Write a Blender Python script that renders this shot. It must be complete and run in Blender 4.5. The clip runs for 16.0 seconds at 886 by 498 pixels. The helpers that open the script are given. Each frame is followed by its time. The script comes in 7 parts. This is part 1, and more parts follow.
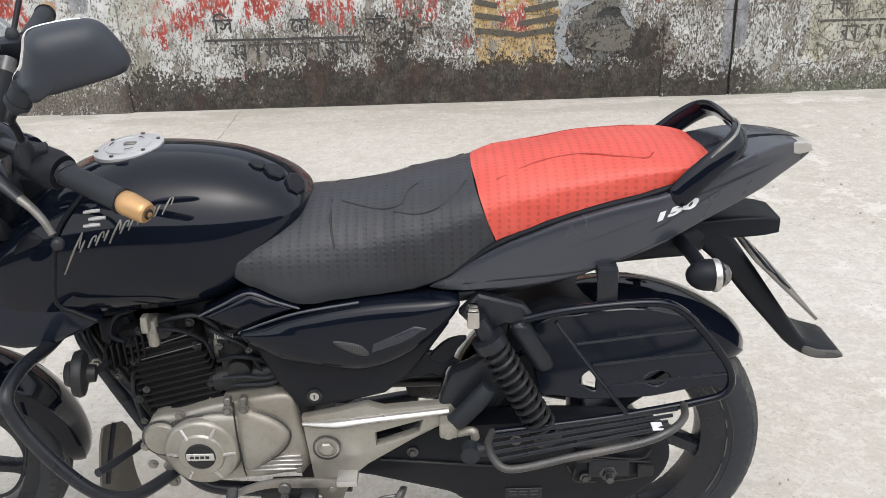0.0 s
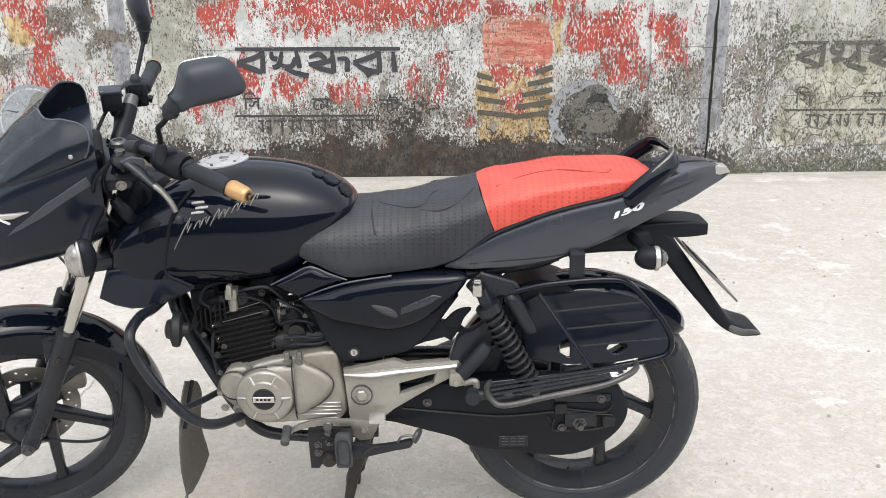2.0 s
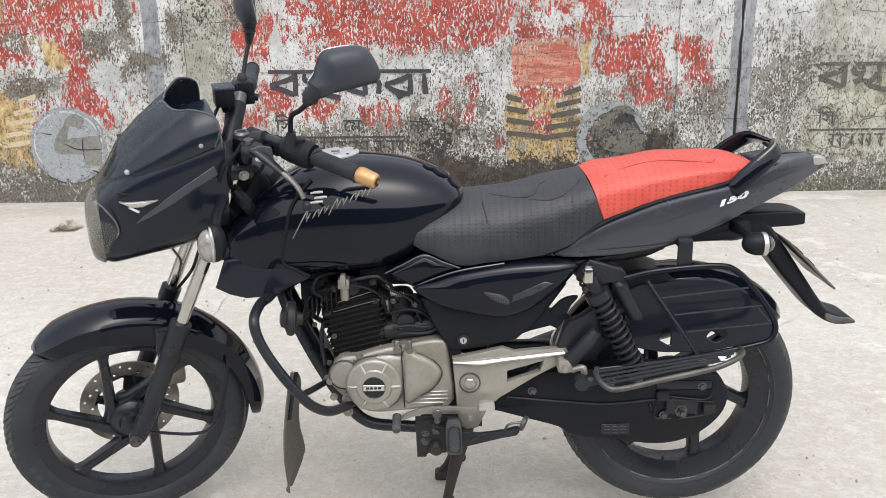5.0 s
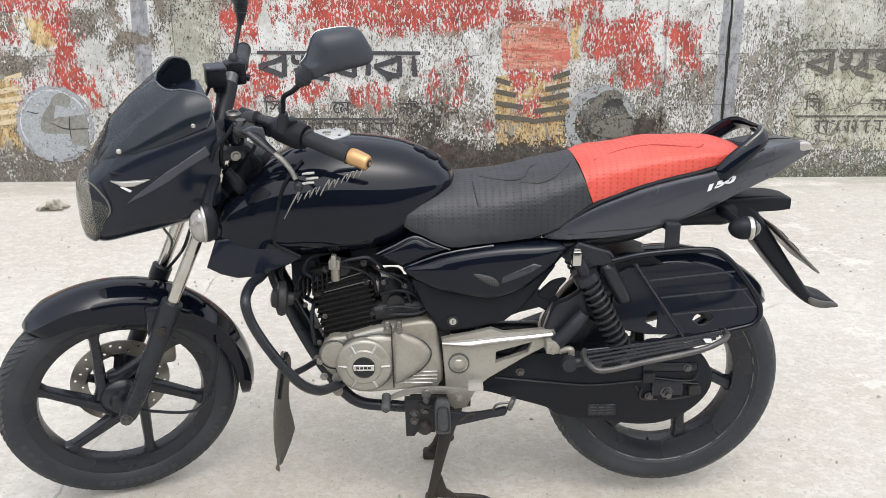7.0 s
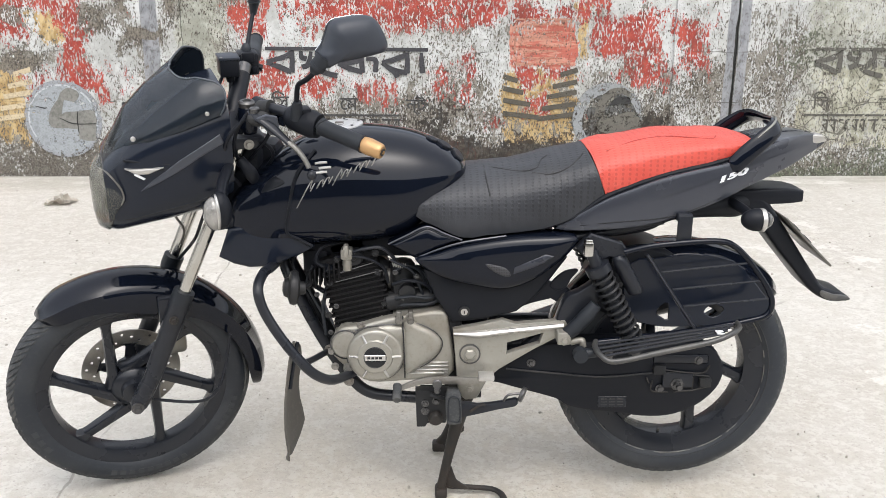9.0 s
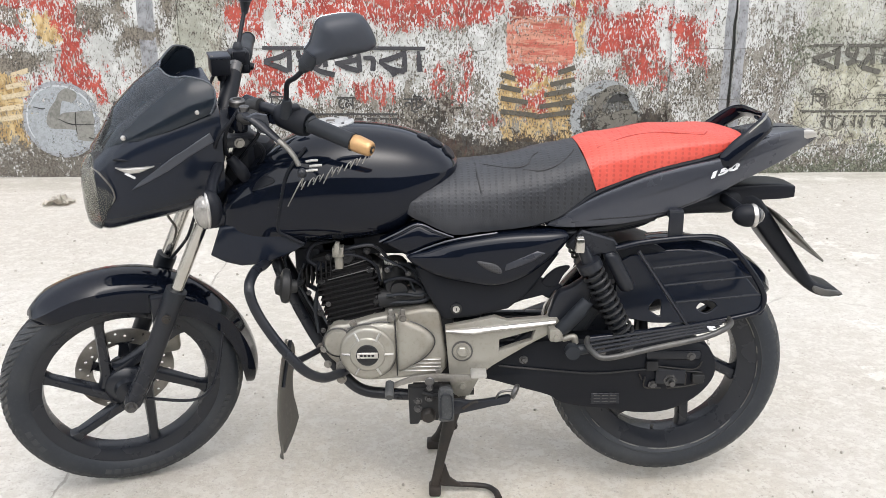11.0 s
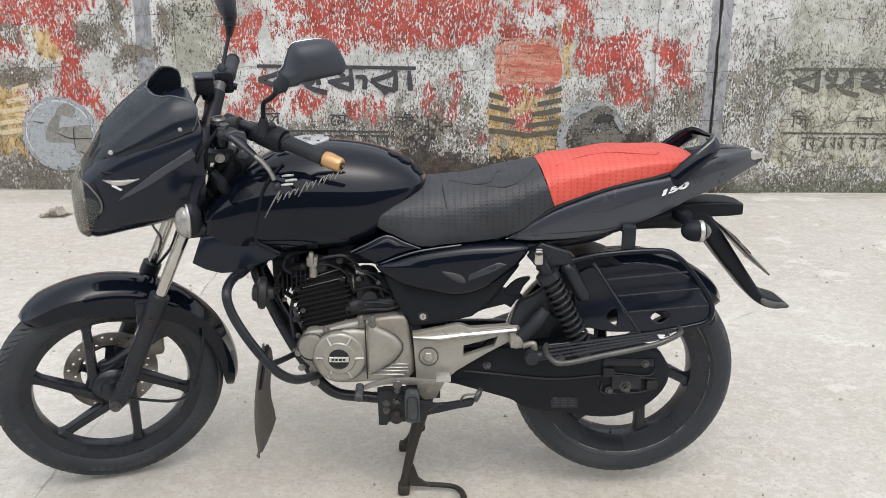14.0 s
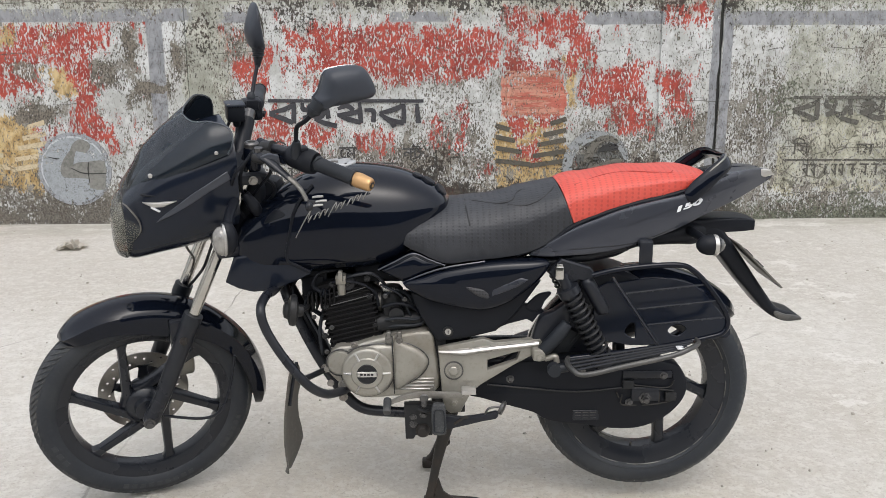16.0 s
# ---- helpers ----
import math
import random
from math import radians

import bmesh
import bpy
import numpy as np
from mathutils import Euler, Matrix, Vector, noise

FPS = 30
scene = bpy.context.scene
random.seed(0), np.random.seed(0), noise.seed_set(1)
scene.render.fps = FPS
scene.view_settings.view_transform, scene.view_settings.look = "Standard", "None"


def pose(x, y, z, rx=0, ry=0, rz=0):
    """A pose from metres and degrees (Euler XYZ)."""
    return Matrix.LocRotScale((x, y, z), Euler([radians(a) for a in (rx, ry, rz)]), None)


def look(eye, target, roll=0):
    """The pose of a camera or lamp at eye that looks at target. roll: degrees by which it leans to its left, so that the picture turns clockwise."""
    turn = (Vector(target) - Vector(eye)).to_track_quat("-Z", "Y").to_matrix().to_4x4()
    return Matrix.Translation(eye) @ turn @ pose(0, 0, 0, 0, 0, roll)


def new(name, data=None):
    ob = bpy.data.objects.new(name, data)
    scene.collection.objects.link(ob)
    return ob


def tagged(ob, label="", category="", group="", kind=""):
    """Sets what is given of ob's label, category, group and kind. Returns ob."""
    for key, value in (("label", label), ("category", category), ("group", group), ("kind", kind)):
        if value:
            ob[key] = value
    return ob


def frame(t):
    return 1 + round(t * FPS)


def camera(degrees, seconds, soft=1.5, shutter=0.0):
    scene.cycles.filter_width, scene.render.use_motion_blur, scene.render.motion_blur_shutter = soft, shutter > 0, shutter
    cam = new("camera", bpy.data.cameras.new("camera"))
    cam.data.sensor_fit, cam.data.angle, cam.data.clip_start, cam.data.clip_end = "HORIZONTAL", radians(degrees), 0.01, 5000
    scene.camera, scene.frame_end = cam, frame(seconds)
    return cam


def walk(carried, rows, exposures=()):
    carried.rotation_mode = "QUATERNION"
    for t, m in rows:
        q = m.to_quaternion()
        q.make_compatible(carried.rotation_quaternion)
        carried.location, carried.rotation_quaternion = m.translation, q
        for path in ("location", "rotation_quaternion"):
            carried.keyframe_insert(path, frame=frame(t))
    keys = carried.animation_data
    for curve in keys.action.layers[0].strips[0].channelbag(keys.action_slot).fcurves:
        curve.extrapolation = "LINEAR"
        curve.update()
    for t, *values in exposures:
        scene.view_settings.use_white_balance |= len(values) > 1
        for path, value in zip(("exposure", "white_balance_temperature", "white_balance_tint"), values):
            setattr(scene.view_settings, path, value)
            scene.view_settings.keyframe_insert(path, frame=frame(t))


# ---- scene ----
cam = camera(54.0, 16.0, soft=0.74)
PATH = [
    (0, (0.384, -1.43, 1.394), (0.363, 0.395, 0.576), -2.0),
    (0.5, (0.367, -1.667, 1.411), (0.344, 0.158, 0.593), -2.4),
    (1, (0.414, -1.824, 1.395), (0.393, 0.043, 0.677), -2.1),
    (1.5, (0.391, -1.954, 1.393), (0.349, -0.085, 0.684), -1.7),
    (2, (0.352, -1.964, 1.38), (0.341, -0.062, 0.762), -0.7),
    (2.5, (0.205, -2.005, 1.336), (0.234, -0.088, 0.765), -1.7),
    (3, (0.111, -2.053, 1.326), (0.126, -0.128, 0.783), -1.7),
    (5.3, (0.079, -2.035, 1.296), (0.097, -0.11, 0.753), -0.6),
    (5.5, (0.08, -2.027, 1.294), (0.11, -0.107, 0.737), -0.5),
    (6, (0.078, -2.044, 1.291), (0.115, -0.128, 0.719), -0.4),
    (6.5, (0.072, -2.056, 1.303), (0.11, -0.141, 0.727), -0.2),
    (7, (0.071, -2.058, 1.301), (0.112, -0.144, 0.721), -0.1),
    (7.5, (0.063, -2.069, 1.298), (0.093, -0.154, 0.722), -0.0),
    (8, (0.058, -2.06, 1.279), (0.094, -0.145, 0.705), 0.2),
    (8.5, (0.049, -2.064, 1.28), (0.083, -0.149, 0.702), 0.2),
    (11, (0.076, -2.068, 1.276), (0.104, -0.154, 0.694), -0.2),
    (11.5, (0.059, -2.079, 1.276), (0.087, -0.164, 0.701), -0.3),
    (12, (0.075, -2.081, 1.278), (0.103, -0.166, 0.702), -0.2),
    (12.5, (0.057, -2.072, 1.271), (0.079, -0.158, 0.69), -0.0),
    (13, (0.061, -2.06, 1.278), (0.088, -0.146, 0.697), 0.1),
    (13.5, (0.078, -2.105, 1.294), (0.109, -0.188, 0.724), 0.2),
    (14, (0.153, -2.198, 1.299), (0.182, -0.274, 0.755), 0.4),
    (14.5, (0.206, -2.326, 1.283), (0.229, -0.385, 0.801), 0.7),
    (15, (0.197, -2.367, 1.274), (0.208, -0.424, 0.801), 0.6),
    (15.5, (0.134, -2.323, 1.272), (0.146, -0.379, 0.804), 0.1),
    (16, (0.092, -2.288, 1.275), (0.12, -0.342, 0.81), -0.3),
]
EXPOSURES = ((0.0, 0.72), (0.5, 0.90), (1.0, 0.97), (1.5, 0.97), (2.0, 0.93), (2.5, 0.73), (3.0, 0.73), (5.5, 0.84), (8.5, 0.93), (11.0, 0.97), (12.5, 1.0), (13.0, 0.98), (13.5, 0.86), (14.0, 0.67), (14.5, 0.50), (15.0, 0.47), (16.0, 0.56))
walk(cam, [(t, look(eye, target, roll)) for t, eye, target, roll in PATH], EXPOSURES)

# ---- world, sun, exposure ----
GROUND_Z = 0.0
world = bpy.data.worlds.new("overcast_sky")
scene.world = world
world.use_nodes = True
_n, _l = world.node_tree.nodes, world.node_tree.links
sky = _n.new("ShaderNodeTexSky")
sky.sky_type, sky.sun_disc = "NISHITA", False
sky.sun_elevation, sky.sun_rotation = radians(61), radians(168)
sky.air_density, sky.dust_density, sky.ozone_density = 1.0, 4.0, 1.0
hsv = _n.new("ShaderNodeHueSaturation")
hsv.inputs["Saturation"].default_value = 0.34
_l.new(sky.outputs[0], hsv.inputs["Color"])
_l.new(hsv.outputs[0], _n["Background"].inputs["Color"])
_n["Background"].inputs["Strength"].default_value = 0.15
sun_data = bpy.data.lights.new("sun", "SUN")
sun_data.energy, sun_data.angle, sun_data.color = 0.80, radians(172), (1.0, 0.985, 0.965)
sun = new("sun", sun_data)
sun.matrix_world = look((0.6, -3.0, 5.6), (0, 0, 0))


# ---- materials ----
class Nodes:
    """A small node builder: every method returns an output socket."""

    def __init__(self, name):
        self.mat = bpy.data.materials.new(name)
        self.mat.use_nodes = True
        self.n, self.l = self.mat.node_tree.nodes, self.mat.node_tree.links
        self.bsdf = self.n["Principled BSDF"]
        self.co = self.n.new("ShaderNodeTexCoord").outputs["Object"]

    def put(self, socket, value):
        if hasattr(value, "node"):
            self.l.new(value, socket)
        else:
            socket.default_value = value

    def math(self, op, a, b=0.0, c=0.0, clamp=False):
        k = self.n.new("ShaderNodeMath")
        k.operation, k.use_clamp = op, clamp
        for s, v in zip(k.inputs, (a, b, c)):
            self.put(s, v)
        return k.outputs[0]

    def noise(self, scale, detail=4.0, rough=0.55, co=None, distort=0.0):
        k = self.n.new("ShaderNodeTexNoise")
        self.put(k.inputs["Vector"], co or self.co)
        self.put(k.inputs["Scale"], scale)
        k.inputs["Detail"].default_value, k.inputs["Roughness"].default_value = detail, rough
        k.inputs["Distortion"].default_value = distort
        return k.outputs["Fac"]

    def voronoi(self, scale, feature="F1", co=None, out="Distance"):
        k = self.n.new("ShaderNodeTexVoronoi")
        k.feature = feature
        self.put(k.inputs["Vector"], co or self.co)
        k.inputs["Scale"].default_value = scale
        return k.outputs[out]

    def ramp(self, x, lo, hi, a=0.0, b=1.0):
        k = self.n.new("ShaderNodeMapRange")
        k.interpolation_type = "SMOOTHSTEP"
        for s, v in zip(k.inputs, (x, lo, hi, a, b)):
            self.put(s, v)
        return k.outputs[0]

    def mix(self, f, a, b):
        k = self.n.new("ShaderNodeMix")
        k.data_type = "RGBA"
        self.put(k.inputs[0], f)
        self.put(k.inputs[6], (*a, 1) if isinstance(a, tuple) else a)
        self.put(k.inputs[7], (*b, 1) if isinstance(b, tuple) else b)
        return k.outputs[2]

    def stretch(self, x, y, z):
        k = self.n.new("ShaderNodeMapping")
        self.l.new(self.co, k.inputs[0])
        k.inputs["Scale"].default_value = (x, y, z)
        return k.outputs[0]

    def xyz(self, co=None):
        k = self.n.new("ShaderNodeSeparateXYZ")
        self.l.new(co or self.co, k.inputs[0])
        return k.outputs

    def bump(self, height, strength=0.3, distance=0.002):
        k = self.n.new("ShaderNodeBump")
        k.inputs["Strength"].default_value, k.inputs["Distance"].default_value = strength, distance
        self.l.new(height, k.inputs["Height"])
        self.l.new(k.outputs[0], self.bsdf.inputs["Normal"])

    def done(self, color, rough, metal=0.0, coat=0.0):
        b = self.bsdf.inputs
        self.put(b["Base Color"], (*color, 1) if isinstance(color, tuple) else color)
        self.put(b["Roughness"], rough)
        self.put(b["Metallic"], metal)
        b["Coat Weight"].default_value = coat
        b["Coat Roughness"].default_value = 0.06
        return self.mat


def worn(name, color, dirt, rough, metal=0.0, coat=0.0, scale=30.0, amount=0.35, relief=0.1, spec=0.5):
    """A base colour with dirt in patches, uneven gloss and fine grain."""
    m = Nodes(name)
    big, fine = m.noise(scale * 0.25, 5), m.noise(scale * 5, 3)
    d = m.math("MULTIPLY", m.ramp(big, 0.42, 0.72), amount)
    d2 = m.math("MULTIPLY", m.ramp(fine, 0.5, 0.75), amount * 0.4)
    c = m.mix(m.math("ADD", d, d2, clamp=True), color, dirt)
    m.bump(fine, relief, 0.0006)
    m.bsdf.inputs["Specular IOR Level"].default_value = spec
    return m.done(c, m.ramp(big, 0.3, 0.8, rough * 0.85, min(1.0, rough * 1.35)), metal, coat)


gloss_black = worn("gloss_black_paint", (0.0038, 0.0056, 0.0112), (0.0066, 0.0086, 0.0140), 0.05, 0.0, 0.0, 14, 0.25, 0.0, 0.30)
satin_black = worn("satin_black_plastic", (0.0078, 0.0092, 0.0132), (0.0145, 0.0158, 0.0190), 0.42, 0, 0, 30, 0.35, 0.15, 0.20)
frame_black = worn("black_painted_steel", (0.0135, 0.0155, 0.0210), (0.033, 0.0335, 0.035), 0.30, 0.0, 0, 34, 0.35, 0.1, 0.34)
engine_black = worn("black_engine_metal", (0.0165, 0.0175, 0.0195), (0.042, 0.040, 0.037), 0.42, 0.0, 0, 40, 0.45, 0.15, 0.28)
rubber = worn("grey_black_rubber", (0.0105, 0.0135, 0.0185), (0.022, 0.0255, 0.031), 0.50, 0, 0, 26, 0.5, 0.3, 0.40)
tyre_rubber = worn("dusty_tyre_rubber", (0.0175, 0.0215, 0.0280), (0.046, 0.049, 0.053), 0.50, 0, 0, 22, 0.6, 0.35, 0.42)
tread_dust = worn("dusty_tread_rubber", (0.042, 0.045, 0.048), (0.14, 0.138, 0.130), 0.75, 0, 0, 40, 0.75, 0.3, 0.3)
rim_black = worn("black_alloy", (0.0110, 0.0132, 0.0185), (0.024, 0.0255, 0.030), 0.27, 0.0, 0, 34, 0.35, 0.1, 0.42)
tail_grey = worn("dark_grey_paint", (0.043, 0.047, 0.060), (0.060, 0.063, 0.071), 0.24, 0.25, 0.3, 24, 0.25, 0.0)
alloy = worn("satin_aluminium", (0.33, 0.32, 0.285), (0.17, 0.14, 0.10), 0.40, 0.5, 0, 26, 0.5, 0.15)
alloy_bright = worn("bright_aluminium", (0.56, 0.55, 0.53), (0.3, 0.26, 0.21), 0.3, 0.7, 0, 30, 0.3)
chrome = worn("chrome", (0.58, 0.57, 0.54), (0.3, 0.27, 0.23), 0.14, 1.0, 0, 40, 0.2, 0.0)
steel = worn("dull_steel", (0.3, 0.29, 0.27), (0.13, 0.1, 0.08), 0.4, 0.8, 0, 60, 0.5)
steel_dark = worn("dark_steel", (0.09, 0.09, 0.092), (0.2, 0.19, 0.18), 0.3, 0.7, 0, 60, 0.4)
fin_black = worn("sooty_black_fins", (0.012, 0.012, 0.013), (0.024, 0.022, 0.021), 0.62, 0, 0, 40, 0.35, 0.1, 0.1)
steel_mid = worn("scuffed_steel", (0.2, 0.195, 0.18), (0.1, 0.085, 0.07), 0.4, 0.6, 0, 50, 0.5)
gold = worn("copper_gold_anodised", (0.56, 0.345, 0.165), (0.36, 0.2, 0.1), 0.4, 0.6, 0, 60, 0.3)
sheet_grey = worn("muddy_grey_plastic", (0.075, 0.070, 0.062), (0.185, 0.170, 0.145), 0.5, 0, 0, 16, 0.7, 0.3)
white_mark = worn("white_sticker", (0.75, 0.76, 0.78), (0.4, 0.4, 0.4), 0.4, 0, 0, 60, 0.25, 0.0)
tray_steel = worn("scuffed_grey_steel", (0.07, 0.07, 0.07), (0.2, 0.19, 0.17), 0.42, 0.4, 0, 40, 0.5)
mirror_shell = worn("dull_black_mirror_shell", (0.0205, 0.0255, 0.0365), (0.035, 0.039, 0.048), 0.42, 0, 0, 20, 0.3)
tyre_mark = worn("raised_rubber_mark", (0.030, 0.033, 0.038), (0.056, 0.058, 0.060), 0.6, 0, 0, 60, 0.6)
rust = worn("rusty_steel", (0.016, 0.0155, 0.015), (0.06, 0.045, 0.035), 0.55, 0.2, 0, 60, 0.55)
# Light caught by the fairing facet, put into colour; also the lever blank's grey
lit_facet_lever_grey = worn("lit_facet_and_lever_grey", (0.044, 0.049, 0.062), (0.060, 0.064, 0.074), 0.34, 0.1, 0, 20, 0.3, 0.0)
fairing_black = worn("semi_gloss_black_paint", (0.0082, 0.0115, 0.0205), (0.0130, 0.0165, 0.0245), 0.15, 0.0, 0.0, 14, 0.3, 0.0, 0.32)
# bluish reflection on the vent facet, put in as a lighter base colour
panel_facet_sheen = worn("panel_facet_sheen_grey", (0.024, 0.027, 0.037), (0.036, 0.038, 0.046), 0.30, 0, 0, 20, 0.3, 0.0)
cap_silver = worn("brushed_cap_aluminium", (0.50, 0.505, 0.51), (0.36, 0.36, 0.365), 0.34, 0.4, 0, 40, 0.3, 0.1)
red_lens = worn("red_lens", (0.28, 0.01, 0.01), (0.1, 0.02, 0.02), 0.12, 0, 0.5, 40, 0.2, 0.0)
smoke = worn("smoked_screen", (0.0240, 0.0330, 0.0460), (0.038, 0.048, 0.061), 0.12, 0, 0.5, 18, 0.35, 0.0)
bright_clear = worn("scratched_clear_lens", (0.11, 0.108, 0.102), (0.42, 0.405, 0.38), 0.10, 0.2, 0.6, 45, 0.8, 0.0)
amber_clear = worn("cloudy_clear_lens", (0.075, 0.076, 0.075), (0.19, 0.185, 0.175), 0.10, 0.25, 0.5, 60, 0.4, 0.0)


def glass_mat():
    m = Nodes("clear_lens")
    m.bsdf.inputs["Transmission Weight"].default_value = 0.92
    m.bsdf.inputs["IOR"].default_value = 1.12
    return m.done((0.62, 0.62, 0.57), m.ramp(m.noise(20), 0.3, 0.7, 0.06, 0.16))


def mirror_mat():
    m = Nodes("mirror_glass")
    return m.done((0.8, 0.82, 0.84), m.ramp(m.noise(30), 0.3, 0.8, 0.01, 0.05), 1.0)


def seat_mat(name, color, light, hollow_shade):
    """Embossed vinyl: rows of small upright ovals in columns, with a fine leather grain."""
    m = Nodes(name)
    x, y, z = m.xyz()
    s = m.math("ADD", m.math("MULTIPLY", z, 1.0), m.math("MULTIPLY", m.math("ABSOLUTE", y), -0.85))
    u = m.math("SUBTRACT", m.math("FRACT", m.math("MULTIPLY", x, 64.0)), 0.5)
    v = m.math("SUBTRACT", m.math("FRACT", m.math("MULTIPLY", s, 92.0)), 0.5)
    d = m.math("ADD", m.math("POWER", m.math("MULTIPLY", u, 4.0), 2.0), m.math("POWER", m.math("MULTIPLY", v, 2.4), 2.0))
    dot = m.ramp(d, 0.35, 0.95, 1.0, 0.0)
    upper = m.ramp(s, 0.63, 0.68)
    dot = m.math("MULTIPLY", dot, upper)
    grain = m.voronoi(420)
    big = m.noise(7, 4)
    c = m.mix(m.ramp(big, 0.35, 0.75), color, light)
    # shade in the oval hollows, painted into the colour besides the bump
    c = m.mix(m.math("MULTIPLY", dot, hollow_shade), c, tuple(0.35 * k for k in color))
    h = m.math("SUBTRACT", m.math("MULTIPLY", grain, 0.35), dot)
    m.bump(h, 0.45, 0.0012)
    return m.done(c, m.ramp(big, 0.3, 0.8, 0.42, 0.58))


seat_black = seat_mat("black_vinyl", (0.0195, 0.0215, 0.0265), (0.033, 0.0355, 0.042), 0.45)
# darker vinyls that put the shade of creases and seams into the colour
crease_shade_black = worn("crease_shade_black_vinyl", (0.008, 0.0085, 0.01), (0.02, 0.02, 0.022), 0.6, 0, 0, 40, 0.3)
crease_shade_red = worn("crease_shade_red_vinyl", (0.30, 0.022, 0.015), (0.36, 0.035, 0.025), 0.6, 0, 0, 40, 0.3)
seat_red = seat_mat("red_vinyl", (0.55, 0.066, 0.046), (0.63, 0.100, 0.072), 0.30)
lens_glass, mirror_glass = glass_mat(), mirror_mat()


def ground_mat():
    """Pale dusty concrete: a worn skin in ragged scales, grit, stains, a joint and damp by the wall's foot."""
    m = Nodes("pale_concrete")
    gx, gy, gz = m.xyz()
    blot, mid, grit = m.noise(0.6, 6, 0.62), m.noise(5.5, 8, 0.7), m.noise(75, 5, 0.72)
    c = m.mix(m.ramp(blot, 0.34, 0.66), (0.462, 0.440, 0.398), (0.540, 0.523, 0.486))
    c = m.mix(m.math("MULTIPLY", m.ramp(mid, 0.47, 0.66), 0.35), c, (0.43, 0.40, 0.35))
    # warm stain, brightened to offset the shade under and before the machine
    near_lift = m.math("MULTIPLY", m.ramp(gy, -0.9, 0.1, 0.25, 1.0), m.ramp(gy, 0.3, 1.3, 1.0, 0.0))
    near_lift = m.math("MULTIPLY", near_lift, m.math("MULTIPLY", m.ramp(gx, -0.9, -0.2), m.ramp(gx, 0.5, 1.4, 1.0, 0.15)))
    c = m.mix(m.math("MULTIPLY", near_lift, m.ramp(m.noise(2.1, 8, 0.7), 0.36, 0.62, 0.20, 0.60)), c, (0.575, 0.515, 0.415))
    # scales of the skin: lighter islands with a crisp ragged edge
    scale_a = m.noise(19, 9, 0.68, None, 0.4)
    scale_b = m.noise(58, 7, 0.70, None, 0.4)
    skin = m.ramp(m.math("ADD", m.math("MULTIPLY", scale_a, 0.6), m.math("MULTIPLY", scale_b, 0.4)), 0.515, 0.535)
    c = m.mix(m.math("MULTIPLY", skin, 0.30), c, (0.66, 0.645, 0.60))
    under = m.ramp(m.math("ADD", m.math("MULTIPLY", scale_a, 0.35), m.math("MULTIPLY", scale_b, 0.65)), 0.455, 0.475, 1.0, 0.0)
    c = m.mix(m.math("MULTIPLY", under, 0.24), c, (0.36, 0.33, 0.28))
    c = m.mix(m.math("MULTIPLY", m.ramp(grit, 0.56, 0.68), 0.55), c, (0.28, 0.26, 0.22))
    splash = m.math("MULTIPLY", m.ramp(m.noise(2.6, 9, 0.74), 0.57, 0.61), m.ramp(gx, 1.0, 1.6, 0.0, 0.5))
    c = m.mix(splash, c, (0.70, 0.685, 0.65))
    foot = m.math("MULTIPLY", m.ramp(gy, 3.35, 3.75), m.ramp(m.noise(2.4, 7, 0.68, m.stretch(0.6, 2.2, 1)), 0.46, 0.54))
    c = m.mix(m.math("MULTIPLY", foot, 0.5), c, (0.34, 0.325, 0.27))
    edge = m.voronoi(0.62, "DISTANCE_TO_EDGE")
    crack = m.math("MULTIPLY", m.ramp(m.math("ADD", edge, m.math("MULTIPLY", m.noise(14, 4), 0.012)), 0.0065, 0.010, 1.0, 0.0), m.ramp(blot, 0.56, 0.64))
    c = m.mix(m.math("MULTIPLY", crack, 0.4), c, (0.13, 0.12, 0.1))
    away = m.math("ABSOLUTE", m.math("ADD", m.math("ADD", gx, 0.912), m.math("MULTIPLY", m.math("SUBTRACT", m.noise(7, 6, 0.7), 0.5), 0.05)))
    joint = m.math("MULTIPLY", m.ramp(away, 0.0025, 0.006, 1.0, 0.0), m.ramp(m.noise(3.1, 4), 0.40, 0.56, 0.25, 1.0))
    c = m.mix(m.math("MULTIPLY", joint, 0.65), c, (0.17, 0.16, 0.135))
    c = m.mix(m.math("MULTIPLY", m.ramp(gx, -0.92, -0.90, 0.0, 0.14), m.ramp(gx, -0.5, 0.6, 1.0, 0.3)), c, (0.38, 0.355, 0.31))
    pits = m.math("MULTIPLY", m.ramp(m.voronoi(48), 0.09, 0.2, 1.0, 0.0), m.ramp(m.noise(9, 3), 0.50, 0.64))
    c = m.mix(m.math("MULTIPLY", pits, 0.6), c, (0.20, 0.18, 0.15))
    h = m.math("ADD", m.math("MULTIPLY", skin, 0.5), m.math("ADD", m.math("MULTIPLY", scale_b, 1.6), m.math("MULTIPLY", grit, 0.5)))
    h = m.math("SUBTRACT", h, m.math("ADD", m.math("ADD", crack, m.math("MULTIPLY", joint, 1.5)), m.math("ADD", m.math("MULTIPLY", pits, 0.5), m.math("MULTIPLY", under, 0.4))))
    m.bump(h, 0.55, 0.005)
    return m.done(c, m.ramp(mid, 0.3, 0.7, 0.75, 0.92))


concrete = ground_mat()

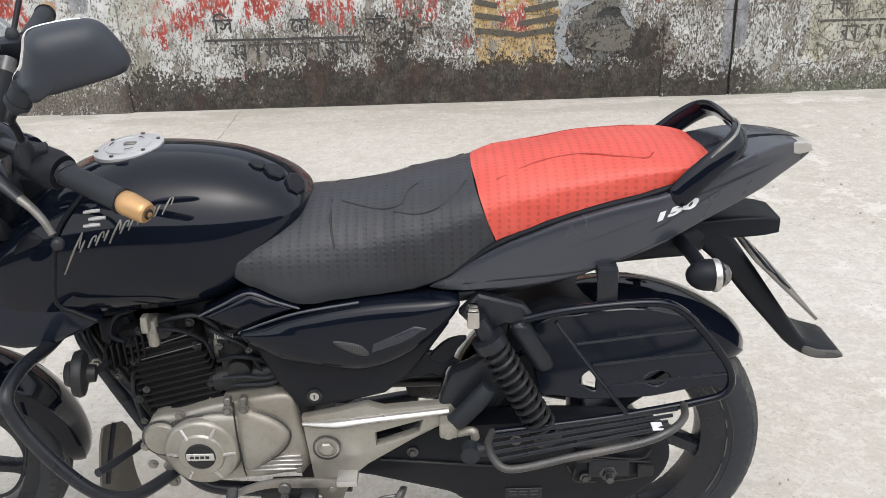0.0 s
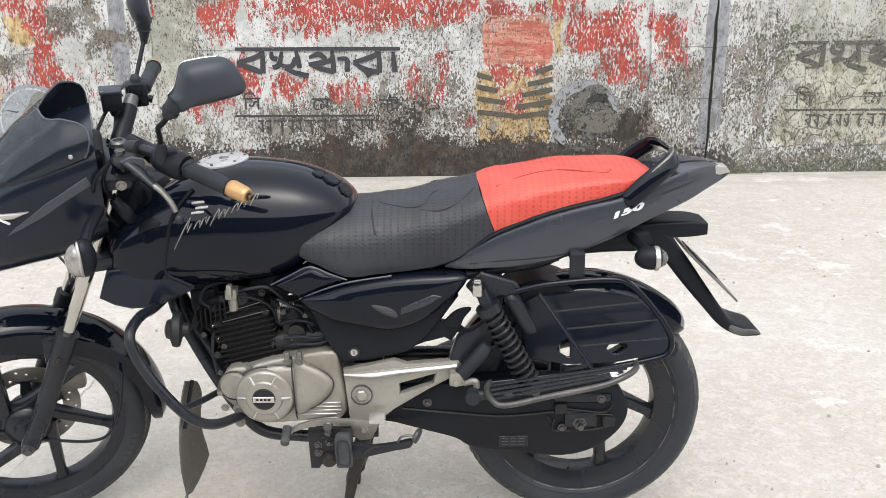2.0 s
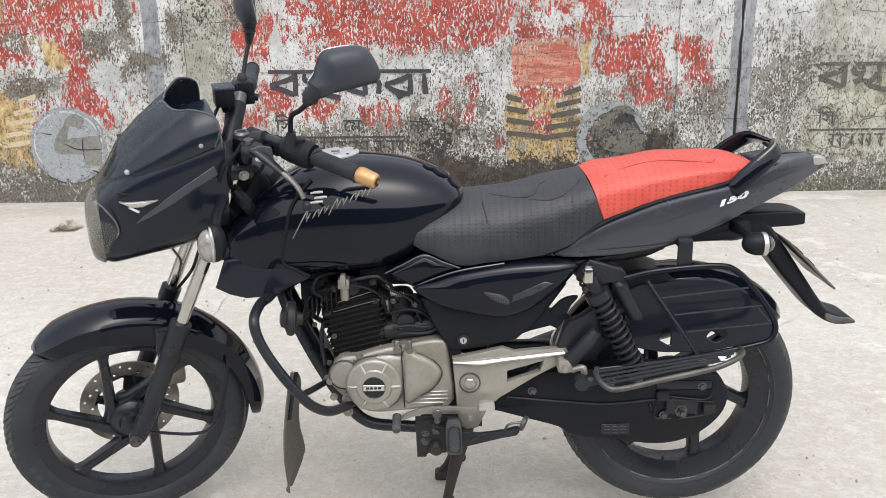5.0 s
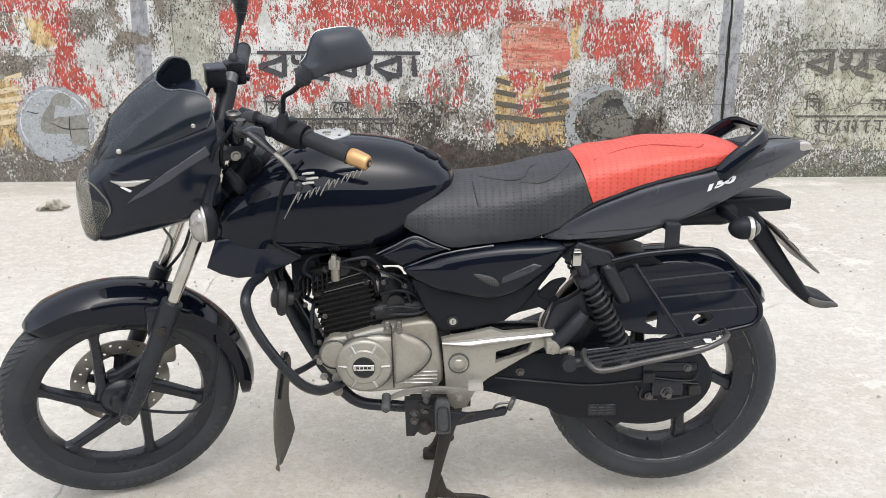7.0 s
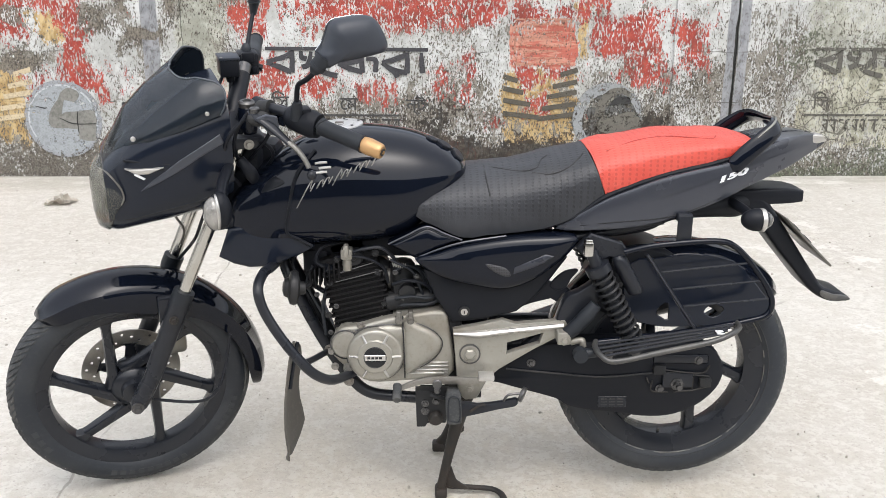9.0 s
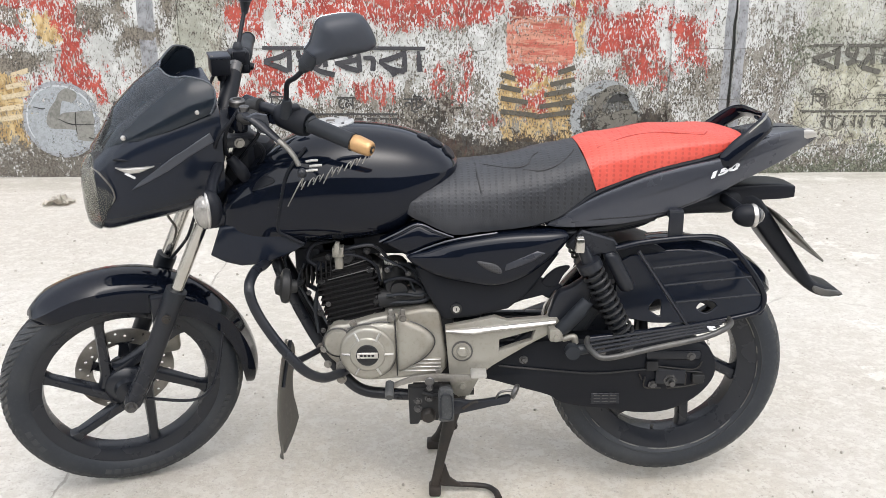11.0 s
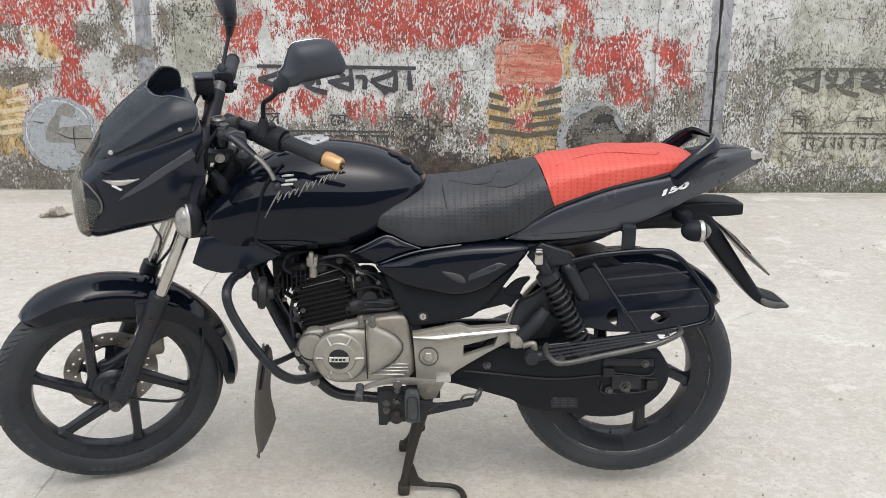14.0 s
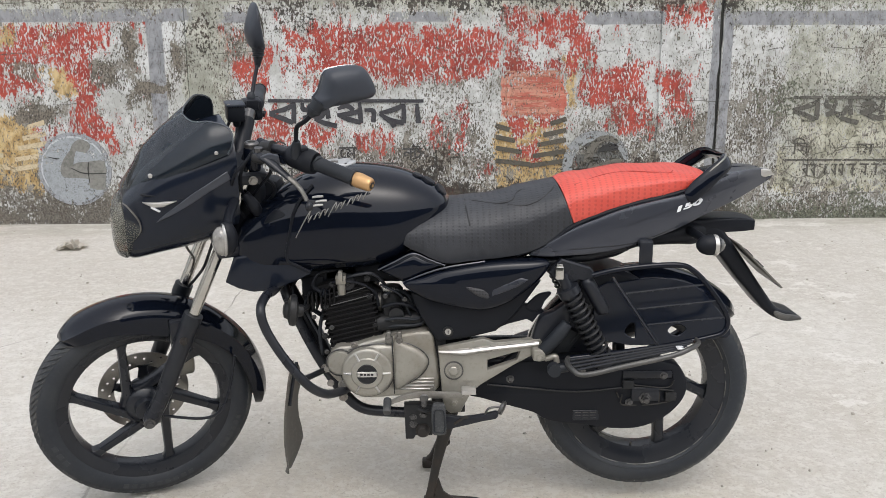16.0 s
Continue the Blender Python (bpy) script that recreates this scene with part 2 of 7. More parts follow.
# ---- painted wall: layers of peeling paint ----
# rows: x0, x1, z0, z1, strength; one set for each bay
RED_WEST = (
    (-3.81, -2.62, 1.43, 1.51, 0.5), (-2.6, -2.21, 1.43, 1.52, 0.58), (-2.02, -1.86, 1.41, 1.49, 0.75), (-3.09, -2.67, 1.34, 1.42, 0.7), (-3.87, -2.65, 0.93, 1.23, 0.97), (-3.9, -2.68, 0.8, 0.93, 0.55), (-2.73, -2.48, 1.19, 1.39, 0.62), (-2.5, -2.13, 1.19, 1.4, 0.74), (-2.45, -2.23, 0.58, 1.19, 0.74), (-2.32, -2.17, 0.92, 1.04, 0.5), (-2.31, -2.14, 0.57, 0.77, 0.78), (-2.63, -2.42, 0.65, 0.79, 0.5), (-2.05, -1.98, 0.99, 1.38, 0.33), (-1.95, -1.88, 1.22, 1.37, 0.52), (-2.02, -1.93, 0.98, 1.15, 0.5), (-2.71, -2.57, 0.51, 0.77, 0.45), (-2.0, -1.93, 0.55, 0.68, 0.5), (-2.29, -2.15, 0.61, 0.71, 0.8),
)
RED_WORD = (
    (-1.38, -1.01, 0.93, 1.39, 0.55), (-1.33, -1.02, 0.95, 1.2, 0.72), (-0.92, -0.81, 1.21, 1.39, 0.72), (-0.93, -0.28, 1.05, 1.19, 0.78), (-0.74, 0.21, 1.0, 1.37, 0.86), (-0.53, 0.66, 1.36, 1.49, 0.42), (0.15, 0.59, 1.01, 1.37, 0.8), (-0.32, -0.13, 0.97, 1.07, 0.5), (-1.36, -1.26, 0.85, 0.99, 0.42), (-1.19, -0.86, 0.57, 0.8, 0.6), (-0.8, -0.55, 0.54, 0.71, 0.72), (-0.56, -0.14, 0.54, 0.69, 0.52), (-0.2, -0.13, 0.41, 0.66, 0.55), (0.04, 0.22, 0.51, 0.75, 0.72), (0.28, 0.34, 0.53, 0.83, 0.85), (0.47, 0.58, 0.33, 0.42, 0.62), (-1.47, -1.03, 0.44, 0.68, 0.62), (-0.5, -0.35, 0.49, 0.65, 0.8),
)
RED_FOOT = (
    (-0.92, -0.8, 0.14, 0.27, 0.55), (-0.32, -0.1, 0.18, 0.28, 0.55), (0.24, 0.39, 0.12, 0.25, 0.74), (0.41, 0.53, 0.35, 0.43, 0.74), (-1.5, -1.38, 0.23, 0.31, 0.5), (-0.26, -0.18, 0.39, 0.49, 0.5), (0.27, 0.4, 0.52, 0.63, 0.62), (-1.24, -1.03, 0.09, 0.16, 0.4), (0.94, 1.06, 0.17, 0.23, 0.5), (1.15, 1.27, 0.24, 0.33, 0.4), (1.91, 2.0, 0.03, 0.1, 0.4),
)
RED_EAST = (
    (0.58, 1.18, 1.31, 1.5, 0.74), (0.61, 1.08, 1.13, 1.32, 0.56), (1.05, 1.19, 1.06, 1.5, 0.92), (0.5, 1.16, 1.04, 1.15, 0.93), (0.63, 1.02, 0.67, 0.76, 0.8), (0.67, 0.9, 0.61, 0.67, 0.72), (0.73, 0.87, 0.44, 0.55, 0.8), (1.06, 1.16, 0.57, 0.8, 0.42), (1.15, 1.23, 0.85, 1.1, 0.52), (1.21, 1.62, 0.83, 1.11, 0.86), (1.39, 1.63, 0.62, 0.86, 0.86), (1.25, 1.39, 0.62, 0.74, 0.62), (1.44, 1.49, 1.08, 1.4, 0.5), (1.71, 1.86, 0.9, 1.05, 0.78), (1.77, 1.96, 0.68, 1.02, 0.78), (1.74, 2.08, 1.38, 1.49, 0.9), (1.86, 2.03, 1.27, 1.39, 0.42), (1.85, 1.9, 1.16, 1.27, 0.45),
)
SIGN = (
    (0.59, 1.05, 0.75, 1.06, 0.92),
)
YELLOW = (
    (-3.33, -2.73, 1.24, 1.4, 0.72), (-2.6, -2.39, 1.22, 1.4, 0.68), (-2.54, -2.31, 0.92, 1.14, 0.8), (-2.67, -2.6, 0.86, 1.2, 0.55), (-3.96, -2.7, 0.22, 0.81, 0.75), (1.05, 1.14, 0.78, 1.18, 0.85), (0.59, 1.08, 0.37, 0.74, 0.66), (0.55, 1.06, 0.22, 0.61, 0.70), (0.42, 0.59, 0.24, 0.33, 0.45), (2.55, 3.52, 0.17, 0.54, 0.6), (2.69, 3.91, 0.39, 0.78, 0.66), (2.03, 2.12, 0.59, 0.75, 0.35),
)
GREY = (
    (-3.81, -1.57, 1.42, 1.5, 0.85), (-1.58, -1.15, 1.39, 1.49, 0.6), (-0.2, 0.25, 1.39, 1.49, 0.6), (1.18, 1.73, 1.39, 1.46, 0.97), (2.18, 4.6, 1.38, 1.46, 0.97), (-1.85, -1.75, 0.62, 1.49, 0.88), (2.146, 2.20, 0.30, 1.54, 0.92), (1.74, 1.78, 1.12, 1.33, 0.62), (2.066, 2.125, 0.05, 1.54, 0.86),
)
BARE = (
    (-2.25, -2.07, 0.98, 1.16, 0.5), (-2.79, -2.65, 0.99, 1.16, 0.55), (-1.99, -1.72, 0.90, 1.01, 0.6), (-1.86, -1.78, 0.61, 0.93, 0.3), (-2.82, -2.57, 0.75, 0.83, 0.7), (-2.03, -1.94, 1.03, 1.37, 0.5), (-1.69, -1.60, 1.02, 1.22, 0.52), (1.18, 2.22, 0.24, 0.79, 0.2), (2.23, 2.63, 0.28, 1.12, 0.16), (0.03, 0.59, 0.38, 1.02, 0.14), (-0.76, 0.09, 0.3, 0.56, 0.2), (-2.17, -1.95, 0.8, 1.49, -0.0), (-1.41, -1.17, 0.79, 1.33, 0.2), (0.13, 0.41, 1.02, 1.4, 0.14),
)
WASH = (
    (-1.59, -1.31, 0.59, 1.78, 0.8), (-7.28, 7.29, 1.49, 2.28, 0.75), (2.6, 5.11, 0.23, 1.37, 0.62), (2.22, 2.6, 0.28, 1.38, 0.25), (-1.57, -1.42, -0.01, 0.68, 0.7), (-2.05, -1.59, -0.01, 0.36, 0.45), (-1.33, -1.04, 1.14, 1.41, 0.45),
)
GRIME = (
    (-7.28, 7.28, 1.52, 2.28, 0.62), (-1.57, -0.45, 1.39, 1.56, 0.52), (-1.59, -1.36, 1.02, 1.45, 0.30), (-0.81, 0.48, -0.2, 0.26, 0.95), (-1.64, -0.76, -0.16, 0.17, 0.9), (-1.04, -0.21, 0.22, 0.35, 0.5), (-0.2, 0.28, 0.25, 0.5, 0.5), (0.34, 1.73, -0.24, 0.23, 0.97), (1.06, 1.71, 0.19, 0.43, 0.66), (1.72, 2.19, -0.27, 0.15, 0.86), (2.15, 4.32, -0.31, 0.15, 0.62), (-4.56, -1.58, -0.1, 0.22, 0.62), (2.54, 3.87, 0.86, 0.99, 0.46), (2.5, 2.67, 0.58, 1.0, 0.46), (2.32, 2.50, 0.55, 1.05, 0.24), (-4.63, -1.68, -0.09, 0.22, 0.66), (2.59, 3.82, 1.23, 1.31, 0.3),
)
RED_AREAS = RED_WEST + RED_WORD + RED_FOOT + RED_EAST


def area(rows, x, z, soft, rag=1.0):
    """The strongest of some painted areas at a place on the wall, with ragged edges."""
    wx = x + rag * (0.05 * noise.noise((x * 6.1, z * 6.1, 0.3)) + 0.022 * noise.noise((x * 17, z * 17, 4.3)))
    wz = z + rag * (0.05 * noise.noise((x * 5.7, z * 5.7, 7.9)) + 0.022 * noise.noise((x * 16, z * 16, 9.1)))
    best = 0.0
    for x0, x1, z0, z1, k in rows:
        d = min(wx - x0, x1 - wx, wz - z0, z1 - wz) / soft * 0.5 + 0.58
        best = max(best, k * min(1.0, max(0.0, d)))
    return best


def paint_layers(me):
    """Where each paint was laid on the wall and where it was lost, kept with the wall's points."""
    a = me.color_attributes.new("paints", "FLOAT_COLOR", "POINT")
    b = me.color_attributes.new("losses", "FLOAT_COLOR", "POINT")
    for i, v in enumerate(me.vertices):
        x, _, z = v.co
        a.data[i].color = (area(RED_AREAS, x, z, 0.10), area(SIGN, x, z, 0.02), area(YELLOW, x, z, 0.04), area(GREY, x, z, 0.036, 0.12))
        b.data[i].color = (area(BARE, x, z, 0.06), area(GRIME, x, z, 0.15), area(WASH, x, z, 0.08), 1.0)


def wall_mat():
    """Coats of paint over concrete: white, yellow, red and grey, each flaked off in its own ragged islands."""
    m = Nodes("peeling_painted_concrete")
    x, y, z = m.xyz()

    def layer(name):
        k = m.n.new("ShaderNodeAttribute")
        k.attribute_name = name
        s = m.n.new("ShaderNodeSeparateColor")
        m.l.new(k.outputs["Color"], s.inputs[0])
        return (*s.outputs[:3], k.outputs["Alpha"])

    red_a, sign_a, yellow_a, grey_a = layer("paints")
    bare_a, grime_a, wash_a, _ = layer("losses")

    def cover(field, n, width=0.02):
        """1 where a paint of that strength still holds."""
        return m.ramp(m.math("SUBTRACT", field, n), -width, width)

    def spread(parts, k):
        """A weighted sum of noises drawn out so that a field of 0.7 covers about 0.7 of the wall."""
        total = None
        for w, n in parts:
            q = m.math("MULTIPLY", n, w)
            total = q if total is None else m.math("ADD", total, q)
        return m.math("ADD", m.math("MULTIPLY", total, k), 0.5 - 0.5 * k)

    broad = m.noise(4.6, 7, 0.58, m.stretch(1.2, 1, 0.75), 0.4)
    flake = m.noise(15, 7, 0.62, m.stretch(1.25, 1, 0.7), 0.5)
    fleck = m.noise(80, 6, 0.64, m.stretch(1.25, 1, 0.62))
    speck = m.noise(95, 4, 0.6)
    blot = m.noise(2.3, 6, 0.62)
    peel = spread(((0.30, broad), (0.34, flake), (0.36, fleck)), 4.2)
    drips = m.noise(21, 9, 0.70, m.stretch(1.5, 1.3, 0.42), 0.3)
    peel_red = spread(((0.34, m.noise(5.2, 6, 0.55, m.stretch(1, 1.7, 0.8), 0.6)), (0.40, drips), (0.26, fleck)), 4.2)
    low = m.ramp(z, 0.25, 0.95, 0.10, 0.0)
    loss = m.math("ADD", m.math("ADD", bare_a, low), m.math("ADD", m.math("MULTIPLY", grime_a, 0.30), m.ramp(blot, 0.46, 0.70, 0.0, 0.16)))
    # bare concrete, brown and grey with damp
    c = m.mix(m.ramp(speck, 0.38, 0.62), (0.058, 0.050, 0.040), (0.19, 0.172, 0.14))
    c = m.mix(m.ramp(flake, 0.45, 0.60), c, m.mix(m.ramp(speck, 0.35, 0.65), (0.15, 0.14, 0.12), (0.27, 0.255, 0.225)))
    white = m.mix(m.ramp(m.noise(6, 8, 0.72), 0.36, 0.62), (0.372, 0.378, 0.362), (0.555, 0.566, 0.560))
    white = m.mix(m.math("MULTIPLY", m.ramp(m.noise(3.4, 7, 0.7, m.stretch(1.5, 1, 0.5)), 0.50, 0.66), 0.36), white, (0.35, 0.342, 0.31))
    keep_white = cover(m.math("SUBTRACT", 0.80, loss), peel)
    c = m.mix(keep_white, c, white)
    dusty = m.mix(m.ramp(flake, 0.40, 0.60), (0.33, 0.22, 0.09), (0.52, 0.395, 0.205))
    dusty = m.mix(m.ramp(x, 2.3, 2.5), dusty, m.mix(m.ramp(flake, 0.40, 0.60), (0.27, 0.25, 0.17), (0.52, 0.49, 0.36)))
    c = m.mix(cover(m.math("SUBTRACT", yellow_a, m.math("MULTIPLY", loss, 0.35)), peel), c, dusty)
    keep_red = cover(m.math("SUBTRACT", m.math("MULTIPLY", red_a, 1.10), m.math("MULTIPLY", loss, 0.30)), peel_red, 0.024)
    red = m.mix(m.ramp(m.noise(9, 8, 0.72), 0.35, 0.65), (0.24, 0.030, 0.022), (0.425, 0.076, 0.052))
    red = m.mix(m.math("MULTIPLY", m.ramp(broad, 0.54, 0.66), 0.5), red, (0.15, 0.045, 0.032))
    red = m.mix(m.math("MULTIPLY", m.ramp(speck, 0.60, 0.68), 0.6), red, (0.09, 0.05, 0.04))
    c = m.mix(keep_red, c, red)
    strokes = m.noise(10, 8, 0.7, m.stretch(0.4, 1, 2.4))
    sign = m.mix(m.ramp(strokes, 0.47, 0.56), (0.42, 0.115, 0.082), (0.51, 0.245, 0.18))
    c = m.mix(cover(m.math("SUBTRACT", sign_a, m.math("MULTIPLY", loss, 0.4)), peel_red, 0.03), c, sign)
    keep_grey = m.math("MULTIPLY", m.ramp(grey_a, 0.42, 0.50), cover(m.math("SUBTRACT", 0.92, m.math("MULTIPLY", loss, 0.25)), peel_red, 0.03))
    c = m.mix(keep_grey, c, m.mix(m.ramp(flake, 0.35, 0.65), (0.20, 0.208, 0.222), (0.28, 0.288, 0.302)))
    # whole scabs gone, down to brown plaster
    scab = m.ramp(m.math("ADD", bare_a, m.math("MULTIPLY", m.math("SUBTRACT", m.noise(7, 7, 0.6), 0.5), 1.0)), 0.37, 0.39)
    c = m.mix(m.math("MULTIPLY", scab, 0.9), c, m.mix(m.ramp(speck, 0.36, 0.64), (0.125, 0.108, 0.086), (0.205, 0.182, 0.15)))
    # thin grey-green wash
    wash = m.mix(m.ramp(m.noise(5.5, 9, 0.72), 0.36, 0.64), (0.21, 0.215, 0.165), (0.47, 0.47, 0.40))
    c = m.mix(m.math("MULTIPLY", cover(wash_a, peel, 0.16), 0.78), c, wash)
    # chips through every coat, upright and crowded where the coats are weak
    chips = spread(((0.66, m.noise(74, 4, 0.60, m.stretch(1.4, 1.3, 0.62), 0.4)), (0.34, flake)), 3.6)
    chip = cover(m.math("ADD", 0.21, m.math("MULTIPLY", loss, 0.46)), chips, 0.05)
    c = m.mix(m.math("MULTIPLY", chip, m.ramp(keep_grey, 0.0, 1.0, 1.0, 0.5)), c, m.mix(m.ramp(speck, 0.4, 0.6), (0.05, 0.044, 0.036), (0.15, 0.135, 0.11)))
    chips_red = spread(((0.68, m.noise(58, 5, 0.60, m.stretch(1.4, 1.9, 0.6), 0.4)), (0.32, flake)), 3.6)
    chip_red = m.math("MULTIPLY", cover(0.36, chips_red, 0.04), keep_red)
    c = m.mix(chip_red, c, white)
    # mould and brown damp, thick in the foot, with ragged holes in it
    spots = spread(((0.52, m.noise(44, 6, 0.66, m.stretch(1.1, 1, 0.8))), (0.48, m.noise(4.5, 9, 0.72))), 3.4)
    damp = m.mix(m.ramp(m.noise(21, 7, 0.66), 0.42, 0.66), (0.0165, 0.0135, 0.0105), (0.058, 0.046, 0.035))
    damp = m.mix(m.math("MULTIPLY", m.ramp(broad, 0.52, 0.64), 0.6), damp, (0.052, 0.024, 0.018))
    moss = m.mix(m.ramp(speck, 0.36, 0.64), (0.045, 0.052, 0.034), (0.17, 0.18, 0.13))
    damp = m.mix(m.ramp(x, 2.15, 2.5), damp, moss)
    damp = m.mix(m.ramp(x, -1.72, -1.58, 0.85, 0.0), damp, m.mix(m.ramp(speck, 0.36, 0.64), (0.085, 0.074, 0.060), (0.185, 0.168, 0.142)))
    c = m.mix(m.math("MULTIPLY", cover(m.math("ADD", 0.05, m.math("MULTIPLY", grime_a, 0.98)), spots, 0.05), 0.93), c, damp)
    # crazed plaster and hairline cracks
    edge = m.math("ADD", m.voronoi(10, "DISTANCE_TO_EDGE"), m.math("MULTIPLY", m.math("SUBTRACT", m.noise(24, 6, 0.7), 0.5), 0.16))
    crazed = m.math("MULTIPLY", m.ramp(edge, 0.010, 0.030, 1.0, 0.0), m.math("MULTIPLY", m.math("MULTIPLY", m.ramp(x, 2.45, 2.6, 0.10, 0.7), m.ramp(z, 0.85, 1.05, 1.0, 0.2)), m.ramp(blot, 0.40, 0.50)))
    c = m.mix(crazed, c, (0.06, 0.054, 0.042))
    lines = m.math("ADD", z, m.math("MULTIPLY", m.math("SUBTRACT", m.noise(2.2, 5, 0.6), 0.5), 0.10))
    hair = m.math("ABSOLUTE", m.math("SUBTRACT", m.math("FRACT", m.math("MULTIPLY", lines, 2.9)), 0.5))
    c = m.mix(m.math("MULTIPLY", m.ramp(hair, 0.004, 0.012, 0.7, 0.0), m.ramp(m.noise(3.1, 4), 0.50, 0.57)), c, (0.06, 0.052, 0.042))
    coat = m.math("SUBTRACT", m.math("MAXIMUM", keep_white, keep_red), m.math("MAXIMUM", chip, chip_red))
    m.bump(m.math("ADD", m.math("MULTIPLY", coat, 0.8), m.math("MULTIPLY", m.math("SUBTRACT", fleck, crazed), 0.6)), 0.8, 0.004)
    return m.done(c, m.ramp(fleck, 0.3, 0.7, 0.7, 0.92))


wall_paint = wall_mat()


def faded_paint(name, color, hold):
    """Hand-painted lettering that has flaked: the gaps are clear."""
    m = Nodes(name)
    n = m.math("ADD", m.math("MULTIPLY", m.noise(18, 7, 0.7), 0.5), m.math("MULTIPLY", m.noise(55, 5, 0.7), 0.5))
    m.put(m.bsdf.inputs["Alpha"], m.ramp(n, hold - 0.03, hold + 0.03, 1.0, 0.0))
    return m.done(m.mix(m.ramp(n, 0.35, 0.6), color, tuple(min(1.0, 1.6 * k + 0.01) for k in color)), 0.8)


black_letters = faded_paint("flaking_black_paint", (0.022, 0.022, 0.026), 0.60)
grey_disc = faded_paint("flaking_grey_disc_paint", (0.215, 0.232, 0.245), 0.545)
rim_line = faded_paint("flaking_white_line_paint", (0.36, 0.38, 0.40), 0.51)
dark_disc = faded_paint("flaking_dark_disc_paint", (0.085, 0.086, 0.082), 0.475)
hollow_black = faded_paint("flaking_black_shape_paint", (0.016, 0.016, 0.016), 0.58)
faint_letters = faded_paint("faded_dark_paint", (0.032, 0.031, 0.031), 0.60)
ghost_letters = faded_paint("worn_grey_paint", (0.10, 0.098, 0.085), 0.49)
bay_letters = faded_paint("worn_dark_paint", (0.066, 0.063, 0.054), 0.535)
black_stripes = faded_paint("flaking_stripe_paint", (0.05, 0.045, 0.035), 0.58)
pale_paint = faded_paint("flaking_pale_grey_paint", (0.22, 0.23, 0.245), 0.52)
panel_line = faded_paint("flaking_pink_line_paint", (0.34, 0.17, 0.12), 0.50)
plaster_patch = faded_paint("cracked_grey_plaster", (0.128, 0.127, 0.116), 0.64)
dull_patch = faded_paint("mottled_brown_grey_paint", (0.085, 0.080, 0.068), 0.545)
beige_stripes = faded_paint("flaking_beige_stripe_paint", (0.36, 0.30, 0.20), 0.56)
moss_paint = faded_paint("flaking_mossy_grey_paint", (0.19, 0.20, 0.205), 0.53)
joint_dark = worn("dark_joint", (0.02, 0.02, 0.018), (0.05, 0.05, 0.04), 0.9, 0, 0, 20, 0.4)
from mathutils.bvhtree import BVHTree


# ---- mesh helpers ----
def part(name, bm, material, parent=None, label="", smooth=True, angle=40.0):
    """Link a bmesh as one mesh object under a thing or a part."""
    me = bpy.data.meshes.new(name)
    bmesh.ops.recalc_face_normals(bm, faces=bm.faces)
    if smooth:
        lim = radians(angle)
        for f in bm.faces:
            f.smooth = True
        for e in bm.edges:
            if len(e.link_faces) == 2 and e.calc_face_angle(0.0) > lim:
                e.smooth = False
    bm.to_mesh(me)
    bm.free()
    me.materials.append(material)
    ob = new(name, me)
    if parent:
        ob.parent = parent
    if label:
        ob["label"] = label
    return ob


STEER = Matrix.Translation((-0.655, 0, 0.285)) @ Matrix.Rotation(radians(24), 4, Vector((math.sin(radians(26.5)), 0, math.cos(radians(26.5))))) @ Matrix.Translation((0.655, 0, -0.285))


def turned(bm):
    """Turn a piece of the front end with the handlebar."""
    bm.transform(STEER)
    return bm


def join(*bms):
    out = bmesh.new()
    for b in bms:
        me = bpy.data.meshes.new("tmp")
        b.to_mesh(me)
        out.from_mesh(me)
        bpy.data.meshes.remove(me)
        b.free()
    return out


def mirrored(bm):
    """The same piece on the other side (y turned about)."""
    b = bm.copy()
    b.transform(Matrix.Diagonal((1, -1, 1, 1)))
    bmesh.ops.reverse_faces(b, faces=b.faces)
    return b


def smooth_path(pts, steps=6, closed=False):
    """Catmull-Rom through the points."""
    p = [Vector(q) for q in pts]
    n, out = len(p), []
    for i in range(n if closed else n - 1):
        a, b = p[i], p[(i + 1) % n]
        z = p[i - 1] if closed or i else a * 2 - b
        c = p[(i + 2) % n] if closed or i + 2 < n else b * 2 - a
        for k in range(steps):
            t = k / steps
            out.append(0.5 * (2 * a + (b - z) * t + (2 * z - 5 * a + 4 * b - c) * t * t + (3 * a - z - 3 * b + c) * t ** 3))
    if not closed:
        out.append(p[-1])
    return out


def loft(rings, cap=True, closed=True):
    bm = bmesh.new()
    vs = [[bm.verts.new(c) for c in r] for r in rings]
    n = len(vs[0])
    for a, b in zip(vs, vs[1:]):
        for i in range(n if closed else n - 1):
            j = (i + 1) % n
            bm.faces.new((a[i], a[j], b[j], b[i]))
    if cap and closed:
        bm.faces.new(vs[0][::-1])
        bm.faces.new(vs[-1])
    return bm


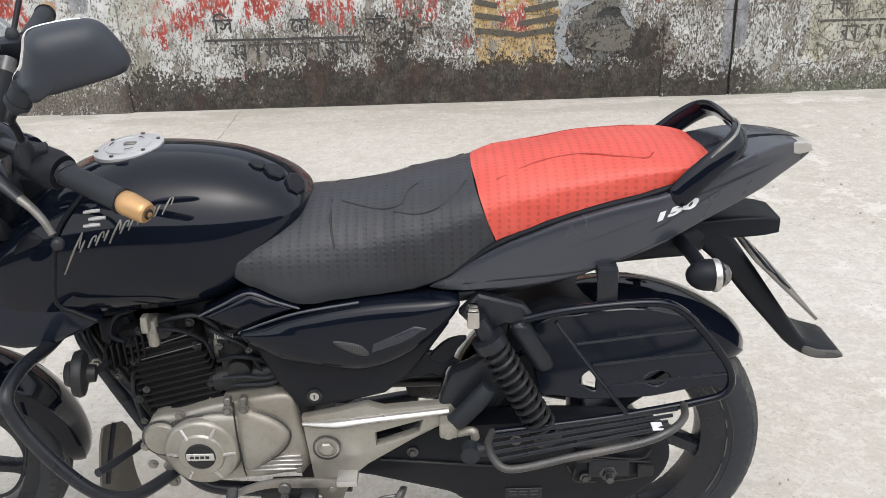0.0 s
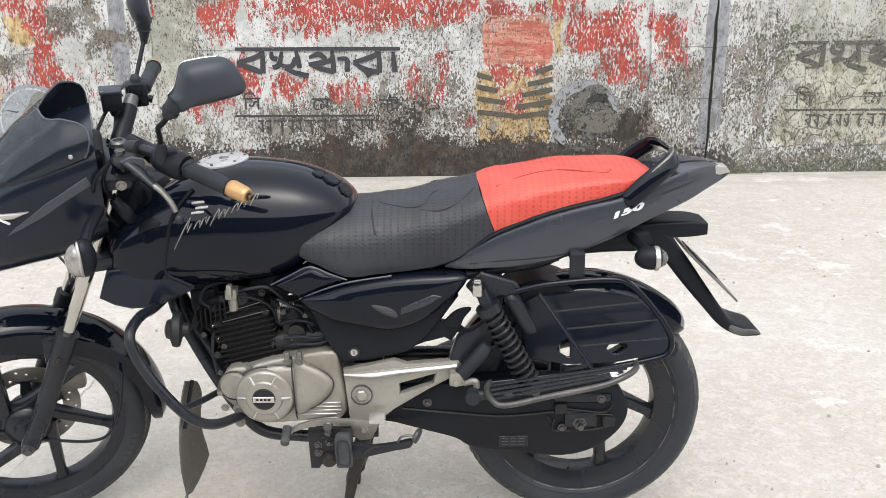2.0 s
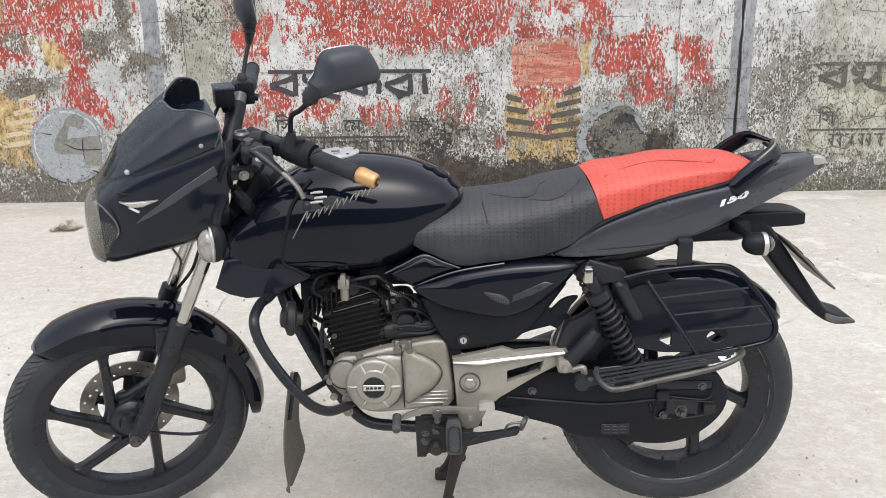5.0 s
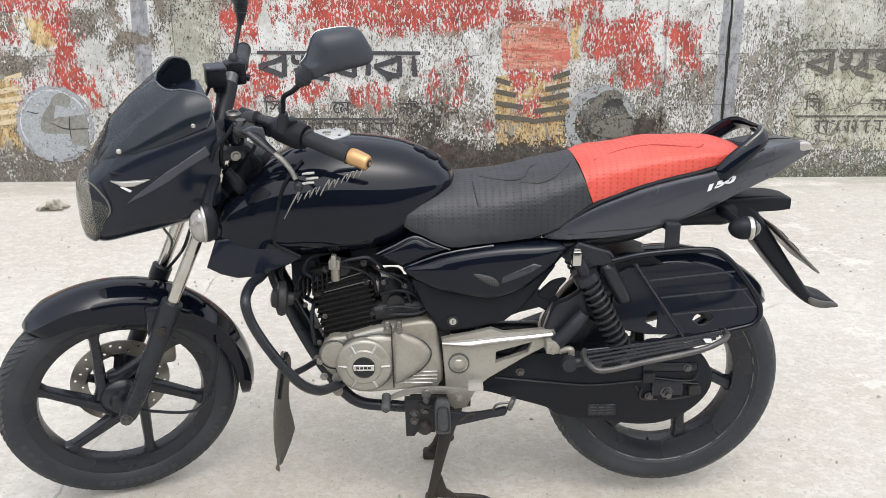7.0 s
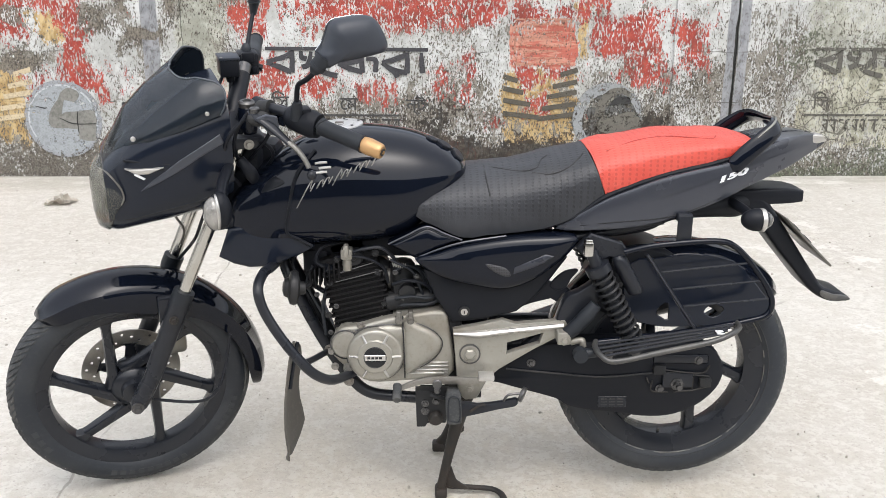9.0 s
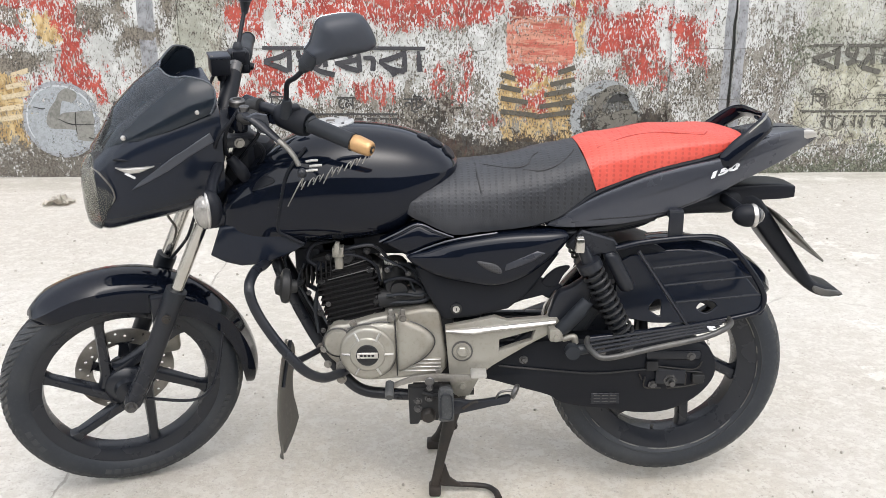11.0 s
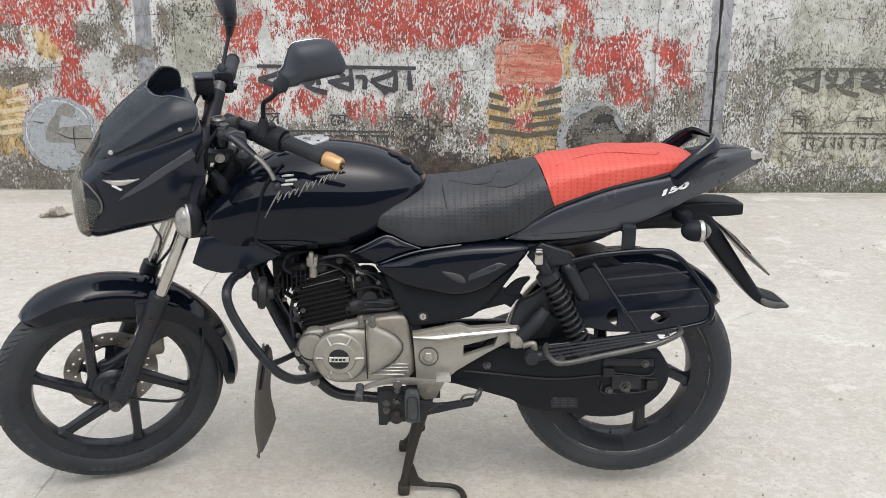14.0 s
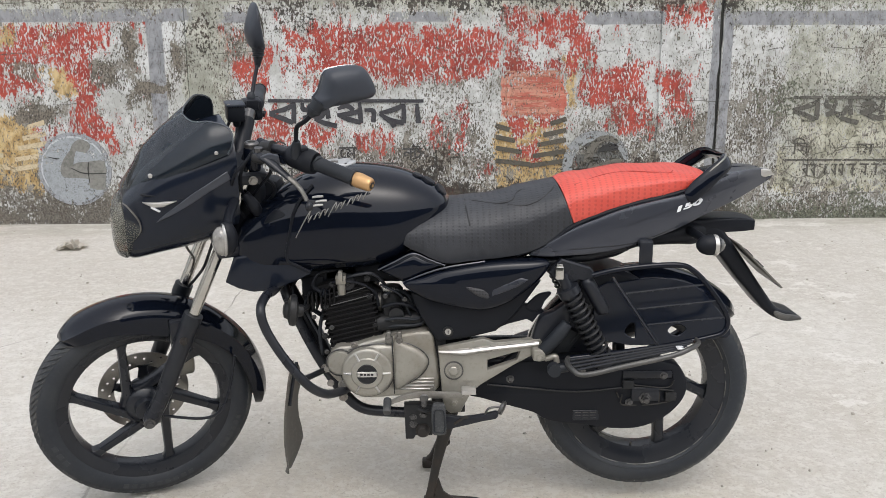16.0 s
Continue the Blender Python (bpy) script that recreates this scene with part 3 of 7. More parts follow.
def tube(pts, r, n=10, steps=6, closed=False, flat=1.0, straight=False):
    """A round (or flattened) bar along a path; r may be a list along the points given."""
    path = [Vector(q) for q in pts] if straight else smooth_path(pts, steps, closed)
    m = len(path)
    rs = np.interp(np.linspace(0, 1, m), np.linspace(0, 1, len(r)), r) if isinstance(r, (list, tuple)) else [r] * m
    rings, side = [], None
    for i, q in enumerate(path):
        a = path[i - 1] if closed or i else q
        b = path[(i + 1) % m] if closed or i + 1 < m else q
        d = (b - a).normalized()
        if side is None:
            side = d.cross(Vector((0, 0, 1)) if abs(d.z) < 0.9 else Vector((1, 0, 0))).normalized()
        side = (side - d * side.dot(d)).normalized()
        up = d.cross(side)
        rings.append([q + (side * math.cos(t) + up * (math.sin(t) * flat)) * rs[i] for t in (2 * math.pi * k / n for k in range(n))])
    if closed:
        rings.append(rings[0])
        bm = loft(rings, cap=False)
        bmesh.ops.remove_doubles(bm, verts=bm.verts, dist=1e-6)
        return bm
    return loft(rings)


def lathe(profile, centre=(0, 0, 0), axis="y", seg=32, closed=False):
    """Turn a profile of (radius, along) round an axis."""
    bm = bmesh.new()
    rings = []
    for r, h in profile:
        ring = []
        for k in range(seg):
            a = 2 * math.pi * k / seg
            c, s = r * math.cos(a), r * math.sin(a)
            p = {"y": (c, h, s), "z": (c, s, h), "x": (h, c, s)}[axis]
            ring.append(bm.verts.new(Vector(p) + Vector(centre)))
        rings.append(ring)
    for a, b in zip(rings, rings[1:] + (rings[:1] if closed else [])):
        for i in range(seg):
            j = (i + 1) % seg
            bm.faces.new((a[i], a[j], b[j], b[i]))
    if not closed:
        for r in (rings[0], rings[-1]):
            bm.faces.new(r)
    bmesh.ops.remove_doubles(bm, verts=bm.verts, dist=1e-5)
    return bm


def prism(loops, y0, y1, bevel=0.002, segs=1):
    """Outlines (the first outside, the others holes) pushed from y0 to y1, with rounded edges."""
    if not isinstance(loops[0][0], (tuple, list)):
        loops = [loops]
    cu = bpy.data.curves.new("tmp", "CURVE")
    cu.dimensions, cu.fill_mode = "2D", "BOTH"
    half = abs(y1 - y0) / 2
    bevel = min(bevel, half * 0.95)
    cu.extrude, cu.bevel_depth, cu.bevel_resolution, cu.offset = half - bevel, bevel, segs - 1, -bevel
    for lp in loops:
        sp = cu.splines.new("POLY")
        sp.points.add(len(lp) - 1)
        for q, (a, b) in zip(sp.points, lp):
            q.co = (a, b, 0, 1)
        sp.use_cyclic_u = True
    ob = new("tmp", cu)
    dg = bpy.context.evaluated_depsgraph_get()
    me = bpy.data.meshes.new_from_object(ob.evaluated_get(dg))
    bm = bmesh.new()
    bm.from_mesh(me)
    bpy.data.objects.remove(ob)
    bpy.data.curves.remove(cu)
    bpy.data.meshes.remove(me)
    bmesh.ops.remove_doubles(bm, verts=bm.verts, dist=1e-6)
    mid = (y0 + y1) / 2
    bm.transform(Matrix(((1, 0, 0, 0), (0, 0, -1, mid), (0, 1, 0, 0), (0, 0, 0, 1))))
    return bm


def rounded(pts, r_steps=4):
    """A closed outline through the points, softened."""
    return [(q.x, q.y) for q in smooth_path([(a, b, 0) for a, b in pts], r_steps, True)]


def pillow(outline, y_edge, y_mid, y_back, soft=True):
    """A panel that swells from its edge to its middle, with a turned-in rim."""
    pts = rounded(outline, 4) if soft else outline
    cx, cz = sum(p[0] for p in pts) / len(pts), sum(p[1] for p in pts) / len(pts)
    rings = []
    for f, k in ((0.985, None), (1.0, 0.0), (0.99, 0.18), (0.95, 0.42), (0.86, 0.66), (0.7, 0.84), (0.45, 0.95), (0.15, 1.0)):
        y = y_back if k is None else y_edge + (y_mid - y_edge) * k
        rings.append([(cx + (a - cx) * f, y, cz + (b - cz) * f) for a, b in pts])
    return loft(rings)


def block(x0, x1, y0, y1, z0, z1, bevel=0.003, segs=2):
    bm = bmesh.new()
    bmesh.ops.create_cube(bm, size=1.0)
    bm.transform(Matrix.Translation(((x0 + x1) / 2, (y0 + y1) / 2, (z0 + z1) / 2)) @ Matrix.Diagonal((x1 - x0, y1 - y0, z1 - z0, 1)))
    if bevel:
        bmesh.ops.bevel(bm, geom=bm.edges[:], offset=bevel, segments=segs, affect="EDGES", profile=0.5)
    return bm


def egg(centre, rx, ry, rz, seg=20):
    bm = bmesh.new()
    bmesh.ops.create_uvsphere(bm, u_segments=seg, v_segments=seg // 2, radius=1.0)
    bm.transform(Matrix.Translation(centre) @ Matrix.Diagonal((rx, ry, rz, 1)))
    return bm


def bolt(x, y, z, r=0.007, h=0.006):
    """A hexagon head with a washer, facing the left side."""
    a = lathe([(0.0001, -h), (r * 0.85, -h), (r, -h * 0.7), (r, 0.0)], (x, y, z), "y", 6)
    b = lathe([(r * 1.45, 0.0015), (r * 1.45, -0.001), (r, -0.002)], (x, y, z), "y", 14)
    return join(a, b)


def body(stations, top_power=2.6, low_power=2.6, n=32):
    """A symmetric shell: stations of x, top z, bottom z, half width, height share of the widest line."""
    rings = []
    for x, zt, zb, w, share, *own in stations:
        upper = own[0] if own else top_power
        zm = zb + (zt - zb) * share
        ring = []
        for k in range(n):
            a = 2 * math.pi * k / n
            c, s = math.cos(a), math.sin(a)
            pw = upper if s > 0 else low_power
            e = 2.0 / pw
            yy = math.copysign(abs(c) ** e, c) * w
            zz = math.copysign(abs(s) ** e, s) * ((zt - zm) if s > 0 else (zm - zb)) + zm
            ring.append((x, yy, zz))
        rings.append(ring)
    return loft(rings)


def dense(stations, steps=5):
    """Stations joined by a smooth line."""
    cols = np.array(stations, float)
    s = np.linspace(0, 1, len(cols))
    out = []
    for i in range(len(cols) - 1):
        z = cols[i - 1] if i else cols[i] * 2 - cols[i + 1]
        c = cols[i + 2] if i + 2 < len(cols) else cols[i + 1] * 2 - cols[i]
        a, b = cols[i], cols[i + 1]
        for k in range(steps):
            t = k / steps
            out.append(tuple(0.5 * (2 * a + (b - z) * t + (2 * z - 5 * a + 4 * b - c) * t * t + (3 * a - z - 3 * b + c) * t ** 3)))
    out.append(tuple(cols[-1]))
    return out


# ---- the large structure ----
def ground_sheet():
    """One sheet to the horizon, finer and slightly uneven near the machine."""
    bm = bmesh.new()
    xs = [-400, -120, -40, -14] + [-8 + 0.25 * i for i in range(65)] + [14, 40, 120, 400]
    ys = [-400, -120, -40, -12] + [-4 + 0.25 * i for i in range(33)] + [8, 40, 120, 400]
    grid = []
    for yy in ys:
        row = []
        for xx in xs:
            near = max(0.0, 1 - max(abs(xx), abs(yy)) / 8)
            row.append(bm.verts.new((xx, yy, GROUND_Z + 0.014 * math.exp(-((xx + 0.80) ** 2 + (yy + 0.08) ** 2) / 0.2) + near * 0.006 * (noise.noise((xx * 0.9, yy * 0.9, 3.1))) - 0.004 * near)))
        grid.append(row)
    for a, b in zip(grid, grid[1:]):
        for i in range(len(xs) - 1):
            bm.faces.new((a[i], a[i + 1], b[i + 1], b[i]))
    return bm


ground = tagged(part("ground", ground_sheet(), concrete, None, "", True), "pale dusty concrete yard with grit and stains", "ground", kind="structure")

WALL_Y = 3.93


def slab(x0, x1, z0, z1, y0, y1, rough=0.006, cell=0.06, seed=0):
    """A cast slab whose front face and edges are slightly uneven."""
    nx, nz = max(2, int((x1 - x0) / cell)), max(2, int((z1 - z0) / cell))
    bm = bmesh.new()
    front, back = [], []
    for i in range(nx + 1):
        f, b = [], []
        for k in range(nz + 1):
            x, z = x0 + (x1 - x0) * i / nx, z0 + (z1 - z0) * k / nz
            e = rough * 0.9 * noise.noise((x * 9 + seed, z * 7, 1.7)) if i in (0, nx) else 0.0
            f.append(bm.verts.new((x + e, y0 + rough * 0.5 * noise.noise((x * 2.3, z * 2.3, seed)), z)))
            b.append(bm.verts.new((x + e, y1, z)))
        front.append(f)
        back.append(b)
    for i in range(nx):
        for k in range(nz):
            bm.faces.new((front[i][k], front[i + 1][k], front[i + 1][k + 1], front[i][k + 1]))
            bm.faces.new((back[i][k], back[i][k + 1], back[i + 1][k + 1], back[i + 1][k]))
    for k in range(nz):
        bm.faces.new((front[0][k], front[0][k + 1], back[0][k + 1], back[0][k]))
        bm.faces.new((front[nx][k], back[nx][k], back[nx][k + 1], front[nx][k + 1]))
    for i in range(nx):
        bm.faces.new((front[i][0], back[i][0], back[i + 1][0], front[i + 1][0]))
        bm.faces.new((front[i][nz], front[i + 1][nz], back[i + 1][nz], back[i][nz]))
    return bm


WALL_TOP = 2.1
wall = tagged(part("wall_back", slab(-9.0, 10.0, -0.25, WALL_TOP, WALL_Y, WALL_Y + 0.18, 0.006, 0.035), wall_paint), "weathered concrete boundary wall with flaking red and white painted signs", "wall", kind="structure")
part("coping", slab(-9.0, 10.0, WALL_TOP, WALL_TOP + 0.09, WALL_Y - 0.03, WALL_Y + 0.21, 0.004, 0.3), wall_paint, wall)
for x0, x1, proud in ((1.71, 2.116, 0.022), (2.138, 2.535, 0.026), (-2.05, -1.592, 0.02), (-5.77, -5.31, 0.02), (5.43, 5.836, 0.022), (5.858, 6.255, 0.026)):
    part("pilaster", slab(x0, x1, -0.25, WALL_TOP, WALL_Y - proud, WALL_Y - 0.002, 0.011, 0.035, x0), wall_paint, wall)
for x0 in (2.108, 5.828):
    part("joint", slab(x0, x0 + 0.036, -0.25, WALL_TOP, WALL_Y - 0.007, WALL_Y - 0.003, 0.012, 0.04, 2), joint_dark, wall)
for slab_piece in (wall, *wall.children):
    if "joint" not in slab_piece.name:
        paint_layers(slab_piece.data)
# Unseen dark wall, added behind the camera to darken reflections in the paint
backdrop_grey = worn("unseen_backdrop_grey", (0.085, 0.085, 0.075), (0.05, 0.05, 0.042), 0.85, 0, 0, 6, 0.5, 0.3)
reflect_wall = tagged(part("wall_front", slab(-16.0, 16.0, -0.25, 3.4, -9.3, -9.1, 0.006, 0.8), backdrop_grey), "unseen dark wall added behind the camera for reflections", "wall", kind="structure")


def ribbon(points, width, y, thick=0.002):
    """A flat brush stroke on the wall; width may run along it."""
    path = smooth_path([(a, y, b) for a, b in points], 5)
    m = len(path)
    ws = np.interp(np.linspace(0, 1, m), np.linspace(0, 1, len(width)), width) if isinstance(width, (list, tuple)) else [width] * m
    rings = []
    for i, q in enumerate(path):
        d = (path[min(i + 1, m - 1)] - path[max(i - 1, 0)]).normalized()
        s = Vector((-d.z, 0, d.x)) * (ws[i] / 2)
        rings.append([q + s, q - s, q - s + Vector((0, -thick, 0)), q + s + Vector((0, -thick, 0))])
    return loft(rings)


WORD_STROKES = (
    ((-1.039, 0.789), (-0.932, 0.813), (-0.865, 0.845)), ((-1.04, 0.778), (-0.962, 0.755), (-0.875, 0.718)), ((-0.863, 0.87), (-0.87, 0.715)),
    ((-0.805, 0.856), (-0.802, 0.817), (-0.768, 0.806)), ((-0.737, 0.854), (-0.76, 0.77), (-0.802, 0.75)), ((-0.76, 0.77), (-0.682, 0.757), (-0.645, 0.813)),
    ((-0.641, 0.859), (-0.623, 0.746)), ((-0.723, 0.745), (-0.653, 0.715), (-0.566, 0.694)), ((-0.557, 0.815), (-0.491, 0.835), (-0.446, 0.803)),
    ((-0.56, 0.772), (-0.482, 0.742), (-0.396, 0.718)), ((-0.56, 0.772), (-0.471, 0.782), (-0.403, 0.796)), ((-0.402, 0.858), (-0.396, 0.713)),
    ((-0.369, 0.806), (-0.306, 0.797), (-0.308, 0.719)), ((-0.264, 0.783), (-0.183, 0.801), (-0.094, 0.834)), ((-0.264, 0.777), (-0.179, 0.731), (-0.092, 0.713)),
)
MORE_STROKES = (((-0.09, 0.849), (-0.092, 0.71)), ((-0.234, 0.751), (-0.18, 0.719), (-0.158, 0.684)), ((0.002, 0.847), (0.012, 0.711)), ((-1.045, 0.874), (-0.5, 0.871), (0.05, 0.866)))


def text_mesh(body_text, size, place, thick=0.002, slant=0.0, turn=0.0, bold=0.0):
    """Words in Blender's own font, standing upright and facing the left side (-y)."""
    cu = bpy.data.curves.new("tmp", "FONT")
    cu.body, cu.size, cu.extrude, cu.shear, cu.offset = body_text, size, thick / 2, slant, bold
    ob = new("tmp", cu)
    me = bpy.data.meshes.new_from_object(ob.evaluated_get(bpy.context.evaluated_depsgraph_get()))
    bm = bmesh.new()
    bm.from_mesh(me)
    bpy.data.objects.remove(ob)
    bpy.data.curves.remove(cu)
    bpy.data.meshes.remove(me)
    bm.transform(Matrix.Translation(place) @ Matrix.Rotation(radians(90), 4, "X") @ Matrix.Rotation(radians(turn), 4, "Z"))
    return bm


DISC_PATCH = ((-0.102, 0.005), (-0.073, 0.082), (-0.02, 0.146), (-0.002, 0.184), (0.047, 0.222), (0.109, 0.21), (0.123, 0.165), (0.087, 0.127), (0.024, 0.14), (0.01, 0.108), (-0.007, 0.044), (0.02, 0.057), (0.105, 0.063), (0.183, 0.072), (0.228, 0.043), (0.21, -0.086), (0.197, -0.139), (0.095, -0.125), (0.09, -0.06), (-0.038, -0.053), (-0.088, -0.04))
DISC_CRACKS = (((0.105, 0.063), (0.095, 0.005), (0.097, -0.086)), ((-0.023, 0.018), (0.069, -0.021), (0.223, -0.021)), ((-0.18, 0.10), (-0.12, 0.085), (-0.10, 0.09)))


def wall_sign(dx, ink, faint):
    """Brush-painted advertisement of one bay: a broad word as plain strokes, the word below, a line of bars."""
    y = WALL_Y - 0.0045
    strokes = [ribbon([(a + dx, b) for a, b in s], [0.022, 0.036, 0.034], y - 0.00018 * i) for i, s in enumerate(WORD_STROKES + MORE_STROKES[:3])]
    strokes += [ribbon([(a + dx, b) for a, b in MORE_STROKES[3]], 0.024, y - 0.0045)]
    part("painted_word", join(*strokes), ink, wall, "hand-painted black sign strokes", False)
    for word, x, z, size in (("িস", -1.02, 0.475, 0.125), ("েম", -0.555, 0.465, 0.125), ("ন্ট", -0.10, 0.46, 0.115)):
        part("painted_syllable", text_mesh(word, size, (x + dx, y, z), 0.002, 0, 0, 0.0012), faint, wall, "", False)
    bars, r = [], random.Random(4)
    x = -0.93
    while x < -0.12:
        w = r.uniform(0.03, 0.075)
        bars.append(ribbon([(x + dx, 0.395), (x + dx + w, 0.394)], 0.012, y))
        bars.append(ribbon([(x + dx + w * 0.7, 0.395), (x + dx + w * 0.72, 0.315)], 0.012, y - 0.0005))
        if r.random() < 0.6:
            bars.append(ribbon([(x + dx, 0.36), (x + dx + w * 0.6, 0.33)], 0.011, y - 0.0008))
        x += w + r.uniform(0.008, 0.03)
    bars.append(ribbon([(-1.08 + dx, 0.43), (-0.15 + dx, 0.424)], 0.014, y))
    part("painted_line", join(*bars), faint, wall, "", False)
    for z, x1, k in ((0.69, 0.66, 0), (0.61, 0.70, 0), (0.53, 0.75, 0), (0.44, 0.81, 0), (0.72, 0.95, 1), (0.64, 0.90, 1), (0.57, 0.86, 1), (0.49, 0.83, 1), (0.42, 0.80, 1)):
        a, b = ((0.562, z), (x1, z - 0.03)) if not k else ((x1, z - 0.02), (1.066, z + 0.015))
        part("painted_stripe", ribbon([(a[0] + dx, a[1]), (b[0] + dx, b[1])], 0.033, y), black_stripes if dx >= 0 else beige_stripes, wall, "", False)
    cx, cz = (1.293 if dx == 0 else 1.245) + dx, 0.40
    ring = [[(cx + q * math.cos(t), cz + q * math.sin(t)) for t in (2 * math.pi * i / 48 for i in range(48))] for q in (0.262, 0.240)]
    part("painted_disc", prism(ring[1], y - 0.0032, y + 0.001, 0.0003), grey_disc if dx < 0 else dark_disc, wall, "", False)
    if dx < 0:
        patch = rounded([(cx + a, cz - 0.01 + b) for a, b in DISC_PATCH], 2)
        part("plaster_patch", prism(patch, y - 0.0046, y + 0.001, 0.0003), plaster_patch, wall, "", False)
        for crack in DISC_CRACKS:
            part("plaster_crack", ribbon([(cx + a, cz - 0.01 + b) for a, b in crack], [0.003, 0.008, 0.004], y - 0.0050), hollow_black, wall, "", False)
        part("painted_ring", prism(ring, y - 0.0042, y + 0.001, 0.0003), pale_paint, wall, "", False)
        arc = [(cx + 0.230 * math.cos(radians(a)), cz + 0.230 * math.sin(radians(a))) for a in range(-20, 216, 8)]
        part("painted_ring", ribbon(arc, 0.011, y - 0.0056), rim_line, wall, "", False)
    else:
        arc = [(cx + 0.215 * math.cos(radians(a)), cz + 0.215 * math.sin(radians(a))) for a in range(-5, 236, 10)]
        part("painted_ring", ribbon(arc, [0.03, 0.06, 0.075, 0.07, 0.05], y - 0.0036), moss_paint, wall, "", False)
        arm = [(cx - 0.048 + a, cz - 0.01 + b) for a, b in ((-0.02, 0.03), (-0.007, 0.102), (0.02, 0.155), (0.065, 0.193), (0.129, 0.203), (0.185, 0.18))]
        part("plaster_patch", ribbon(arm, [0.07, 0.06, 0.05, 0.05, 0.045, 0.03], y - 0.0062), dull_patch, wall, "", False)
        trunk = rounded([(cx - 0.048 + a, cz - 0.01 + b) for a, b in ((0.0, 0.03), (0.05, 0.02), (0.139, 0.05), (0.20, 0.06), (0.262, 0.04), (0.272, -0.05), (0.20, -0.10), (0.042, -0.09), (-0.03, -0.05))], 2)
        part("plaster_patch", prism(trunk, y - 0.0072, y + 0.001, 0.0003), dull_patch, wall, "", False)
    if dx == 0:
        hollow = rounded([(cx - 0.048 + a, cz - 0.01 + b) for a, b in ((0.051, 0.102), (0.063, 0.125), (0.088, 0.151), (0.132, 0.166), (0.184, 0.16), (0.194, 0.125), (0.174, 0.115), (0.122, 0.118))], 2)
        part("painted_hollow", prism(hollow, y - 0.0098, y - 0.001, 0.0003), hollow_black, wall, "", False)
        for x0, x1, z0, z1, w in ((0.635, 1.005, 0.775, 1.065, 0.012), (0.675, 0.965, 0.985, 1.03, 0.010), (0.675, 0.965, 0.895, 0.95, 0.010), (0.70, 0.94, 0.815, 0.86, 0.010)):
            loop = [(x0, z0 + 0.02), (x0 + 0.02, z0), (x1 - 0.02, z0), (x1, z0 + 0.02), (x1, z1 - 0.02), (x1 - 0.02, z1), (x0 + 0.02, z1), (x0, z1 - 0.02), (x0, z0 + 0.03)]
            part("painted_frame", ribbon(loop, w, y - 0.0008), panel_line, wall, "", False)


for shift, a, b in ((0.0, black_letters, faint_letters), (3.72, bay_letters, bay_letters), (-3.69, ghost_letters, ghost_letters)):
    wall_sign(shift, a, b)


# ---- the motorcycle ----
bike = tagged(new("motorcycle"), "black motorcycle with a red and black seat on its centre stand", "motorcycle")


def tyre(cx, cz, radius, rim, width, blocks):
    """A tyre of revolution with cut tread blocks and a ribbed sidewall."""
    seg = blocks * 4
    prof = [(rim - 0.004, -width * 0.30), (rim + 0.006, -width * 0.40), (rim + 0.25 * (radius - rim), -width * 0.49), (rim + 0.55 * (radius - rim), -width * 0.5),
            (radius - 0.017, -width * 0.455), (radius - 0.009, -width * 0.38), (radius - 0.003, -width * 0.24), (radius, -width * 0.09)]
    prof += [(r, -h) for r, h in prof[::-1]]
    bm = bmesh.new()
    rings = []
    for j, (r, h) in enumerate(prof):
        ring = []
        for k in range(seg):
            t = 2 * math.pi * k / seg
            cut = 0.0
            shoulder = j in (4, 5, 6, 9, 10, 11)
            if shoulder and (k + (1 if j > 7 else 0) * 2 + (j in (5, 10))) % 4 == 0:
                cut = 0.005
            ring.append(bm.verts.new((cx + (r - cut) * math.cos(t), h, cz + (r - cut) * math.sin(t))))
        rings.append(ring)
    for a, b in zip(rings, rings[1:]):
        for i in range(seg):
            j = (i + 1) % seg
            bm.faces.new((a[i], a[j], b[j], b[i]))
    for i in range(seg):
        j = (i + 1) % seg
        bm.faces.new((rings[-1][i], rings[-1][j], rings[0][j], rings[0][i]))
    return bm


def rim_mesh(cx, cz, r_out, r_in, half):
    prof = [(r_out, -half), (r_out + 0.006, -half), (r_out + 0.006, -half + 0.006), (r_out - 0.006, -half + 0.01), (r_out - 0.006, half - 0.01), (r_out + 0.006, half - 0.006), (r_out + 0.006, half),
            (r_out, half), (r_in, half * 0.62), (r_in - 0.004, 0.0), (r_in, -half * 0.62)]
    return lathe(prof, (cx, 0, cz), "y", 72, True)


def spoke(cx, cz, angle, r0, r1, w0, w1, half, swirl=0.0):
    """A cast spoke; with swirl it leaves the hub to one side instead of straight out."""
    a, b = radians(angle), radians(angle + swirl)
    rim, hub = Vector((cx + r1 * math.cos(a), 0, cz + r1 * math.sin(a))), Vector((cx + r0 * math.cos(b), 0, cz + r0 * math.sin(b)))
    d = (rim - hub).normalized()
    s = Vector((-d.z, 0, d.x))
    rings = []
    for f in (0.0, 0.12, 0.3, 0.5, 0.7, 0.88, 0.95, 1.0):
        w = w0 + (w1 - w0) * f + 0.014 * (max(0.0, 0.12 - f) / 0.12) ** 2 + 0.022 * (max(0.0, f - 0.86) / 0.14) ** 2
        c = hub + (rim - hub) * f
        h = half * (1 - 0.25 * f)
        rings.append([c + s * (w * k) + Vector((0, h * q, 0)) for k, q in ((-0.5, -0.55), (-0.36, -0.95), (-0.2, -1), (0.2, -1), (0.36, -0.95), (0.5, -0.55), (0.5, 0.6), (0.25, 1), (-0.25, 1), (-0.5, 0.6))])
    return loft(rings)


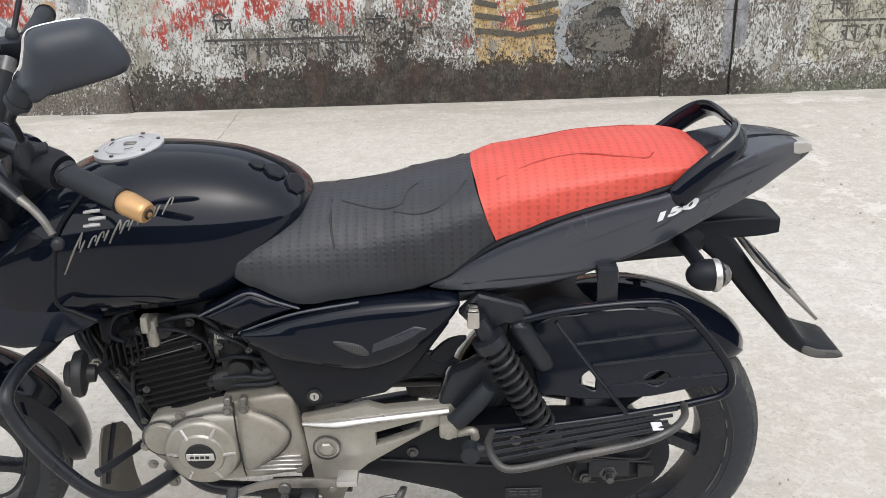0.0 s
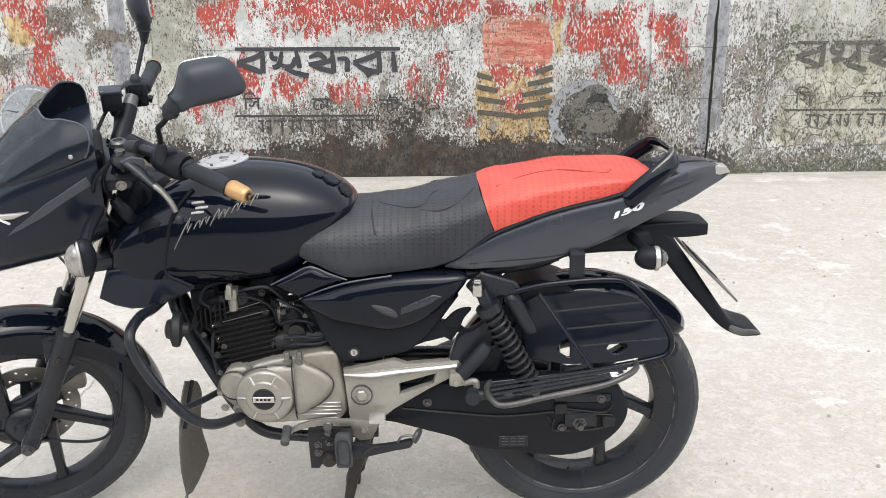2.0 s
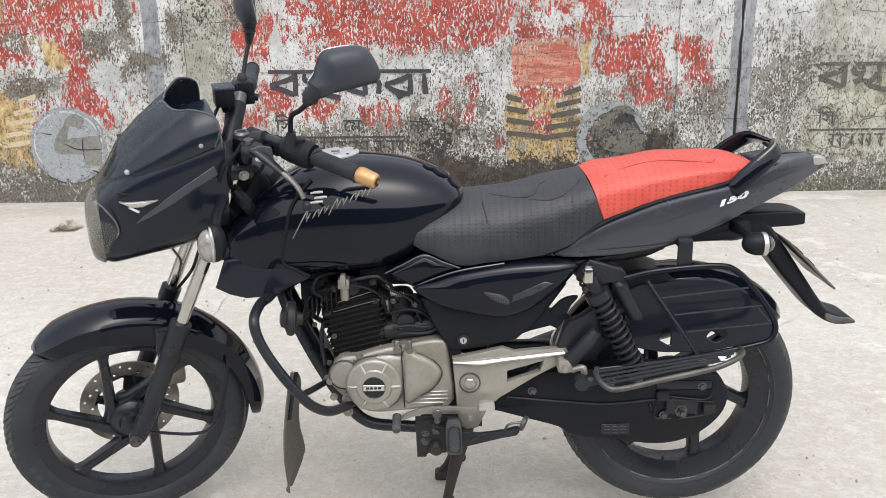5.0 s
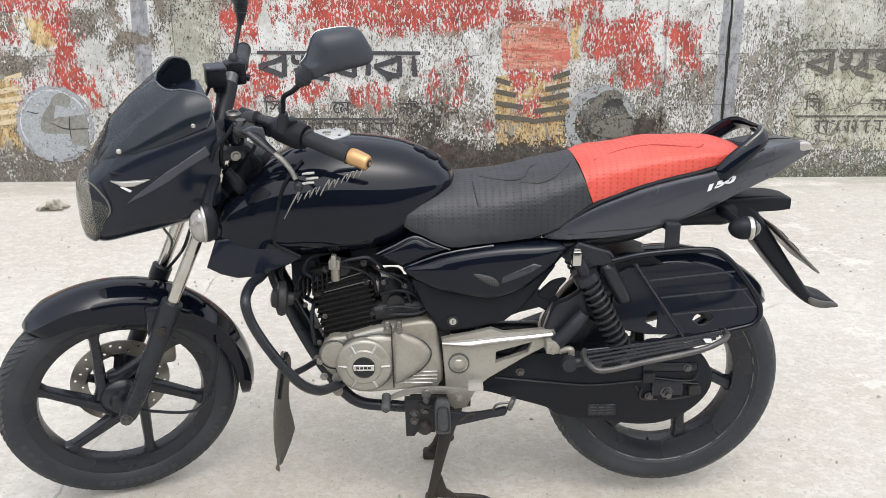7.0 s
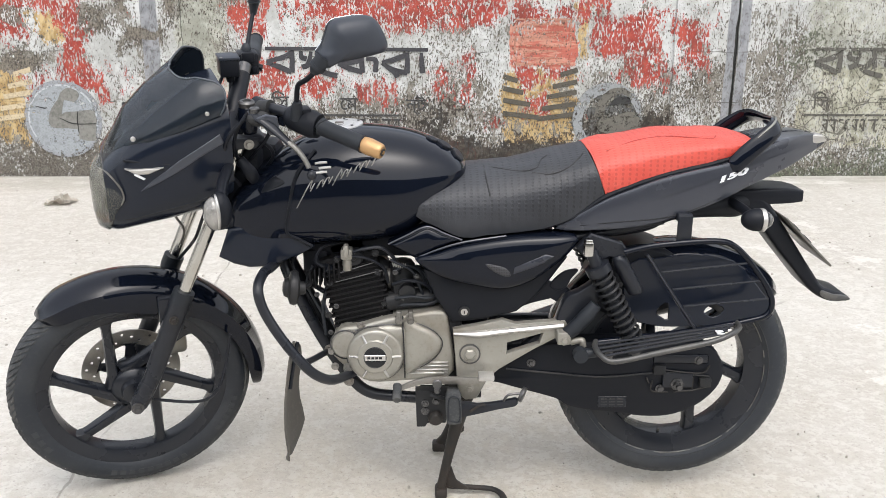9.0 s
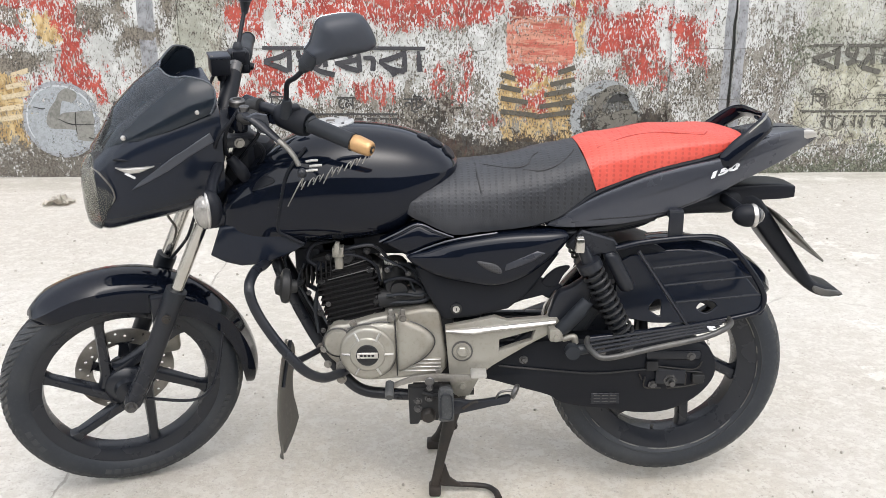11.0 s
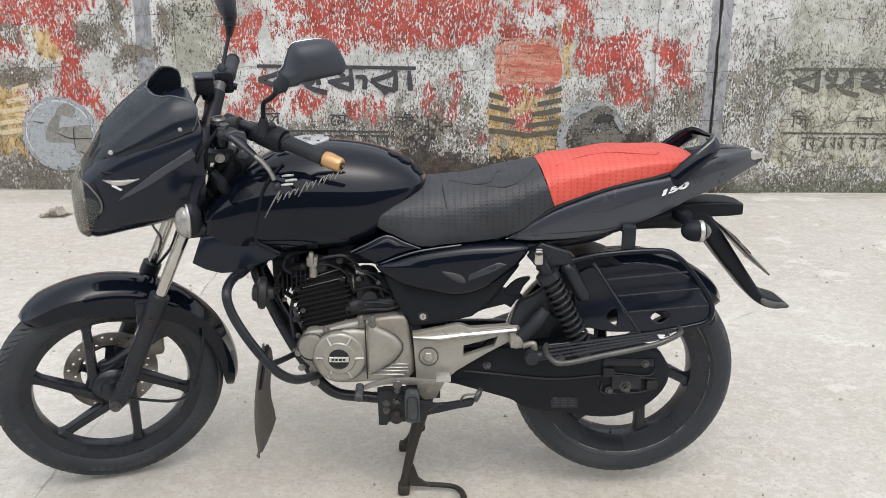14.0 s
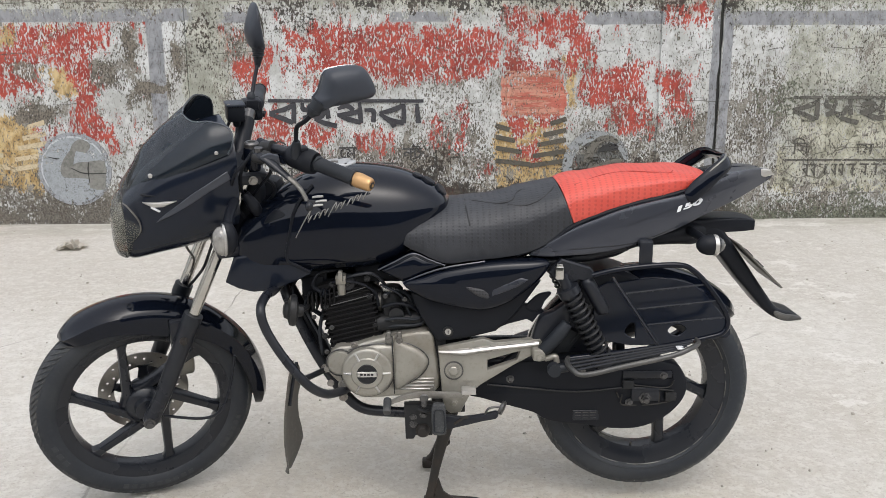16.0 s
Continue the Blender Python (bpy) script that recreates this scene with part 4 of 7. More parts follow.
def sidewall_marks(cx, cz, r, y, spans):
    """Raised blocks where the tyre maker's lettering stands, as plain bars."""
    out = []
    for a0, a1, n in spans:
        for k in range(n):
            t0 = radians(a0 + (a1 - a0) * k / n)
            t1 = radians(a0 + (a1 - a0) * (k + 0.62) / n)
            ring = []
            for t in (t0, t1):
                ring.append([(cx + q * math.cos(t), yy, cz + q * math.sin(t)) for q, yy in ((r - 0.0065, y), (r + 0.0065, y), (r + 0.0065, y - 0.0016), (r - 0.0065, y - 0.0016))])
            out.append(loft(ring))
    return join(*out)


def tread_ribs(cx, cz, radius, width, count):
    """Low slanted ribs that run from the shoulders to the crown of a tyre."""
    out = []
    for k in range(count):
        for side in (-1, 1):
            rings = []
            t0 = 2 * math.pi * (k + (0.5 if side > 0 else 0.0)) / count
            for f, r, h in ((0.0, radius - 0.0155, 0.448), (0.35, radius - 0.0078, 0.37), (0.7, radius - 0.0022, 0.23), (1.0, radius - 0.0002, 0.05)):
                t = t0 + 0.17 * f
                a = 0.62 * math.pi / count
                rings.append([(cx + (r + d) * math.cos(t + q), side * width * h, cz + (r + d) * math.sin(t + q)) for q, d in ((-a, -0.002), (-a * 0.8, 0.0016), (a * 0.8, 0.0016), (a, -0.002))])
            out.append(loft(rings))
    return join(*out)


FX, FZ, FR = -0.708, 0.310, 0.291
RX, RZ, RR = 0.673, 0.341, 0.299

# front wheel
front_wheel = part("front_wheel", turned(join(rim_mesh(FX, FZ, 0.222, 0.199, 0.034), lathe([(0.02, -0.052), (0.030, -0.050), (0.034, -0.034), (0.052, -0.026), (0.056, -0.018), (0.056, 0.020), (0.05, 0.035), (0.05, 0.05), (0.02, 0.055)], (FX, 0, FZ), "y", 32))), rim_black, bike, "black six-spoke cast wheel")
part("tyre", turned(tyre(FX, FZ, FR, 0.222, 0.086, 52)), tyre_rubber, front_wheel, "dusty worn black tyre")
part("tread", turned(tread_ribs(FX, FZ, FR, 0.086, 84)), tread_dust, front_wheel, "grey dusty tread ribs", False)
part("sidewall_lettering", turned(sidewall_marks(FX, FZ, 0.254, -0.0425, ((195, 214, 3), (250, 296, 9), (318, 345, 6)))), tyre_mark, front_wheel, "", False)["kind"] = "stuff"
for k in range(6):
    part("spoke", turned(spoke(FX, FZ, 43 + 60 * k, 0.046, 0.203, 0.030, 0.022, 0.020, 72)), rim_black, front_wheel)


def disc_loops(cx, cz):
    circ = lambda x, z, r, n: [(x + r * math.cos(2 * math.pi * i / n), z + r * math.sin(2 * math.pi * i / n)) for i in range(n)]
    loops = [circ(cx, cz, 0.122, 64), circ(cx, cz, 0.079, 48)]
    for i in range(30):
        a, q = 2 * math.pi * i / 30, (0.092, 0.101, 0.110)[i % 3]
        loops.append(circ(cx + q * math.cos(a), cz + q * math.sin(a), 0.0038, 8))
    return loops


part("brake_disc", turned(prism(disc_loops(FX, FZ), 0.055, 0.060, 0.0004)), steel, front_wheel, "drilled steel brake disc", False)
for k in range(5):
    arm = spoke(FX, FZ, 15 + 72 * k, 0.035, 0.084, 0.034, 0.02, 0.004)
    arm.transform(Matrix.Translation((0, 0.053, 0)))
    part("disc_arm", turned(arm), rim_black, front_wheel)
part("brake_caliper", turned(block(FX + 0.075, FX + 0.145, 0.045, 0.085, FZ + 0.03, FZ + 0.10, 0.012)), alloy, bike, "grey brake caliper")


def mudguard(cx, cz, r, skirt, half, a0, a1, n=40, ends=(0.10, 0.13)):
    """A rounded guard over a wheel, open below, with wall thickness and rounded ends."""
    rings = []
    for i in range(n + 1):
        f = 0.5 - 0.5 * math.cos(math.pi * i / n)
        a = radians(a0 + (a1 - a0) * f)
        t = min(1.0, f / ends[0], (1 - f) / ends[1])
        tip = max(0.10, math.sqrt(1 - (1 - t) ** 2))
        hw, sk = half * tip, skirt(f) * tip
        drop = -(1 - tip) * skirt(f) * 0.42
        prof = [(-hw * 1.02, -sk), (-hw * 1.05, -sk * 0.6), (-hw * 1.0, -sk * 0.34), (-hw * 0.88, -0.018 * tip), (-hw * 0.55, -0.004), (0, 0.002), (hw * 0.55, -0.004), (hw * 0.88, -0.018 * tip), (hw * 1.0, -sk * 0.34), (hw * 1.05, -sk * 0.6), (hw * 1.02, -sk)]
        prof += [(q * 0.94, h - 0.004) if abs(q) < hw * 0.95 else (q * 0.94, h) for q, h in prof[::-1]]
        rings.append([(cx + (r + h + drop) * math.cos(a), q, cz + (r + h + drop) * math.sin(a)) for q, h in prof])
    return loft(rings)


part("front_mudguard", turned(mudguard(-0.708, 0.298, 0.334, lambda f: 0.05 + 0.036 * math.exp(-((f - 0.38) / 0.22) ** 2), 0.062, 128, -10, 56)), gloss_black, bike, "glossy black front mudguard")
for y in (-0.085, 0.06):
    part("mudguard_bracket", turned(block(-0.63, -0.585, y, y + 0.025, 0.50, 0.585, 0.006)), frame_black, bike)

# fork
for side in (-1, 1):
    y = 0.095 * side
    leg = part("fork_leg", turned(tube([(-0.576, y, 0.586), (-0.60, y, 0.53), (-0.66, y, 0.392), (-0.70, y * 0.98, 0.313), (-0.707, y * 0.98, 0.299)], [0.025, 0.024, 0.022, 0.022, 0.018], 16, 5)), frame_black, bike, "black lower fork leg")
    part("stanchion", turned(tube([(-0.40, y, 0.99), (-0.48, y, 0.80), (-0.578, y, 0.582)], 0.0152, 16, 3, straight=True)), chrome, leg, "chromed fork tube")
    part("dust_seal", turned(tube([(-0.567, y, 0.606), (-0.580, y, 0.578)], 0.0255, 16, 3, straight=True)), rubber, leg)
    part("axle_nut", turned(join(lathe([(0.0001, -0.010), (0.009, -0.010), (0.011, 0.0), (0.011, 0.02)], (FX, 0.118 * side, FZ), "y", 6), lathe([(0.015, -0.002), (0.015, 0.004)], (FX, 0.116 * side, FZ), "y", 18))), steel_dark, leg)
    part("reflector_bolt", turned(bolt(-0.60, -0.122 * -side if side > 0 else -0.122, 0.545, 0.008)), rust, leg)
part("speedometer_cable", turned(tube([(-0.67, -0.09, 0.31), (-0.57, -0.10, 0.285), (-0.52, -0.10, 0.30), (-0.49, -0.09, 0.36), (-0.47, -0.09, 0.46)], 0.004, 8)), frame_black, bike)
part("brake_hose", turned(tube([(-0.470, 0.02, 0.80), (-0.500, 0.01, 0.735), (-0.515, 0.02, 0.690), (-0.530, 0.05, 0.650), (-0.560, 0.08, 0.60)], 0.0042, 8)), frame_black, bike, "black brake hose")
part("cable_stay", turned(tube([(-0.565, 0.0, 0.790), (-0.560, 0.0, 0.755), (-0.545, 0.0, 0.720), (-0.552, 0.03, 0.670)], 0.0032, 8)), steel_mid, bike)
part("yoke", turned(join(block(-0.50, -0.42, -0.13, 0.13, 0.765, 0.80, 0.01), block(-0.45, -0.36, -0.13, 0.13, 0.955, 0.985, 0.01), tube([(-0.46, 0, 0.78), (-0.37, 0, 0.99)], 0.03, 16, 2, straight=True))), frame_black, bike)


# handlebar with controls; the left side is toward the camera
def moved(bm):
    """Shift the left switch gear along the bar."""
    bm.transform(Matrix.Translation((0.022, -0.026, -0.006)))
    return bm


bar = part("handlebar", turned((tube([(-0.398, -0.095, 0.99), (-0.388, -0.11, 1.03), (-0.355, -0.15, 1.055), (-0.29, -0.225, 1.045), (-0.18, -0.35, 1.016)], 0.0115, 12))), frame_black, bike)
cap = part("fork_cap", turned((lathe([(0.019, -0.02), (0.021, 0.0), (0.021, 0.040), (0.019, 0.044)], (-0.392, -0.095, 1.0), "z", 18))), gloss_black, bar)
part("cap_bolt", turned((lathe([(0.0185, 0.043), (0.0185, 0.054), (0.015, 0.058), (0.010, 0.058), (0.009, 0.054), (0.0001, 0.054)], (-0.392, -0.095, 1.0), "z", 18))), steel_dark, cap)
part("grip", turned((tube([(-0.268, -0.251, 1.039), (-0.262, -0.258, 1.037), (-0.205, -0.322, 1.022), (-0.198, -0.33, 1.02)], [0.021, 0.0175, 0.0175, 0.02], 18))), rubber, bar, "ribbed black rubber grip")
part("bar_end", turned((tube([(-0.199, -0.329, 1.02), (-0.19, -0.339, 1.018), (-0.172, -0.36, 1.013), (-0.168, -0.3645, 1.012)], [0.017, 0.0185, 0.0165, 0.013], 18))), gold, bar, "copper-coloured bar end weight")
part("bar_end_bolt", turned((tube([(-0.1695, -0.3630, 1.0123), (-0.1665, -0.3664, 1.0115)], 0.0085, 6, 2, straight=True))), rust, bar, "rusty socket of the bar end")
part("bar_end_pin", turned((tube([(-0.167, -0.3660, 1.0116), (-0.1655, -0.3676, 1.0112)], 0.004, 8, 2, straight=True))), gold, bar)
part("switch_box", turned(moved(join(tube([(-0.345, -0.165, 1.054), (-0.335, -0.176, 1.053), (-0.305, -0.21, 1.047), (-0.292, -0.224, 1.045)], [0.02, 0.027, 0.03, 0.026], 16), block(-0.335, -0.305, -0.215, -0.185, 1.07, 1.082, 0.004)))), satin_black, bar, "black switch housing")
part("lever_perch", turned((join(tube([(-0.372, -0.138, 1.05), (-0.352, -0.158, 1.055)], 0.02, 14, 2, straight=True), block(-0.405, -0.36, -0.185, -0.145, 1.03, 1.055, 0.008), egg((-0.385, -0.185, 1.045), 0.026, 0.022, 0.016)))), engine_black, bar)
lever = part("lever", turned((tube([(-0.398, -0.178, 1.054), (-0.385, -0.198, 1.05), (-0.366, -0.217, 1.036), (-0.35, -0.235, 1.022), (-0.335, -0.252, 1.008)], [0.010, 0.014, 0.0125, 0.0105, 0.0085], 12, flat=0.6))), frame_black, bar, "black control lever with a worn silver tip")
part("lever_blade", turned((tube([(-0.337, -0.25, 1.010), (-0.325, -0.262, 1.0), (-0.312, -0.276, 0.982), (-0.304, -0.287, 0.962)], [0.008, 0.0072, 0.0065, 0.006], 10, flat=0.8))), steel_mid, lever)
part("lever_ball", turned((egg((-0.300, -0.293, 0.948), 0.010, 0.010, 0.011))), frame_black, lever)
part("lever_plate", turned((prism([(-0.394, 1.054), (-0.372, 1.060), (-0.350, 1.054), (-0.346, 1.030), (-0.356, 1.012), (-0.368, 1.016), (-0.382, 1.036)], -0.212, -0.200, 0.003, 2))), lit_facet_lever_grey, lever, "flat grey lever blank")
part("lever_pivot", turned((lathe([(0.011, -0.002), (0.011, 0.010), (0.008, 0.012), (0.0001, 0.0125)], (-0.392, -0.182, 1.058), "z", 12))), steel_dark, lever)

right_bar = part("handlebar", turned(tube([(-0.36, 0.15, 1.035), (-0.345, 0.178, 1.056), (-0.31, 0.25, 1.066), (-0.275, 0.38, 1.068)], 0.0115, 12)), frame_black, bike)
part("bar_riser", turned(join(tube([(-0.403, 0.070, 0.955), (-0.385, 0.10, 0.990), (-0.354, 0.160, 1.042)], [0.021, 0.0215, 0.020], 16), tube([(-0.408, 0.062, 0.950), (-0.398, 0.078, 0.972)], 0.026, 16, 2, straight=True))), satin_black, right_bar, "black covered bar riser")
part("riser_collar", turned(tube([(-0.355, 0.158, 1.041), (-0.343, 0.181, 1.059)], 0.0165, 16, 2, straight=True)), steel_dark, right_bar, "dull metal collar of the bar")
part("switch_box", turned(join(block(-0.356, -0.306, 0.186, 0.236, 1.030, 1.086, 0.006), block(-0.350, -0.318, 0.178, 0.190, 1.062, 1.090, 0.003), block(-0.325, -0.312, 0.182, 0.187, 1.036, 1.054, 0.002), tube([(-0.306, 0.205, 1.045), (-0.296, 0.203, 1.042)], 0.009, 10, 2, straight=True))), satin_black, right_bar, "black switch housing")
part("grip", turned(tube([(-0.312, 0.238, 1.066), (-0.306, 0.252, 1.067), (-0.277, 0.372, 1.068), (-0.275, 0.382, 1.068)], [0.0215, 0.018, 0.018, 0.0205], 18)), rubber, right_bar, "ribbed black rubber grip")
part("bar_end", turned(tube([(-0.275, 0.383, 1.068), (-0.273, 0.393, 1.068), (-0.268, 0.415, 1.067)], [0.0165, 0.018, 0.015], 16)), gold, right_bar, "copper-coloured bar end weight")
part("lever", turned(tube([(-0.384, 0.176, 1.050), (-0.388, 0.215, 1.048), (-0.372, 0.29, 1.044), (-0.345, 0.37, 1.040)], [0.010, 0.009, 0.0075, 0.006], 10, flat=0.7)), frame_black, right_bar, "black brake lever")
reservoir = part("brake_reservoir", turned(join(block(-0.414, -0.368, 0.108, 0.158, 1.052, 1.094, 0.004), tube([(-0.39, 0.13, 1.056), (-0.388, 0.132, 1.036)], [0.012, 0.009], 12, 2, straight=True))), satin_black, bike, "black brake fluid reservoir")
part("reservoir_lid", turned(block(-0.416, -0.366, 0.106, 0.160, 1.093, 1.100, 0.002)), mirror_shell, reservoir)
for x, y in ((-0.410, 0.112), (-0.372, 0.154)):
    part("lid_screw", turned(lathe([(0.0035, 1.0995), (0.0035, 1.1015), (0.0001, 1.102)], (x, y, 0), "z", 8)), steel, reservoir)
part("brake_hose", turned(tube([(-0.386, 0.135, 1.036), (-0.395, 0.12, 1.00), (-0.42, 0.09, 0.95), (-0.445, 0.06, 0.88), (-0.46, 0.04, 0.82)], 0.005, 8)), rubber, bike, "black brake hose")
LEFT_STALK = ((-0.313, -0.231, 1.054), (-0.313, -0.238, 1.100), (-0.315, -0.262, 1.135), (-0.309, -0.305, 1.158), (-0.302, -0.330, 1.176), (-0.294, -0.336, 1.190))
RIGHT_STALK = ((-0.330, 0.225, 1.075), (-0.326, 0.230, 1.092), (-0.308, 0.270, 1.130), (-0.294, 0.297, 1.160))
LEFT_BOOT = ((-0.313, -0.229, 1.052), (-0.3125, -0.234, 1.079), (-0.312, -0.240, 1.094))
RIGHT_BOOT = ((-0.331, 0.224, 1.070), (-0.329, 0.227, 1.090), (-0.327, 0.230, 1.100))
for stem, stalk, boot in ((bar, LEFT_STALK, LEFT_BOOT), (right_bar, RIGHT_STALK, RIGHT_BOOT)):
    part("mirror_stalk", turned(tube(stalk, 0.0054, 10)), satin_black, stem)
    part("stalk_boot", turned(tube(boot, [0.014, 0.0125, 0.008], 12)), rubber, stem)
part("bar_riser", turned(join(tube([(-0.368, -0.062, 1.037), (-0.322, -0.126, 1.028)], 0.0195, 18, 2, straight=True), tube([(-0.326, -0.121, 1.029), (-0.316, -0.134, 1.027)], 0.0225, 16, 2, straight=True))), gloss_black, bike, "glossy black left bar riser")

MIRROR = ((-0.274, 1.260), (-0.269, 1.275), (-0.254, 1.286), (-0.207, 1.291), (-0.181, 1.286), (-0.165, 1.267), (-0.151, 1.236), (-0.154, 1.223), (-0.166, 1.217), (-0.216, 1.208), (-0.251, 1.203), (-0.264, 1.202), (-0.272, 1.197), (-0.282, 1.194), (-0.294, 1.204), (-0.295, 1.218), (-0.284, 1.233))
left_head = pillow(MIRROR, -0.325, -0.362, -0.318)
left_head.transform(Matrix.Translation((0.004, 0.0, -0.006)))
left_mirror = part("mirror", turned(left_head), mirror_shell, bike, "black rear-view mirror, back of the housing")
part("mirror_neck", turned(join(tube([(-0.300, -0.331, 1.180), (-0.293, -0.336, 1.192), (-0.280, -0.338, 1.211)], [0.0085, 0.0155, 0.0165], 16), tube([(-0.2945, -0.335, 1.190), (-0.2905, -0.3365, 1.1955)], 0.0172, 18, 2, straight=True))), rubber, left_mirror, "black rubber mirror neck")
part("mirror_glass", turned(prism(rounded([(a * 0.95 - 0.012, (b - 1.23) * 0.9 + 1.23) for a, b in MIRROR], 3), -0.3185, -0.316, 0.0005)), mirror_glass, left_mirror)


def mirror_edge():
    """The right mirror on its edge: a bulged housing with the glass on its rear face."""
    near = ((-0.287, 1.330), (-0.301, 1.306), (-0.314, 1.278), (-0.320, 1.254), (-0.316, 1.228), (-0.308, 1.209), (-0.290, 1.202), (-0.270, 1.203), (-0.271, 1.217), (-0.276, 1.254), (-0.282, 1.293))
    far = ((-0.278, 1.322), (-0.268, 1.296), (-0.260, 1.263), (-0.257, 1.231), (-0.258, 1.200))
    bm = bmesh.new()
    cx, cz = -0.294, 1.258
    for y, k in ((0.268, 0.45), (0.276, 0.72), (0.286, 0.9), (0.298, 1.0), (0.330, 1.0)):
        for a, b in rounded(near, 3):
            bm.verts.new((cx + (a - cx) * k, y, cz + (b - cz) * k))
    for a, b in rounded(far + ((-0.296, 1.205), (-0.306, 1.258), (-0.292, 1.31)), 3):
        bm.verts.new((a, 0.385, b))
    bmesh.ops.convex_hull(bm, input=bm.verts[:])
    loose = [v for v in bm.verts if not v.link_faces]
    bmesh.ops.delete(bm, geom=loose, context="VERTS")
    glass = bmesh.new()
    rim = [(-0.2725, 0.302, 1.217), (-0.2775, 0.302, 1.254), (-0.2835, 0.302, 1.293), (-0.286, 0.302, 1.322)]
    rim += [(a, 0.378, b) for a, b in ((-0.2775, 1.318), (-0.2675, 1.294), (-0.2595, 1.263), (-0.2565, 1.233), (-0.2575, 1.206))]
    face = glass.faces.new([glass.verts.new((x + 0.0025, y - 0.001, z)) for x, y, z in rim])
    bmesh.ops.triangulate(glass, faces=[face])
    bmesh.ops.solidify(glass, geom=glass.faces[:], thickness=0.0015)
    return bm, glass


right_head, right_glass = mirror_edge()
right_mirror = part("mirror", turned(right_head), mirror_shell, bike, "black rear-view mirror seen on edge", True, 50.0)
part("mirror_glass", turned(right_glass), mirror_glass, right_mirror, "", False)
part("mirror_neck", turned(join(tube([(-0.289, 0.30, 1.212), (-0.289, 0.30, 1.190), (-0.2935, 0.298, 1.155)], [0.0185, 0.0155, 0.0075], 16), *[lathe([(0.0145, -0.003), (0.0182, 0.0), (0.0145, 0.003)], (-0.289, 0.30, z), "z", 18) for z in (1.188, 1.199)])), rubber, right_mirror, "ribbed black mirror neck")

part("instrument_panel", turned(join(block(-0.475, -0.425, -0.07, 0.07, 0.985, 1.035, 0.015), block(-0.50, -0.44, -0.12, 0.12, 0.90, 0.99, 0.02))), satin_black, bike, "black instrument panel behind the screen")
part("steering_head", join(block(-0.395, -0.30, -0.05, 0.05, 0.70, 0.93, 0.02), block(-0.425, -0.335, -0.095, 0.095, 0.735, 0.935, 0.025)), satin_black, bike)
for pts in (((-0.40, -0.15, 1.05), (-0.43, -0.16, 1.01), (-0.43, -0.13, 0.95), (-0.40, -0.08, 0.90), (-0.36, -0.05, 0.84)),
            ((-0.41, -0.17, 1.045), (-0.45, -0.17, 1.00), (-0.455, -0.13, 0.93), (-0.42, -0.10, 0.86)),
            ((-0.36, -0.16, 1.045), (-0.36, -0.16, 1.0), (-0.38, -0.12, 0.95), (-0.40, -0.09, 0.91)),
            ((-0.365, 0.175, 1.07), (-0.40, 0.15, 1.05), (-0.435, 0.09, 1.01), (-0.45, 0.03, 0.98), (-0.42, -0.03, 0.93)),
            ((-0.40, -0.12, 0.98), (-0.36, -0.13, 0.965), (-0.345, -0.12, 0.93), (-0.37, -0.09, 0.88))):
    part("control_cable", turned(tube(pts, 0.0042, 8)), satin_black, bike)
part("clamp_bolt", turned(bolt(-0.40, -0.135, 0.97, 0.008)), steel, bike)
part("wiring_loom", turned(tube([(-0.42, -0.115, 0.93), (-0.40, -0.125, 0.90), (-0.385, -0.115, 0.87)], [0.012, 0.016, 0.012], 10)), satin_black, bike)

# fairing, screen and headlamp, carried by the fork
# paler grey that stands in for the highlight on the screen's cut edge
screen_edge_glint = worn("screen_edge_glint_grey", (0.05, 0.058, 0.07), (0.12, 0.125, 0.13), 0.25, 0, 0, 30, 0.3)
lamp_grey = worn("dark_grey_green_reflector", (0.10, 0.106, 0.098), (0.20, 0.20, 0.18), 0.25, 0.3, 0, 20, 0.4, 0.0)
FAIRING = dense([(-0.707, 0.930, 0.766, 0.094, 0.5), (-0.69, 0.950, 0.763, 0.107, 0.5), (-0.655, 0.990, 0.772, 0.132, 0.5), (-0.61, 1.025, 0.782, 0.15, 0.5), (-0.56, 1.050, 0.79, 0.16, 0.5), (-0.50, 1.071, 0.802, 0.163, 0.5), (-0.44, 1.086, 0.83, 0.157, 0.5)], 4)
fairing = part("fairing", turned(body(FAIRING, 4.2, 2.8, 44)), fairing_black, bike, "glossy black headlamp fairing")
part("headlamp", turned(body(dense([(-0.738, 0.865, 0.80, 0.012, 0.5), (-0.733, 0.897, 0.772, 0.05, 0.5), (-0.72, 0.915, 0.764, 0.085, 0.5), (-0.706, 0.923, 0.766, 0.103, 0.5), (-0.69, 0.914, 0.806, 0.1135, 0.5), (-0.678, 0.892, 0.836, 0.1215, 0.5), (-0.671, 0.872, 0.856, 0.124, 0.5)], 4), 2.6, 2.6, 40)), lens_glass, fairing, "clear yellowed headlamp lens")
part("lamp_reflector", turned(body(dense([(-0.708, 0.87, 0.80, 0.03, 0.5), (-0.702, 0.90, 0.785, 0.072, 0.5), (-0.69, 0.92, 0.775, 0.094, 0.5)], 3), 2.6, 2.6, 32)), lamp_grey, fairing, "dull silver lamp reflector")


